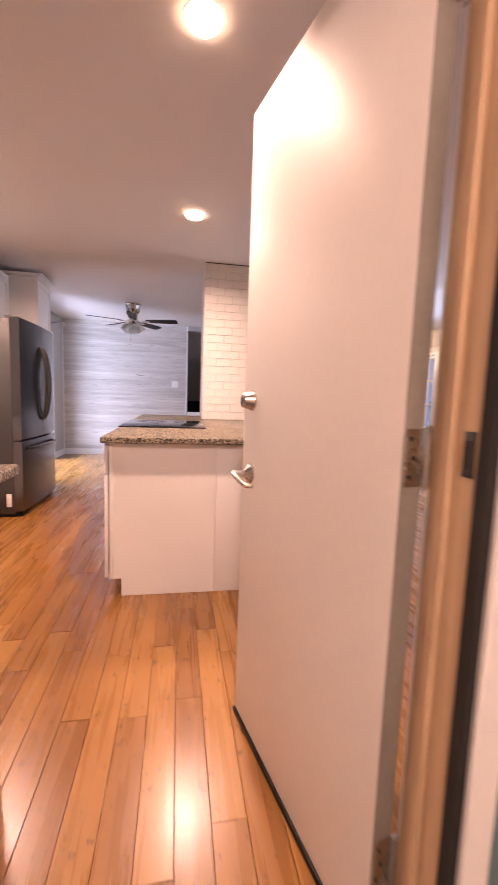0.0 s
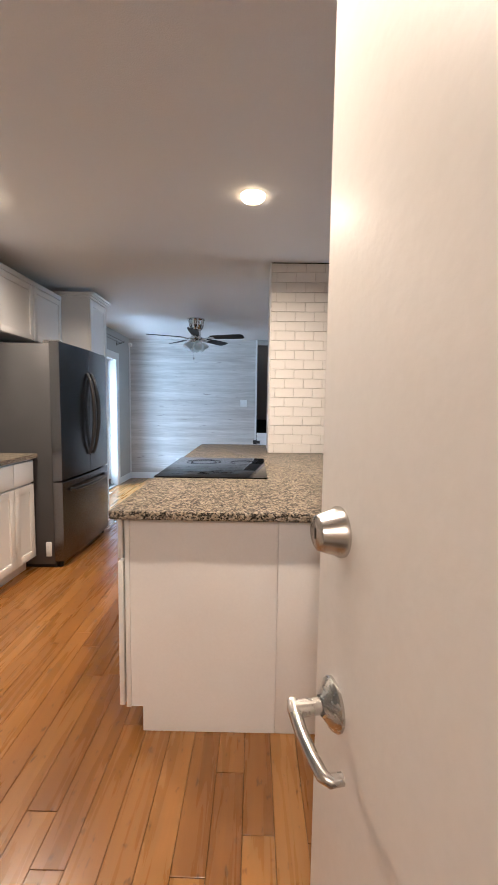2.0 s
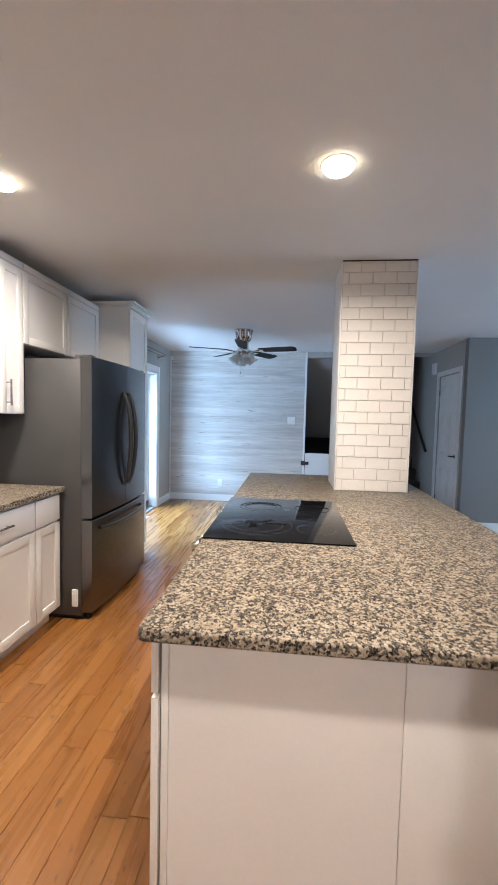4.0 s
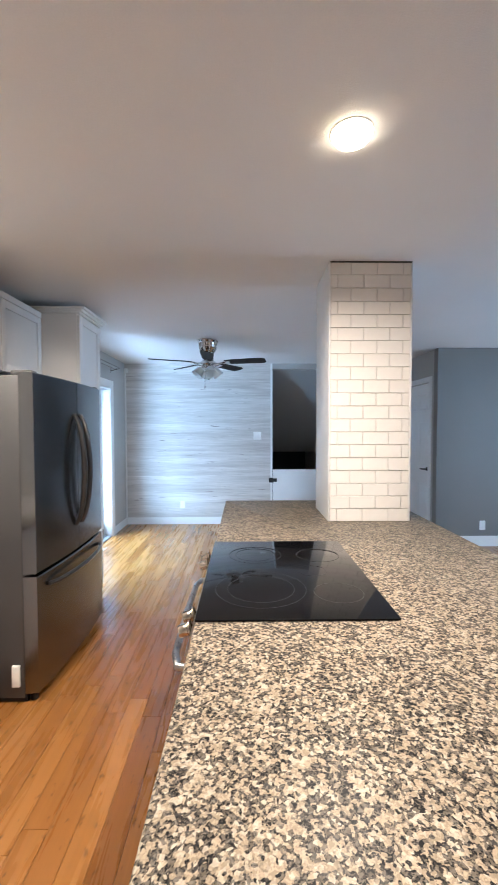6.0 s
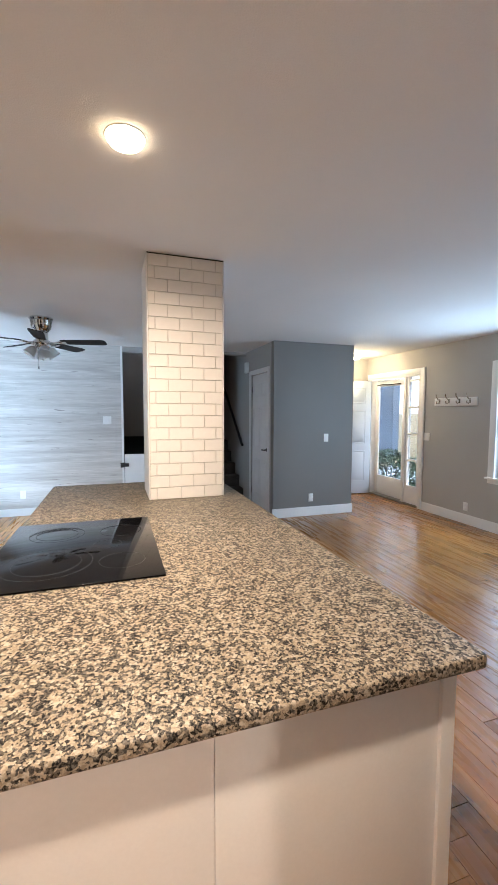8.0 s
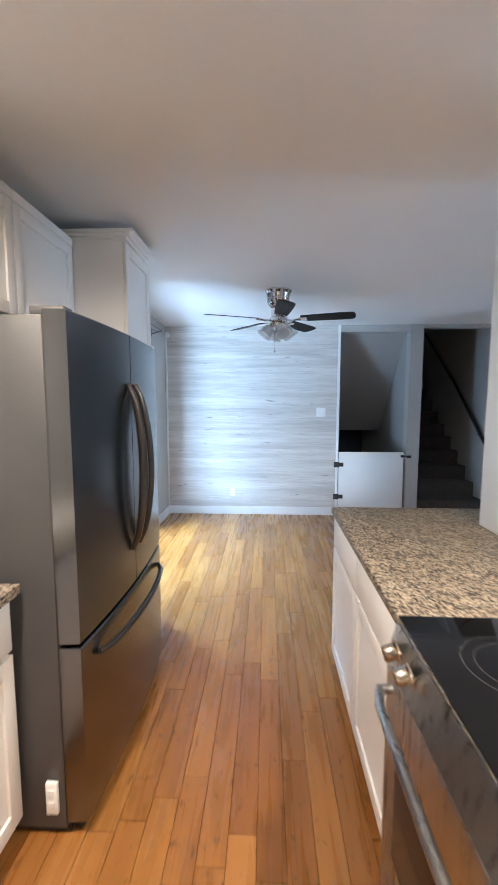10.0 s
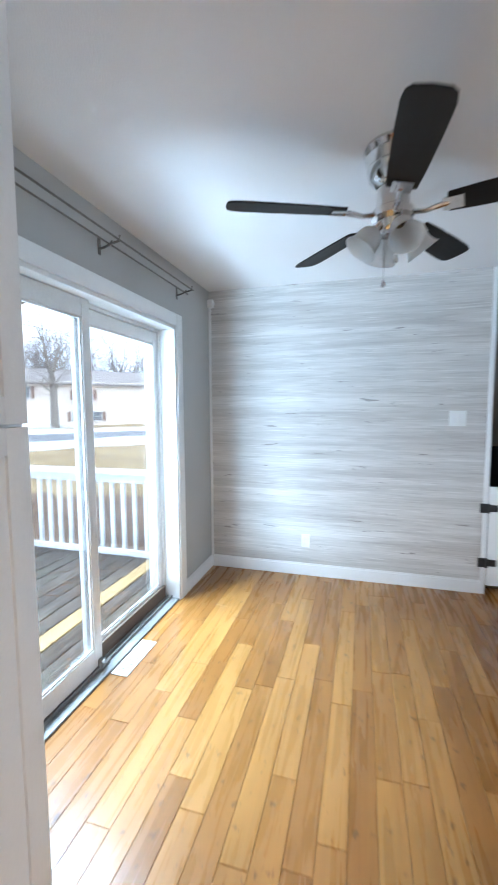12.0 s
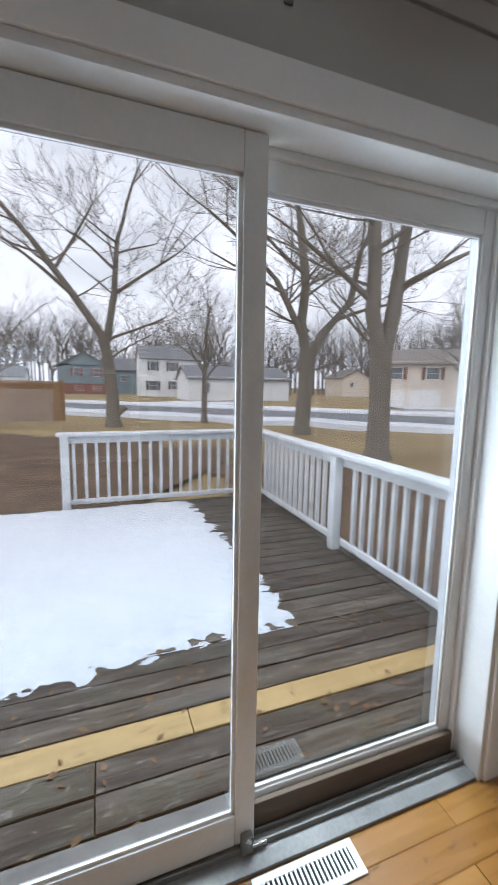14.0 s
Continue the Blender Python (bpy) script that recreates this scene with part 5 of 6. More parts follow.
box(bm, 2.475, 2.5195, 8.06, 8.17, 2.10, 2.27, 0.006)
part("cover", bm, PLASTIC, chime)
bm = bmesh.new()
for k in range(4):
    box(bm, 2.4735, 2.4755, 8.075, 8.155, 2.135 + k * 0.03, 2.143 + k * 0.03)
part("grille", bm, TRIM, chime)

rail = thing("handrail", "black metal handrail sloping up the stairwell wall", "handrail")
bm = bmesh.new()
tube(bm, [(2.46, 8.22, 0.93), (2.46, 8.27, 0.955), (2.46, 9.21, 1.78), (2.46, 10.4, 2.67)], 0.021, 12)
part("rail", bm, BLACK, rail)
for y, z in ((8.45, 1.11), (9.4, 1.92), (10.2, 2.52)):
    bm = bmesh.new()
    tube(bm, [(2.46, y, z - 0.02), (2.47, y, z - 0.07), (2.518, y, z - 0.08)], 0.008)
    part("bracket", bm, BLACK, rail)

hooks = thing("coat_rack", "white wall board with four metal coat hooks", "coat rack")
bm = bmesh.new()
box(bm, EX - 0.020, EX - 0.0005, 5.85, 6.57, 1.57, 1.68, 0.004)
part("board", bm, TRIM, hooks)
for y in (5.95, 6.12, 6.30, 6.47):
    bm = bmesh.new()
    tube(bm, [(EX - 0.02, y, 1.645), (EX - 0.05, y, 1.66), (EX - 0.085, y, 1.70), (EX - 0.09, y, 1.735)], 0.007)
    tube(bm, [(EX - 0.02, y, 1.625), (EX - 0.05, y, 1.60), (EX - 0.075, y, 1.605), (EX - 0.08, y, 1.635)], 0.007)
    box(bm, EX - 0.026, EX - 0.020, y - 0.012, y + 0.012, 1.605, 1.665, 0.003)
    part("hook", bm, NICKEL, hooks)

# east window
win = tagged(thing("window_east", "white window with painted casing and sill", "window"), kind="structure")
bm = bmesh.new()
for a, b in ((WN0 - 0.09, WN0), (WN1, WN1 + 0.09)):
    box(bm, EX - 0.018, EX - 0.0005, a, b, 0.60, 2.11, 0.003)
box(bm, EX - 0.018, EX - 0.0005, WN0, WN1, 2.02, 2.11, 0.003)
box(bm, EX - 0.018, EX - 0.0005, WN0, WN1, 0.60, 0.655, 0.003)
part("casing", bm, TRIM, win)
bm = bmesh.new()
box(bm, EX - 0.06, EX + 0.06, WN0 - 0.10, WN1 + 0.10, 0.656, 0.68, 0.005)
part("window_sill", bm, TRIM, win)
bm = bmesh.new()
for z0, z1 in ((0.682, 1.34), (1.36, 2.018)):
    for q in ((WN0 + 0.002, WN0 + 0.045, z0, z1), (WN1 - 0.045, WN1 - 0.002, z0, z1), (WN0 + 0.045, WN1 - 0.045, z0, z0 + 0.045), (WN0 + 0.045, WN1 - 0.045, z1 - 0.045, z1)):
        box(bm, EX + 0.05, EX + 0.085, *q, 0.003)
box(bm, EX + 0.045, EX + 0.088, WN0 + 0.002, WN1 - 0.002, 1.34, 1.36)
part("window_frame", bm, VINYL, win)
for z0, z1 in ((0.725, 1.297), (1.403, 1.975)):
    bm = bmesh.new()
    box(bm, EX + 0.066, EX + 0.070, WN0 + 0.04, WN1 - 0.04, z0, z1)
    part("pane", bm, GLASS, win, smooth=False).visible_shadow = False

# entry: storm door, sidelight, open leaf
entry = tagged(thing("door_entry", "front entry with a glass storm door, narrow sidelight and an open panelled leaf", "door"), kind="structure")
bm = bmesh.new()
for a, b in ((EN0 - 0.08, EN0), (EN1, EN1 + 0.08)):
    box(bm, EX - 0.018, EX - 0.0005, a, b, 0.0, 2.15, 0.003)
box(bm, EX - 0.018, EX - 0.0005, EN0, EN1, 2.07, 2.15, 0.003)
part("casing", bm, TRIM, entry)
bm = bmesh.new()
box(bm, EX, EX + 0.12, EN0, EN0 + 0.03, 0.0, 2.07)
box(bm, EX, EX + 0.12, EN1 - 0.03, EN1, 0.0, 2.07)
box(bm, EX, EX + 0.12, 7.21, 7.27, 0.0, 2.04)
box(bm, EX, EX + 0.12, EN0 + 0.03, EN1 - 0.03, 2.04, 2.07)
box(bm, EX + 0.02, EX + 0.07, EN0 + 0.03, 7.21, 0.03, 0.30)
for z in (0.30, 0.72, 1.14, 1.56, 1.98):
    box(bm, EX + 0.025, EX + 0.065, EN0 + 0.03, 7.21, z - 0.015, z + 0.015)
box(bm, EX + 0.02, EX + 0.07, EN0 + 0.03, EN0 + 0.08, 0.30, 2.04)
box(bm, EX + 0.02, EX + 0.07, 7.16, 7.21, 0.30, 2.04)
part("frame", bm, TRIM, entry)
bm = bmesh.new()
box(bm, EX - 0.01, EX + 0.13, EN0, EN1, -0.012, 0.028, 0.003)
part("threshold", bm, ALU, entry)
bm = bmesh.new()
box(bm, EX + 0.043, EX + 0.047, EN0 + 0.075, 7.165, 0.31, 2.035)
part("pane", bm, GLASS, entry, smooth=False).visible_shadow = False
bm = bmesh.new()
for q in ((7.275, 7.37, 0.03, 2.03), (8.0, 8.095, 0.03, 2.03), (7.37, 8.0, 0.03, 0.36), (7.37, 8.0, 1.93, 2.03)):
    box(bm, EX + 0.085, EX + 0.115, *q, 0.003)
storm = part("storm_door", bm, TRIM, entry, "white storm door frame")
bm = bmesh.new()
box(bm, EX + 0.098, EX + 0.102, 7.36, 8.01, 0.35, 1.94)
part("pane", bm, GLASS, storm, smooth=False).visible_shadow = False
bm = bmesh.new()
tube(bm, [(EX + 0.075, 7.42, 1.955), (EX + 0.03, 7.60, 1.95), (EX + 0.04, 7.85, 1.965), (EX + 0.08, 8.05, 1.955)], 0.010)
part("closer", bm, BLACK, storm, "dark door closer arm")
LEAFP = [(0.10, 0.42, 0.22, 0.78), (0.48, 0.80, 0.22, 0.78), (0.10, 0.42, 0.90, 1.50), (0.48, 0.80, 0.90, 1.50), (0.10, 0.42, 1.62, 1.90), (0.48, 0.80, 1.62, 1.90)]
panel_door(entry, "leaf", 0.88, 2.02, 0.044, ENTRYDOOR, LEAFP, pose(EX - 0.025, EN1 - 0.012, 0.015, 0, 0, 180 - 6))

# ---------------------------------------------------------------- outdoors
GZ = -0.72
GRASS = surface("winter_lawn", (0.20, 0.135, 0.062), (0.36, 0.265, 0.135), 0.5, 0.95, 0.03, bump=0.9, grain=22, spread=(0.34, 0.62))
DIRT = surface("leaf_litter", (0.045, 0.028, 0.018), (0.20, 0.125, 0.075), 1.6, 0.95, 0.03, bump=0.9, grain=30)
ASPHALT = surface("wet_asphalt", (0.09, 0.095, 0.10), (0.15, 0.155, 0.165), 1.2, 0.55, 0.15, bump=0.2)
DRIVEWAY = surface("concrete_drive", (0.30, 0.27, 0.25), (0.40, 0.37, 0.34), 1.2, 0.8, 0.1, bump=0.2)
SNOW = surface("old_snow", (0.60, 0.63, 0.67), (0.74, 0.77, 0.80), 9.0, 0.6, 0.1, bump=0.35, grain=30)
BARK = surface("grey_bark", (0.13, 0.115, 0.098), (0.28, 0.25, 0.215), 5, 0.9, 0.05, bump=1.0, grain=24, stretch=(2, 2, 0.35))
TWIG = surface("twig_bark", (0.17, 0.15, 0.13), (0.27, 0.245, 0.22), 5, 0.9, 0.05, bump=0.0)
FARTWIG = surface("far_twigs", (0.15, 0.135, 0.13), (0.24, 0.22, 0.215), 1, 0.95, 0.03, bump=0.0)
DECK = deck_mat()
NEWBOARD = wood("new_pine_board", [(0.50, 0.31, 0.12), (0.62, 0.42, 0.19)], 0.14, "y", 0.6, knots=0.6, grain_scale=30, bump=0.2)
RAILPAINT = surface("worn_white_paint", (0.55, 0.56, 0.57), (0.74, 0.75, 0.76), 7, 0.6, 0.1, bump=0.25, grain=60, spread=(0.3, 0.6))
FENCEWOOD = wood("cedar_fence_board", [(0.26, 0.15, 0.075), (0.36, 0.22, 0.12)], 0.14, "z", 0.8, knots=0.4)
LEAVES = surface("dry_leaf", (0.16, 0.08, 0.04), (0.30, 0.17, 0.09), 20, 0.9)

bm = bmesh.new()
n = 60
rows = []
for i in range(n + 1):
    u = i / n
    r = 3.0 * (1200 / 3.0) ** u
    rows.append([bm.verts.new((-3.0 + r * math.cos(2 * math.pi * k / 64), 7 + r * math.sin(2 * math.pi * k / 64),
                 GZ + (0.10 * noise.noise(Vector((r * math.cos(2 * math.pi * k / 64) * 0.15, r * math.sin(2 * math.pi * k / 64) * 0.15, 0))) if 5 < r < 60 else 0))) for k in range(64)])
for lo, hi in zip(rows, rows[1:]):
    for k in range(64):
        bm.faces.new((lo[k], lo[(k + 1) % 64], hi[(k + 1) % 64], hi[k]))
bm.faces.new(rows[0][::-1])
structure("ground", bm, GRASS, "dormant tan winter lawn", "ground", smooth=True)


def strip(name, a, b, half, z, material, label, category, wobble=0.0, seed=0, steps=60, kind="structure"):
    """A ground strip from a to b with wandering edges, as a low raised sheet."""
    a, b = Vector((*a, 0)), Vector((*b, 0))
    d = (b - a).normalized()
    s = Vector((-d.y, d.x, 0))
    bm = bmesh.new()
    rings = []
    for i in range(steps + 1):
        p = a + (b - a) * i / steps
        h0 = half + wobble * noise.noise(Vector((i * 0.35, seed, 0)))
        h1 = half + wobble * noise.noise(Vector((i * 0.35, seed + 7.3, 0)))
        rings.append([bm.verts.new(p - s * h0 + Vector((0, 0, GZ - 0.15))), bm.verts.new(p - s * max(h0 - 0.2, 0.01) + Vector((0, 0, z))), bm.verts.new(p + s * max(h1 - 0.2, 0.01) + Vector((0, 0, z))), bm.verts.new(p + s * h1 + Vector((0, 0, GZ - 0.15)))])
    for lo, hi in zip(rings, rings[1:]):
        for k in range(3):
            bm.faces.new((lo[k], lo[k + 1], hi[k + 1], hi[k]))
    return structure(name, bm, material, label, category, True)


RA, RB = (-62.0, -22.0), (-4.0, 48.0)
rd = Vector((RB[0] - RA[0], RB[1] - RA[1])).normalized()
rs = Vector((-rd.y, rd.x))


def beside(p, o):
    return (p[0] + rs.x * o, p[1] + rs.y * o)


strip("road", RA, RB, 3.9, GZ + 0.16, ASPHALT, "wet grey residential street", "road")
strip("snow_bank_near", beside(RA, -5.9), beside(RB, -5.9), 1.7, GZ + 0.26, SNOW, "melting snow along the near kerb", "snow", 1.6, 1, 90)
strip("snow_bank_far", beside(RA, 6.6), beside(RB, 6.6), 2.3, GZ + 0.26, SNOW, "melting snow along the far kerb", "snow", 2.0, 5, 90)
strip("snow_patch_lawn", (-50, 14), (-44, 21), 2.5, GZ + 0.20, SNOW, "snow patch on a front lawn", "snow", 2.4, 9, 40)
strip("snow_patch_lawn_far", (-36, 36), (-33, 46), 2.5, GZ + 0.20, SNOW, "snow patch on a front lawn", "snow", 2.4, 12, 40)
strip("driveway_near", (-55, 25), (-36, 16), 2.6, GZ + 0.155, DRIVEWAY, "concrete driveway", "driveway")
strip("driveway_far", (-40, 42), (-26, 33), 3.0, GZ + 0.155, DRIVEWAY, "concrete driveway", "driveway")
strip("dirt_bed_deck", (-10.5, 10.9), (-1.2, 10.5), 2.2, GZ + 0.11, DIRT, "bare brown soil under leaf litter beside the deck", "soil", 1.0, 21, 50)
strip("dirt_patch", (-19, -4), (-9.5, 8.2), 4.6, GZ + 0.10, DIRT, "bare brown soil under leaf litter", "soil", 1.5, 3, 50)


def branch(bm, tips, p, d, length, r, depth, rng, sides, twig_r, fine=0.0065):
    """A tapered limb, nearly straight, that forks on into ever finer twigs."""
    pts, rad = [p], [r]
    n = 4 if depth > 1 else 2
    for i in range(n):
        d = (d + Vector((rng.uniform(-1, 1), rng.uniform(-1, 1), rng.uniform(-0.55, 0.75))) * 0.13).normalized()
        p = p + d * (length / n)
        pts.append(p)
        rad.append(max(r * (1 - 0.5 * (i + 1) / n), fine))
    tube(bm if r > twig_r else tips, pts, rad, sides if r > twig_r else 3, False)
    if depth == 0:
        return
    for k in range(rng.choice((3, 3, 4)) if depth > 1 else 3):
        i = rng.randint(1, n) if k else n
        axis = Vector((rng.uniform(-1, 1), rng.uniform(-1, 1), rng.uniform(-0.5, 0.5))).normalized()
        nd = (d * rng.uniform(0.8, 1.1) + axis * rng.uniform(0.4, 0.8) + Vector((0, 0, 0.06))).normalized()
        branch(bm, tips, pts[i], nd, length * rng.uniform(0.50, 0.78), max(rad[i] * rng.uniform(0.42, 0.66), fine), depth - 1, rng, sides, twig_r, fine)


def tree(foot, trunk, limbs, seed, label, depth=4, sides=7):
    """A bare winter tree: trunk points with radii, then limbs (start height, direction, length, radius)."""
    rng = random.Random(seed)
    t = thing("tree", label, "tree", "bare trees in the yard", foot)
    bm, tips = bmesh.new(), bmesh.new()
    for pts in trunk:
        tube(bm, [p[:3] for p in pts], [p[3] for p in pts], 14)
    extra = []
    for pts in trunk:
        for k in range(5):
            u = rng.uniform(0.45, 1.0) * (len(pts) - 1)
            i = min(int(u), len(pts) - 2)
            q = Vector(pts[i][:3]).lerp(Vector(pts[i + 1][:3]), u - i)
            if q.z > 2.6:
                a = rng.uniform(0, 6.28)
                extra.append((q, (math.cos(a), math.sin(a), rng.uniform(0.3, 1.1)), rng.uniform(1.8, 3.0), rng.uniform(0.035, 0.06)))
    for p, d, length, r in list(limbs) + extra:
        branch(bm, tips, Vector(p), Vector(d).normalized(), length, r, depth, rng, sides, 0.03)
    part("trunk", bm, BARK, t, "ridged grey-brown bark")
    part("crown", tips, TWIG, t, "bare fine twigs", smooth=False)
    return t


# fork leaning away beside the fence
tree((-22.3, 6.9, GZ), [[(0, 0, -0.2, 0.5), (0, 0, 0.3, 0.36), (0.05, 0, 1.5, 0.30), (0, -0.15, 3.2, 0.27), (0, -0.35, 4.4, 0.24)], [(0, -0.3, 4.3, 0.2), (0.2, -1.6, 6.2, 0.17), (0.3, -3.2, 8.4, 0.13)], [(0, -0.2, 4.2, 0.19), (-0.1, 0.2, 6.5, 0.16), (0, 0.4, 9.0, 0.11)], [(0.1, 0.2, 0.6, 0.14), (0.15, 0.6, 1.0, 0.16)]],
     [((0.3, -3.2, 8.4), (0.1, -0.8, 1), 3.6, 0.12), ((0.2, -1.6, 6.2), (0.5, -0.9, 0.5), 3.4, 0.10), ((0, 0.4, 9.0), (0.2, 0.4, 1), 3.4, 0.10), ((-0.1, 0.2, 6.5), (0.4, 1, 0.7), 3.6, 0.10), ((0, 0.3, 7.6), (-0.3, -0.8, 0.9), 3.2, 0.08), ((0, -0.2, 4.3), (0.3, 1.0, 0.25), 3.0, 0.08), ((0.25, -2.4, 7.3), (0, 0.7, 1), 3.2, 0.09)], 11, "bare forked tree on the brown yard")
# slim tree
tree((-23.4, 11.9, GZ), [[(0, 0, -0.2, 0.24), (0, 0, 0.6, 0.17), (0.05, 0, 2.4, 0.14), (0, 0.05, 4.0, 0.10)]],
     [((0, 0.02, 2.4), (0.2, 1, 1.6), 2.6, 0.07), ((0, 0.02, 2.8), (0, -1, 1.7), 2.6, 0.07), ((0, 0.05, 4.0), (0.1, 0.1, 1), 2.6, 0.09), ((0, 0, 3.4), (-0.4, 0.5, 1.2), 2.6, 0.06), ((0, 0, 3.0), (0.5, -0.4, 1.6), 2.4, 0.06)], 21, "slim bare young tree by the street")
# leaning fork behind the rail
tree((-17.1, 14.9, GZ), [[(0, 0, -0.2, 0.5), (0, 0, 0.4, 0.36), (0.05, 0.05, 2.2, 0.31), (0, 0.1, 3.4, 0.30)], [(0, 0.1, 3.3, 0.22), (0, -0.2, 5.0, 0.21), (0.1, -0.1, 6.4, 0.20), (0, -0.4, 9.0, 0.15)], [(0, 0.15, 3.3, 0.22), (-0.1, 1.0, 4.6, 0.20), (0.1, 2.2, 6.0, 0.17), (0.1, 2.6, 8.2, 0.12)], [(0, -0.15, 4.4, 0.15), (0.1, -0.9, 5.6, 0.14), (0.1, -1.5, 6.6, 0.12)]],
     [((0, -0.4, 9.0), (0, -0.3, 1), 3.2, 0.13), ((0.1, -1.5, 6.6), (0.2, -1, 0.8), 3.8, 0.10), ((0.1, 2.6, 8.2), (0.1, 0.5, 1), 3.2, 0.10), ((0, 1.6, 5.2), (0.3, 1, 0.4), 2.8, 0.09), ((0.1, -0.2, 7.0), (0.5, -1, 0.4), 3.6, 0.09), ((0, 0.2, 4.6), (-0.4, -0.6, 0.4), 2.6, 0.07), ((0.1, -1.2, 6.1), (0.2, -1, 0.25), 3.4, 0.07)], 31, "bare tree with a leaning double fork beyond the deck")
# large fork nearest the deck
tree((-10.9, 14.25, GZ), [[(0, 0, -0.2, 0.55), (0, 0, 0.3, 0.36), (0.02, -0.02, 1.6, 0.31), (0, -0.05, 2.9, 0.33), (0, -0.08, 3.4, 0.32)], [(0, -0.12, 3.2, 0.22), (-0.05, -0.4, 4.3, 0.22), (0, -0.45, 5.6, 0.20), (0, -0.7, 8.4, 0.15)], [(0, 0.08, 3.2, 0.22), (0.05, 0.25, 4.4, 0.23), (0, 0.42, 5.6, 0.19), (0, 0.8, 8.6, 0.14)]],
     [((0, -0.7, 8.4), (0, -0.3, 1), 3.0, 0.12), ((0, 0.8, 8.6), (0.1, 0.4, 1), 3.0, 0.11), ((0, 0.35, 5.0), (0.2, 1, 0.75), 2.6, 0.12), ((-0.03, -0.42, 4.6), (0, -1, 0.8), 3.0, 0.10), ((0, -0.5, 6.0), (0.3, 0.9, 0.6), 2.2, 0.08), ((0, -0.5, 6.6), (0.4, -1, 0.5), 2.8, 0.08)], 41, "large bare double-trunked tree beside the deck")
tree((-32.0, 40.9, GZ), [[(0, 0, -0.2, 0.6), (0, 0, 0.5, 0.42), (0, 0, 4.2, 0.34), (0, -0.1, 5.4, 0.3)]],
     [((0, -0.1, 5.2), (0, -1, 1.6), 3.6, 0.22), ((0, -0.1, 5.4), (0, 0.8, 1.7), 3.6, 0.22), ((0, 0, 3.6), (0.2, -1, 0.5), 3.0, 0.12), ((0, 0, 3.9), (0, 1, 0.7), 3.0, 0.12)], 51, "bare spreading tree in front of the tan house")
tree((-44.0, -2.5, GZ), [[(0, 0, -0.2, 0.5), (0, 0, 0.5, 0.36), (0, 0, 4.0, 0.28)]],
     [((0, 0, 3.8), (0, -0.8, 1.4), 3.6, 0.18), ((0, 0, 4.0), (0, 0.7, 1.5), 3.8, 0.18), ((0, 0, 3.0), (0.2, 1, 0.7), 3.2, 0.1)], 61, "bare tree behind the wooden fence")

# far woods
rng = random.Random(5)
bm = bmesh.new()
for i in range(230):
    a = radians(-14 + 78 * (i + rng.random()) / 230)
    dist = rng.uniform(105, 165)
    foot = Vector((-0.7 - dist * math.cos(a), 6.3 + dist * math.sin(a), GZ - 0.3))
    hgt = rng.uniform(14, 33)
    tube(bm, [foot, foot + Vector((0, 0, hgt * 0.45))], [0.28, 0.2], 5, False)
    for k in range(6):
        branch(bm, bm, foot + Vector((0, 0, hgt * rng.uniform(0.25, 0.48))), Vector((rng.uniform(-0.7, 0.7), rng.uniform(-0.7, 0.7), 1)).normalized(), hgt * 0.24, 0.17, 3, rng, 3, 0.5)
tagged(new("far_woods", mesh_of("far_woods", bm, FARTWIG)), "hazy grey line of bare winter trees", "trees", kind="stuff")


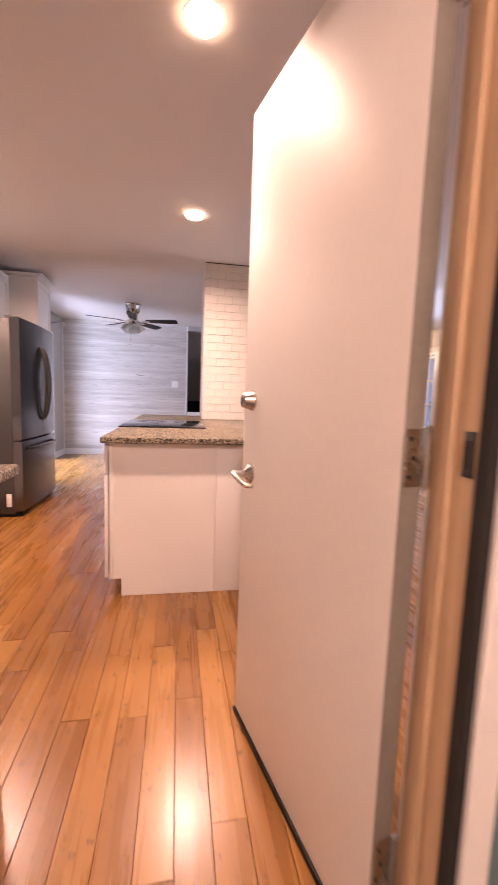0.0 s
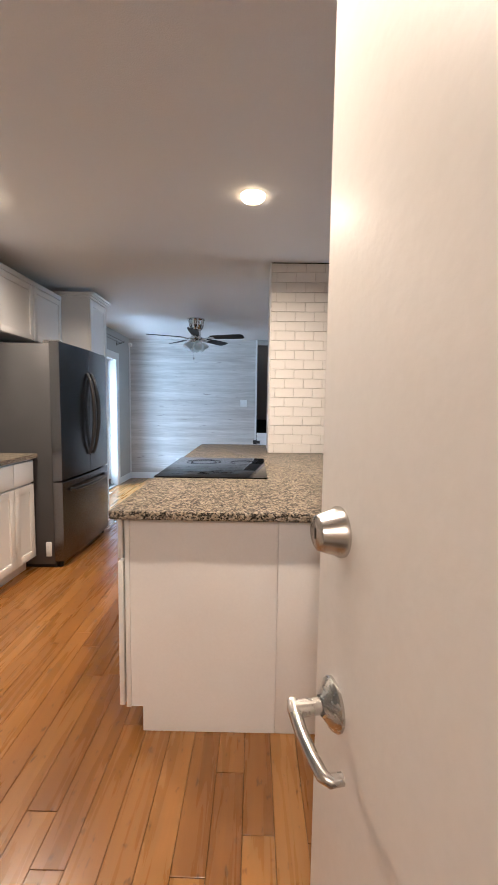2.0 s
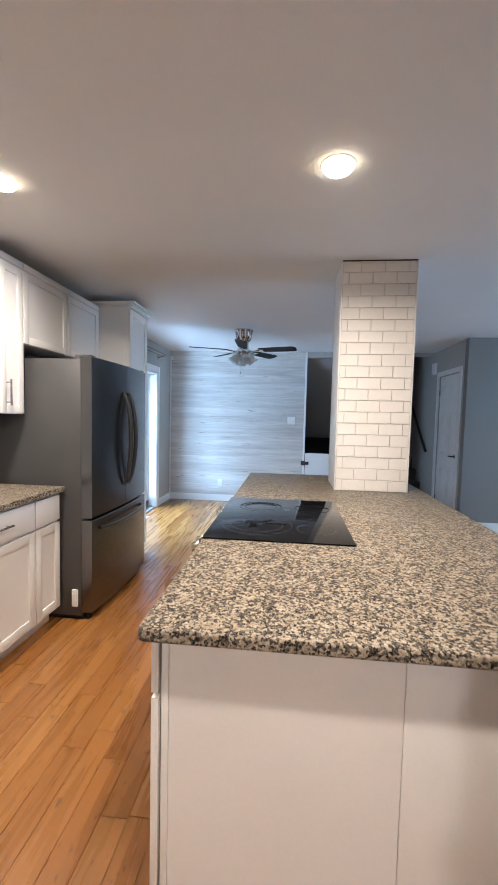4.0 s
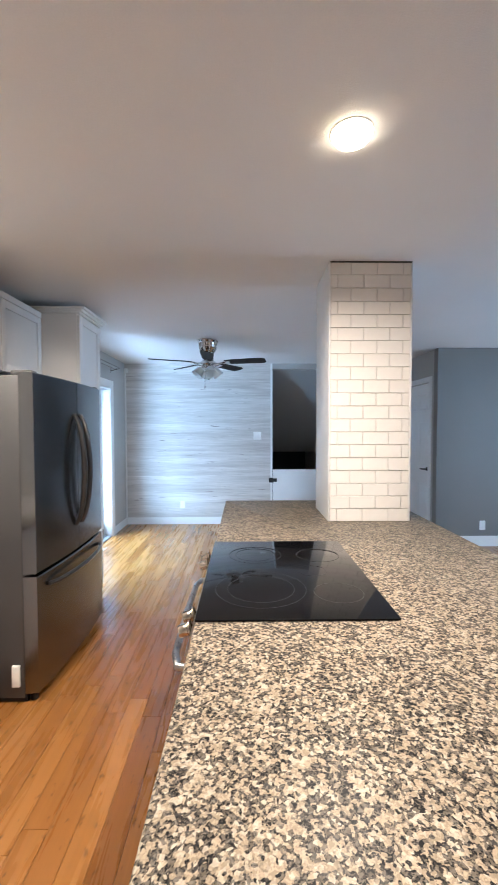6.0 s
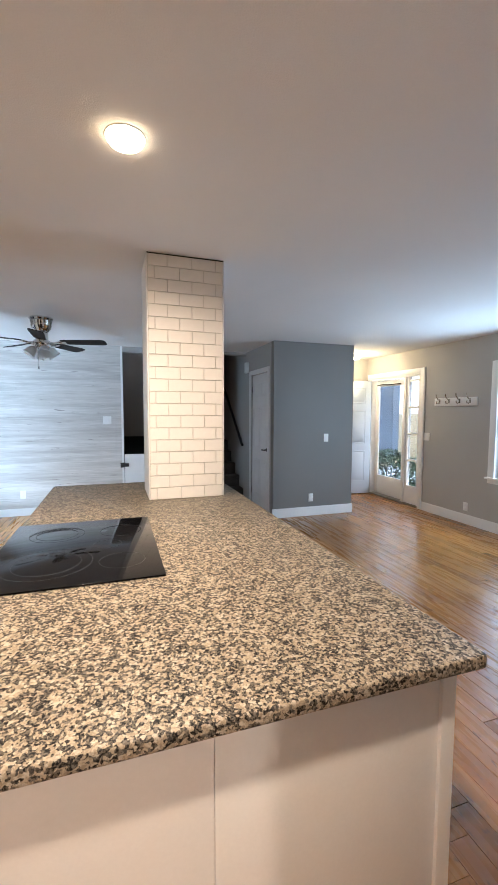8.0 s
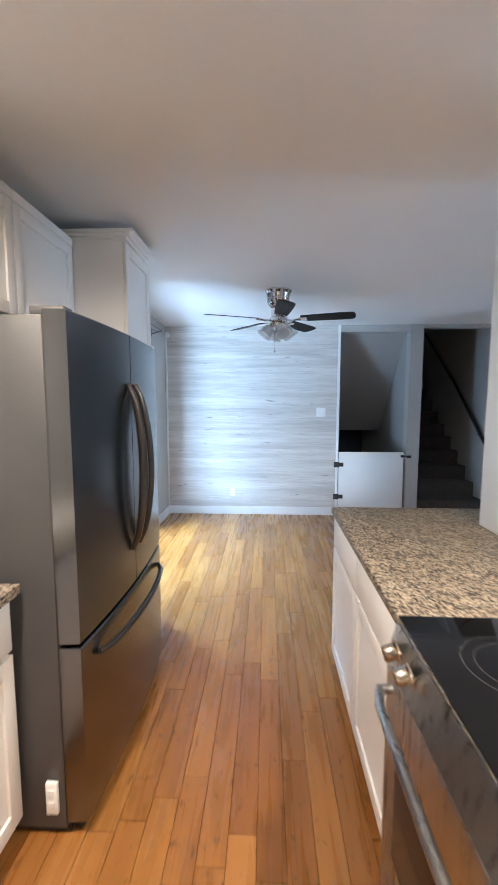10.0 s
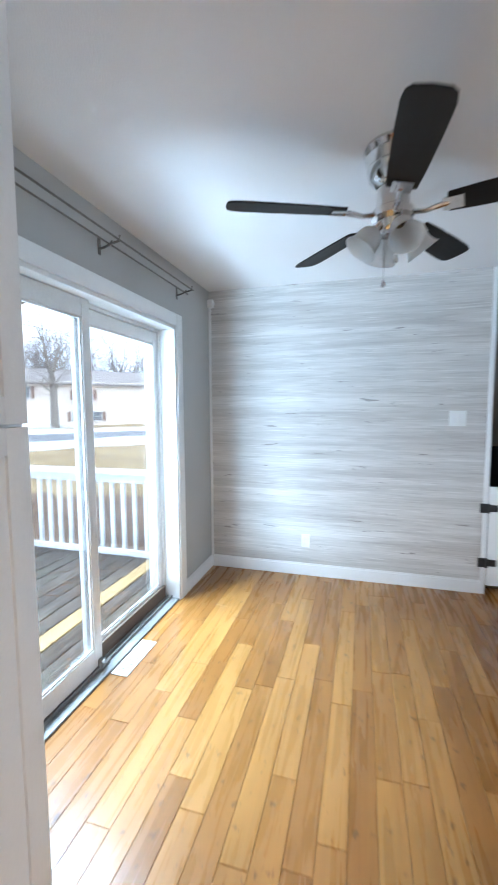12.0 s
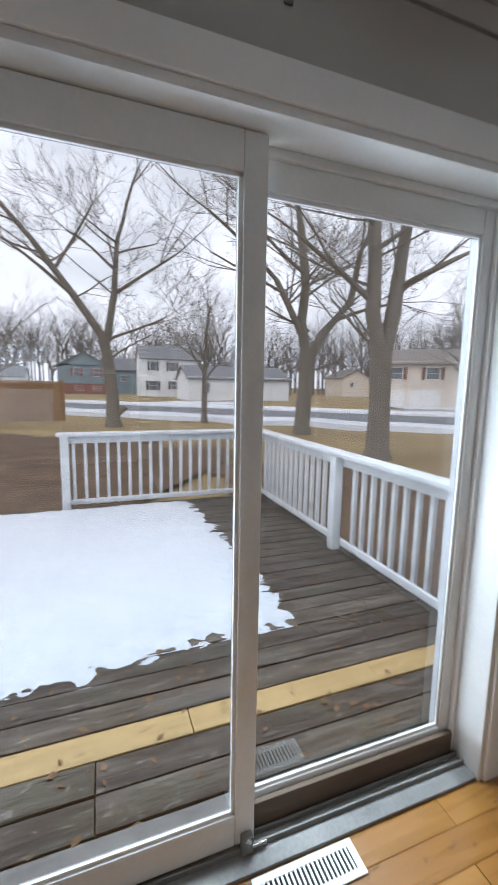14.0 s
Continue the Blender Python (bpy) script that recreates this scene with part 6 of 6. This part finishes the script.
def house(name, x, y0, y1, depth, wall_top, ridge, wall_mat, roof_mat, label, windows=(), doors=(), shutters=None, gable="side", base=None, base_top=0.0):
    """A house whose front faces +x at x; windows and doors as (y0, y1, z0, z1) on the front."""
    h = thing(name, label, "house", "houses across the street")
    bm = bmesh.new()
    box(bm, x - depth, x, y0, y1, GZ - 0.2, wall_top)
    part("wall", bm, wall_mat, h, smooth=False)
    if base:
        bm = bmesh.new()
        box(bm, x, x + 0.08, y0, y1, GZ - 0.2, base_top)
        part("lower_wall", bm, base, h, smooth=False)
    rows = int((wall_top - max(base_top, GZ)) / 0.22)
    bm = bmesh.new()
    for i in range(rows):
        z = max(base_top, GZ) + 0.22 * i
        box(bm, x, x + 0.03, y0, y1, z, z + 0.19)
    part("siding", bm, wall_mat, h, smooth=False)
    bm = bmesh.new()
    o = 0.45
    if gable == "side":
        pts = [(x + o, wall_top - 0.25), (x - depth / 2, ridge), (x - depth - o, wall_top - 0.25)]
        low = [(p, q - 0.22) for p, q in pts]
        prof = pts + low[::-1]
        for yy in ((y0 - 0.3, y1 + 0.3),):
            a = [bm.verts.new((p, yy[0], q)) for p, q in prof]
            b = [bm.verts.new((p, yy[1], q)) for p, q in prof]
    else:
        ym = (y0 + y1) / 2
        pts = [(y0 - o, wall_top - 0.25), (ym, ridge), (y1 + o, wall_top - 0.25)]
        prof = pts + [(p, q - 0.22) for p, q in pts][::-1]
        a = [bm.verts.new((x + 0.4, p, q)) for p, q in prof]
        b = [bm.verts.new((x - depth - 0.4, p, q)) for p, q in prof]
    for i in range(6):
        j = (i + 1) % 6
        bm.faces.new((a[i], a[j], b[j], b[i]))
    for ring in (a, b):
        bm.faces.new((ring[0], ring[1], ring[4], ring[5]))
        bm.faces.new((ring[1], ring[2], ring[3], ring[4]))
    part("roof", bm, roof_mat, h, smooth=False)
    if gable == "side":
        for yy in (y0 + 0.01, y1 - 0.01):
            bm = bmesh.new()
            v = [bm.verts.new((x, yy, wall_top - 0.3)), bm.verts.new((x - depth / 2, yy, ridge - 0.25)), bm.verts.new((x - depth, yy, wall_top - 0.3))]
            bm.faces.new(v)
            part("gable", bm, wall_mat, h, smooth=False)
    else:
        for xx in (x, x - depth):
            bm = bmesh.new()
            v = [bm.verts.new((xx, y0, wall_top - 0.3)), bm.verts.new((xx, (y0 + y1) / 2, ridge - 0.25)), bm.verts.new((xx, y1, wall_top - 0.3))]
            bm.faces.new(v)
            part("gable", bm, wall_mat, h, smooth=False)
    for a0, a1, z0, z1 in windows:
        bm = bmesh.new()
        for q in ((a0, a0 + 0.09, z0, z1), (a1 - 0.09, a1, z0, z1), (a0 + 0.09, a1 - 0.09, z0, z0 + 0.09), (a0 + 0.09, a1 - 0.09, z1 - 0.09, z1), (a0 + 0.09, a1 - 0.09, (z0 + z1) / 2 - 0.03, (z0 + z1) / 2 + 0.03)):
            box(bm, x + 0.03, x + 0.13, *q)
        w = part("window", bm, TRIM, h, smooth=False)
        bm = bmesh.new()
        box(bm, x + 0.04, x + 0.08, a0 + 0.08, a1 - 0.08, z0 + 0.08, z1 - 0.08)
        part("pane", bm, HOUSEPANE, w, smooth=False)
        if shutters:
            for s0, s1 in ((a0 - 0.42, a0 - 0.04), (a1 + 0.04, a1 + 0.42)):
                bm = bmesh.new()
                box(bm, x + 0.03, x + 0.10, s0, s1, z0, z1)
                for i in range(5):
                    zz = z0 + (z1 - z0) * (i + 0.5) / 5
                    box(bm, x + 0.10, x + 0.12, s0 + 0.05, s1 - 0.05, zz - 0.05, zz + 0.05)
                part("shutter", bm, shutters, h, smooth=False)
    for a0, a1, z0, z1 in doors:
        bm = bmesh.new()
        box(bm, x + 0.03, x + 0.10, a0, a1, z0, z1)
        for i in range(1, 4):
            zz = z0 + (z1 - z0) * i / 4
            box(bm, x + 0.10, x + 0.115, a0 + 0.05, a1 - 0.05, zz - 0.20, zz + 0.20)
        part("garage_door" if a1 - a0 > 2 else "door", bm, TRIM, h, smooth=False)
    return h


SIDING_W = surface("white_siding", (0.76, 0.79, 0.83), (0.82, 0.85, 0.88), 0.4, 0.7)
SIDING_G = surface("blue_green_siding", (0.21, 0.285, 0.32), (0.26, 0.34, 0.375), 0.4, 0.7)
SIDING_T = surface("tan_siding", (0.70, 0.62, 0.54), (0.77, 0.69, 0.61), 0.4, 0.7)
BRICKRED = surface("red_brick", (0.22, 0.105, 0.085), (0.32, 0.165, 0.135), 2.0, 0.85, bump=0.3)
ROOF_G = surface("grey_shingles", (0.15, 0.155, 0.165), (0.24, 0.245, 0.255), 2.0, 0.85, bump=0.4)
ROOF_T = surface("brown_shingles", (0.20, 0.175, 0.16), (0.29, 0.26, 0.24), 2.0, 0.85, bump=0.4)
SHUT_R = surface("red_shutter", (0.25, 0.045, 0.05), (0.33, 0.07, 0.075), 3, 0.6)
SHUT_B = surface("brown_shutter", (0.17, 0.09, 0.06), (0.24, 0.13, 0.09), 3, 0.6)
SHUT_K = surface("dark_shutter", (0.05, 0.055, 0.065), (0.08, 0.085, 0.095), 3, 0.6)
HOUSEPANE = surface("house_window_glass", (0.10, 0.12, 0.14), (0.17, 0.19, 0.21), 1, 0.1, 0.03, bump=0.0)

house("house", -78, 13.6, 24.5, 9, 6.5, 8.9, SIDING_W, ROOF_G, "two-storey white house with dark shutters", [(15.2, 16.4, 4.0, 5.7), (18.7, 20.0, 4.0, 5.7), (14.9, 16.6, 0.4, 2.2), (19.0, 20.4, 0.6, 2.2)], [(17.2, 18.1, -0.4, 1.8)], SHUT_K)
house("house", -58, 18.2, 34.0, 9, 2.75, 4.5, SIDING_W, ROOF_G, "low white garage wing with a grey roof", [(20.5, 21.4, 0.3, 1.9)], [(23.6, 28.4, -0.62, 1.75), (18.9, 19.8, -0.62, 1.5)], None)
house("house", -95, -1.8, 8.5, 10, 5.4, 8.2, SIDING_G, ROOF_G, "blue-green house with red shutters over brick", [(1.2, 2.6, 3.0, 4.8), (5.2, 6.6, 3.0, 4.8), (1.4, 3.2, -0.1, 1.0), (5.0, 6.8, -0.1, 1.0)], (), SHUT_R, gable="front", base=BRICKRED, base_top=1.5)
house("house", -97, 8.5, 17.5, 8, 4.9, 7.4, SIDING_G, ROOF_G, "blue-green house wing with a grey roof", [(11.0, 12.4, 2.0, 3.4)], (), None)
tan_house = house("house", -40, 37.2, 62.0, 9, 4.55, 6.3, SIDING_T, ROOF_T, "tan split-level house with brown shutters and white garage doors", [(38.1, 39.5, 2.5, 3.9), (41.9, 43.4, 2.5, 3.9), (48.0, 50.2, 2.35, 3.6), (47.6, 48.8, -0.2, 1.0), (50.0, 51.2, -0.2, 1.0)], [(37.5, 39.8, -0.6, 1.35), (40.2, 43.6, -0.6, 1.35)], SHUT_B)
tan_house.matrix_world = Matrix.Translation((-40, 37.2, 0)) @ pose(0, 0, 0, 0, 0, -38) @ Matrix.Translation((40, -37.2, 0))
house("house", -86, 62.0, 70.0, 8, 4.2, 6.0, SIDING_T, ROOF_T, "small pale house far down the street", [(64, 65.2, 1.6, 2.9)], (), None, gable="front")
house("house", -100, -16.0, -9.0, 8, 3.0, 5.2, SIDING_W, ROOF_G, "white house partly behind the fence", (), (), None)

# wooden fence
fence = thing("fence", "tan wooden privacy fence at the yard's edge", "fence")
bm = bmesh.new()
for z in (-0.2, 1.2):
    box(bm, -26.06, -26.02, -7.0, 4.3, z, z + 0.09)
part("rail", bm, FENCEWOOD, fence, smooth=False)
bm = bmesh.new()
box(bm, -26.05, -25.93, 4.28, 4.42, GZ - 0.1, 1.58, 0.01)
part("post", bm, FENCEWOOD, fence)
bm = bmesh.new()
box(bm, -0.01, 0.01, -0.068, 0.068, GZ - 0.05, 1.52)
board = part("board", bm, FENCEWOOD, fence, smooth=False)
board.location = (-26.0, 4.2, 0)
for i in range(1, 78):
    b = new("board", board.data)
    b.parent, b.location = fence, (-26.0, 4.2 - 0.143 * i, rng.uniform(-0.015, 0.015))

# evergreen shrub and neighbour's wall beyond the entry
HEDGE = surface("hedge_leaf", (0.02, 0.045, 0.02), (0.06, 0.11, 0.05), 8, 0.7)
STUCCO = surface("blue_grey_siding", (0.12, 0.16, 0.22), (0.16, 0.21, 0.28), 0.5, 0.7)
nb = thing("neighbour_house", "blue-grey clapboard wall seen through the front door", "house")
bm = bmesh.new()
box(bm, 14.0, 14.4, 19.2, 32.0, GZ, 6.0)
part("wall", bm, STUCCO, nb)
bm = bmesh.new()
for i in range(26):
    z = GZ + 0.30 + i * 0.24
    v = [bm.verts.new(p) for p in ((14.0, 19.2, z), (14.0, 32.0, z), (13.95, 32.0, z), (13.95, 19.2, z), (13.98, 19.2, z + 0.24), (13.98, 32.0, z + 0.24))]
    bm.faces.new((v[3], v[2], v[5], v[4]))
    bm.faces.new((v[0], v[1], v[2], v[3]))
part("clapboard", bm, STUCCO, nb, smooth=False)
shrub = thing("shrub", "dark evergreen shrub outside the front door", "shrub")
bm = bmesh.new()
rng = random.Random(9)
for i in range(2600):
    while True:
        q = Vector((rng.uniform(-1, 1), rng.uniform(-1, 1), rng.uniform(-1, 1)))
        if 0.55 < q.length < 1 + 0.25 * noise.noise(q * 2.5):
            break
    c = Vector((7.0 + 0.55 * q.x, 10.4 + 1.7 * q.y, -0.05 + 0.60 * q.z))
    u = Vector((rng.uniform(-1, 1), rng.uniform(-1, 1), rng.uniform(-1, 1))).normalized() * 0.05
    w = u.cross(Vector((rng.uniform(-1, 1), rng.uniform(-1, 1), rng.uniform(-1, 1)))).normalized() * 0.028
    bm.faces.new([bm.verts.new(c + u), bm.verts.new(c + w), bm.verts.new(c - u), bm.verts.new(c - w)])
part("foliage", bm, HEDGE, shrub, smooth=False)
bm = bmesh.new()
for k in range(5):
    tube(bm, [(7.0, 10.1 + 0.15 * k, GZ - 0.05), (7.0 + 0.1 * (k - 2), 9.8 + 0.3 * k, 0.1)], [0.03, 0.015], 6)
part("stem", bm, BARK, shrub)
strip("snow_patch_entry", (8.2, 15.5), (12.5, 10.0), 1.6, GZ + 0.1, SNOW, "snow by the front walk", "snow", 0.5, 15, 30)

# ---------------------------------------------------------------- deck
DZ = -0.10
deck = tagged(thing("deck", "weathered grey deck boards with one new yellow board", "deck"), kind="structure")
bm = bmesh.new()
for x in (-1.98, -3.9, -5.90):
    box(bm, x, x + 0.04, 1.6, 8.36, DZ - 0.20, DZ - 0.03)
for y in (1.7, 3.2, 4.7, 6.2, 7.7, 8.33):
    box(bm, -5.92, -1.91, y, y + 0.04, DZ - 0.20, DZ - 0.03)
part("joist", bm, DECK, deck, smooth=False)
bm = bmesh.new()
for x in (-5.6, -3.9, -2.0):
    for y in (2.0, 5.2, 8.2):
        box(bm, x - 0.06, x + 0.06, y - 0.06, y + 0.06, GZ - 0.2, DZ - 0.2)
part("footing", bm, DECK, deck, smooth=False)
rng = random.Random(17)


def deck_board(x, y0, y1, material):
    bm = bmesh.new()
    box(bm, -0.0680, 0.0680, y0 - (y0 + y1) / 2, y1 - (y0 + y1) / 2, -0.028, 0.0, 0.004)
    ob = part("board", bm, material, deck)
    ob.location = (x, (y0 + y1) / 2, DZ + rng.uniform(-0.003, 0.002))
    ob.rotation_euler = (0, rng.uniform(-0.012, 0.012), rng.uniform(-0.0008, 0.0008))


for i in range(28):
    x = -1.915 - 0.1455 * i
    cut = rng.choice((5.2, 6.2, 4.7))
    for a, b in ((1.6, cut - 0.002), (cut + 0.002, 8.44)):
        if i == 3:
            continue
        deck_board(x, a, b, DECK)
deck_board(-1.915 - 0.1455 * 3, 1.6, 6.60, NEWBOARD)
deck_board(-1.915 - 0.1455 * 3, 6.604, 8.44, NEWBOARD)

bm = bmesh.new()
nx, ny = 210, 300
X0, X1, Y0, Y1 = -5.84, -2.45, 1.8, 7.9


def snow_height(x, y):
    edge = min((-2.78 - 0.10 * max(0.0, y - 5.6) - x) / 0.45, (7.40 - 0.06 * max(0.0, x + 4.2) - y + 0.05 * (x + 3.4)) / 0.5, (x + 5.78) / 0.15)
    f = edge * 1.5 + 0.26 * noise.noise(Vector((x * 7.0, y * 3.0, 0))) + 0.28 * noise.noise(Vector((x * 17, y * 11, 3.1))) + 0.16 * noise.noise(Vector((x * 34, y * 30, 5.7))) + 0.10
    gap = abs(((x + 1.915) / 0.1455 + 0.5) % 1.0 - 0.5)
    f -= 0.12 * (gap > 0.46)
    return min(f, 0.9) * 0.05 + (0.006 * noise.noise(Vector((x * 3, y * 3, 8))) + 0.004 * noise.noise(Vector((x * 12, y * 12, 2))) if f > 0.3 else 0.0)


grid = [[None] * (ny + 1) for _ in range(nx + 1)]
for i in range(nx + 1):
    for j in range(ny + 1):
        x, y = X0 + (X1 - X0) * i / nx, Y0 + (Y1 - Y0) * j / ny
        grid[i][j] = bm.verts.new((x, y, DZ + snow_height(x, y)))
for i in range(nx):
    for j in range(ny):
        q = (grid[i][j], grid[i + 1][j], grid[i + 1][j + 1], grid[i][j + 1])
        if max(v.co.z for v in q) > DZ - 0.008:
            bm.faces.new(q)
bmesh.ops.delete(bm, geom=[v for v in bm.verts if not v.link_faces], context="VERTS")
tagged(new("snow", mesh_of("snow", bm, SNOW, True)), "melting sheet of white snow lying on the deck boards", "snow", kind="stuff")


def railing(label, a, b, posts, pitch):
    """A painted rail from a to b (x, y), with posts at the fractions given."""
    r = thing("deck_railing", label, "railing", "deck railings")
    a, b = Vector((*a, DZ)), Vector((*b, DZ))
    d = (b - a).normalized()
    length = (b - a).length
    ang = math.degrees(math.atan2(d.y, d.x))
    m = Matrix.Translation(a) @ pose(0, 0, 0, 0, 0, ang)

    def add(name, *q, bev=0.004):
        bm = bmesh.new()
        box(bm, *q, bev)
        bm.transform(m)
        return part(name, bm, RAILPAINT, r)

    add("top_rail", -0.05, length + 0.05, -0.075, 0.075, 0.885, 0.922)
    add("side_rail", 0, length, -0.045, -0.010, 0.79, 0.884)
    add("side_rail", 0, length, -0.045, -0.010, 0.04, 0.10)
    for f in posts:
        add("post", f * length - 0.045, f * length + 0.045, -0.009, 0.075, 0.0, 0.884, bev=0.006)
    first = None
    n = int(length / pitch)
    for i in range(1, n):
        u = i * length / n
        if any(abs(u - f * length) < 0.06 for f in posts):
            continue
        if first is None:
            bm = bmesh.new()
            box(bm, -0.018, 0.018, -0.082, -0.046, 0.02, 0.875, 0.002)
            first = part("baluster", bm, RAILPAINT, r)
            o = first
        else:
            o = new("baluster", first.data)
            o.parent = r
        o.matrix_local = m @ Matrix.Translation((u, 0, 0))
    return r


railing("worn white painted deck railing along the side", (-1.90, 8.32), (-5.90, 8.32), (0.06, 0.492, 0.99), 0.128)
railing("worn white painted deck railing at the far edge", (-5.90, 8.28), (-5.90, 5.82), (0.985,), 0.128)

litter = thing("leaf_litter", "dry leaves and twigs scattered on the deck", "leaves")
bm = bmesh.new()
rng = random.Random(23)
for i in range(150):
    x, y = rng.uniform(-3.3, -1.95), rng.uniform(5.0, 8.15)
    s, a = rng.uniform(0.004, 0.016), rng.uniform(0, 6.28)
    c = [(x + s * math.cos(a + k * 1.57) * (1 if k % 2 else 1.7), y + s * math.sin(a + k * 1.57) * (1 if k % 2 else 1.7), DZ + 0.003 + rng.uniform(0, 0.008)) for k in range(4)]
    v = [bm.verts.new(p) for p in c] + [bm.verts.new((p[0], p[1], p[2] + 0.001)) for p in c]
    bm.faces.new(v[:4])
    bm.faces.new(v[4:])
for i in range(26):
    x, y = rng.uniform(-4.2, -2.4), rng.uniform(7.1, 8.15)
    a, s = rng.uniform(0, 6.28), rng.uniform(0.05, 0.22)
    tube(bm, [(x, y, DZ + 0.004), (x + s * math.cos(a), y + s * math.sin(a), DZ + 0.006), (x + 1.7 * s * math.cos(a + 0.4), y + 1.7 * s * math.sin(a + 0.4), DZ + 0.004)], 0.0025, 4)
lt = part("scattered_leaves", bm, LEAVES, litter, smooth=False)
lt["kind"] = "stuff"
tagged(litter, kind="stuff")

# exterior skin around the sliding door, seen at a slant
bm = bmesh.new()
box(bm, -1.90, -1.862, 4.6, SL0 - 0.012, DZ - 0.02, 2.7)
box(bm, -1.90, -1.862, SL1 + 0.012, 8.36, DZ - 0.02, 2.7)
box(bm, -1.90, -1.862, SL0 - 0.012, SL1 + 0.012, SLZ + 0.01, 2.7)
structure("wall_exterior", bm, SIDING_W, "white exterior siding around the sliding door", "wall")

# ---------------------------------------------------------------- wall tiles
rows, tw, th = 20, 0.1535, (H - CT) / 20
tile_cache = {}
for r in range(rows):
    z = H - (r + 0.5) * th
    seams = [0.0]
    s = 0.118 if r % 2 == 0 else 0.040
    while s < CX1 - CX0 - 0.008:
        seams.append(s)
        s += tw
    seams.append(CX1 - CX0)
    for a, b in zip(seams, seams[1:]):
        w = round(b - a - 0.003, 3)
        if w < 0.008:
            continue
        if w not in tile_cache:
            bm = bmesh.new()
            vs = []
            for inset, y in ((0.0, 0.0), (0.0, -0.0065), (0.0016, -0.008)):
                vs.append([bm.verts.new((sx * (w / 2 - inset), y, sz_ * (th / 2 - 0.0015 - inset))) for sx, sz_ in ((-1, -1), (1, -1), (1, 1), (-1, 1))])
            for lo, hi in zip(vs, vs[1:]):
                for k in range(4):
                    bm.faces.new((lo[k], lo[(k + 1) % 4], hi[(k + 1) % 4], hi[k]))
            bm.faces.new(vs[-1])
            tile_cache[w] = mesh_of("tile", bm, TILE)
        t = new("tile", tile_cache[w])
        t.parent, t.location = column, (CX0 + (a + b) / 2, CY0, z)

# ---------------------------------------------------------------- floor planks
PW, PL = 0.0985, 0.92
rng = random.Random(3)
plank_cache = {}


def plank_verts(w, length):
    g, c = 0.0006, 0.0011
    out = []
    for inset, z in ((0.0, -0.012), (0.0, -c), (c, 0.0)):
        out += [(sx * (w / 2 - g - inset), sy * (length / 2 - g - inset), z) for sx, sy in ((-1, -1), (1, -1), (1, 1), (-1, 1))]
    faces = [(8, 9, 10, 11)]
    for lvl in (0, 4):
        faces += [(lvl + k, lvl + (k + 1) % 4, lvl + 4 + (k + 1) % 4, lvl + 4 + k) for k in range(4)]
    return out, faces


field_v, field_f = [], []
x = DX - 0.10
while x < EX:
    w = min(PW, EX - x)
    y = SY - rng.random() * PL
    while y < NY + 0.12:
        y1 = y + PL * rng.choice((1, 1, 1, 0.72))
        a, b = max(y, SY + 0.0), min(y1, NY + 0.12)
        if b - a > 0.04:
            length = round(b - a, 2)
            cx_, cy_ = x + w / 2, (a + b) / 2
            near = -1.75 < cx_ < 1.30 and not (0.15 < cx_ < 1.2 and 2.75 < cy_ < 5.0) and not (cx_ < -1.2 and cy_ < 5.4)
            v, f = plank_verts(w, length)
            if near:
                key = (round(w, 4), length)
                if key not in plank_cache:
                    data = bpy.data.meshes.new("plank")
                    data.from_pydata(v, [], f)
                    data.materials.append(PLANK)
                    plank_cache[key] = data
                p = new("plank", plank_cache[key])
                p.parent, p.location = floor, (cx_, cy_, 0)
            else:
                k = len(field_v)
                field_v += [(q[0] + cx_, q[1] + cy_, q[2]) for q in v]
                field_f += [tuple(k + i for i in q) for q in f]
        y = y1
    x += PW
data = bpy.data.meshes.new("plank_field")
data.from_pydata(field_v, [], field_f)
data.materials.append(PLANKFIELD)
pf = new("plank_field", data)
pf.parent = floor
pf["kind"] = "stuff"
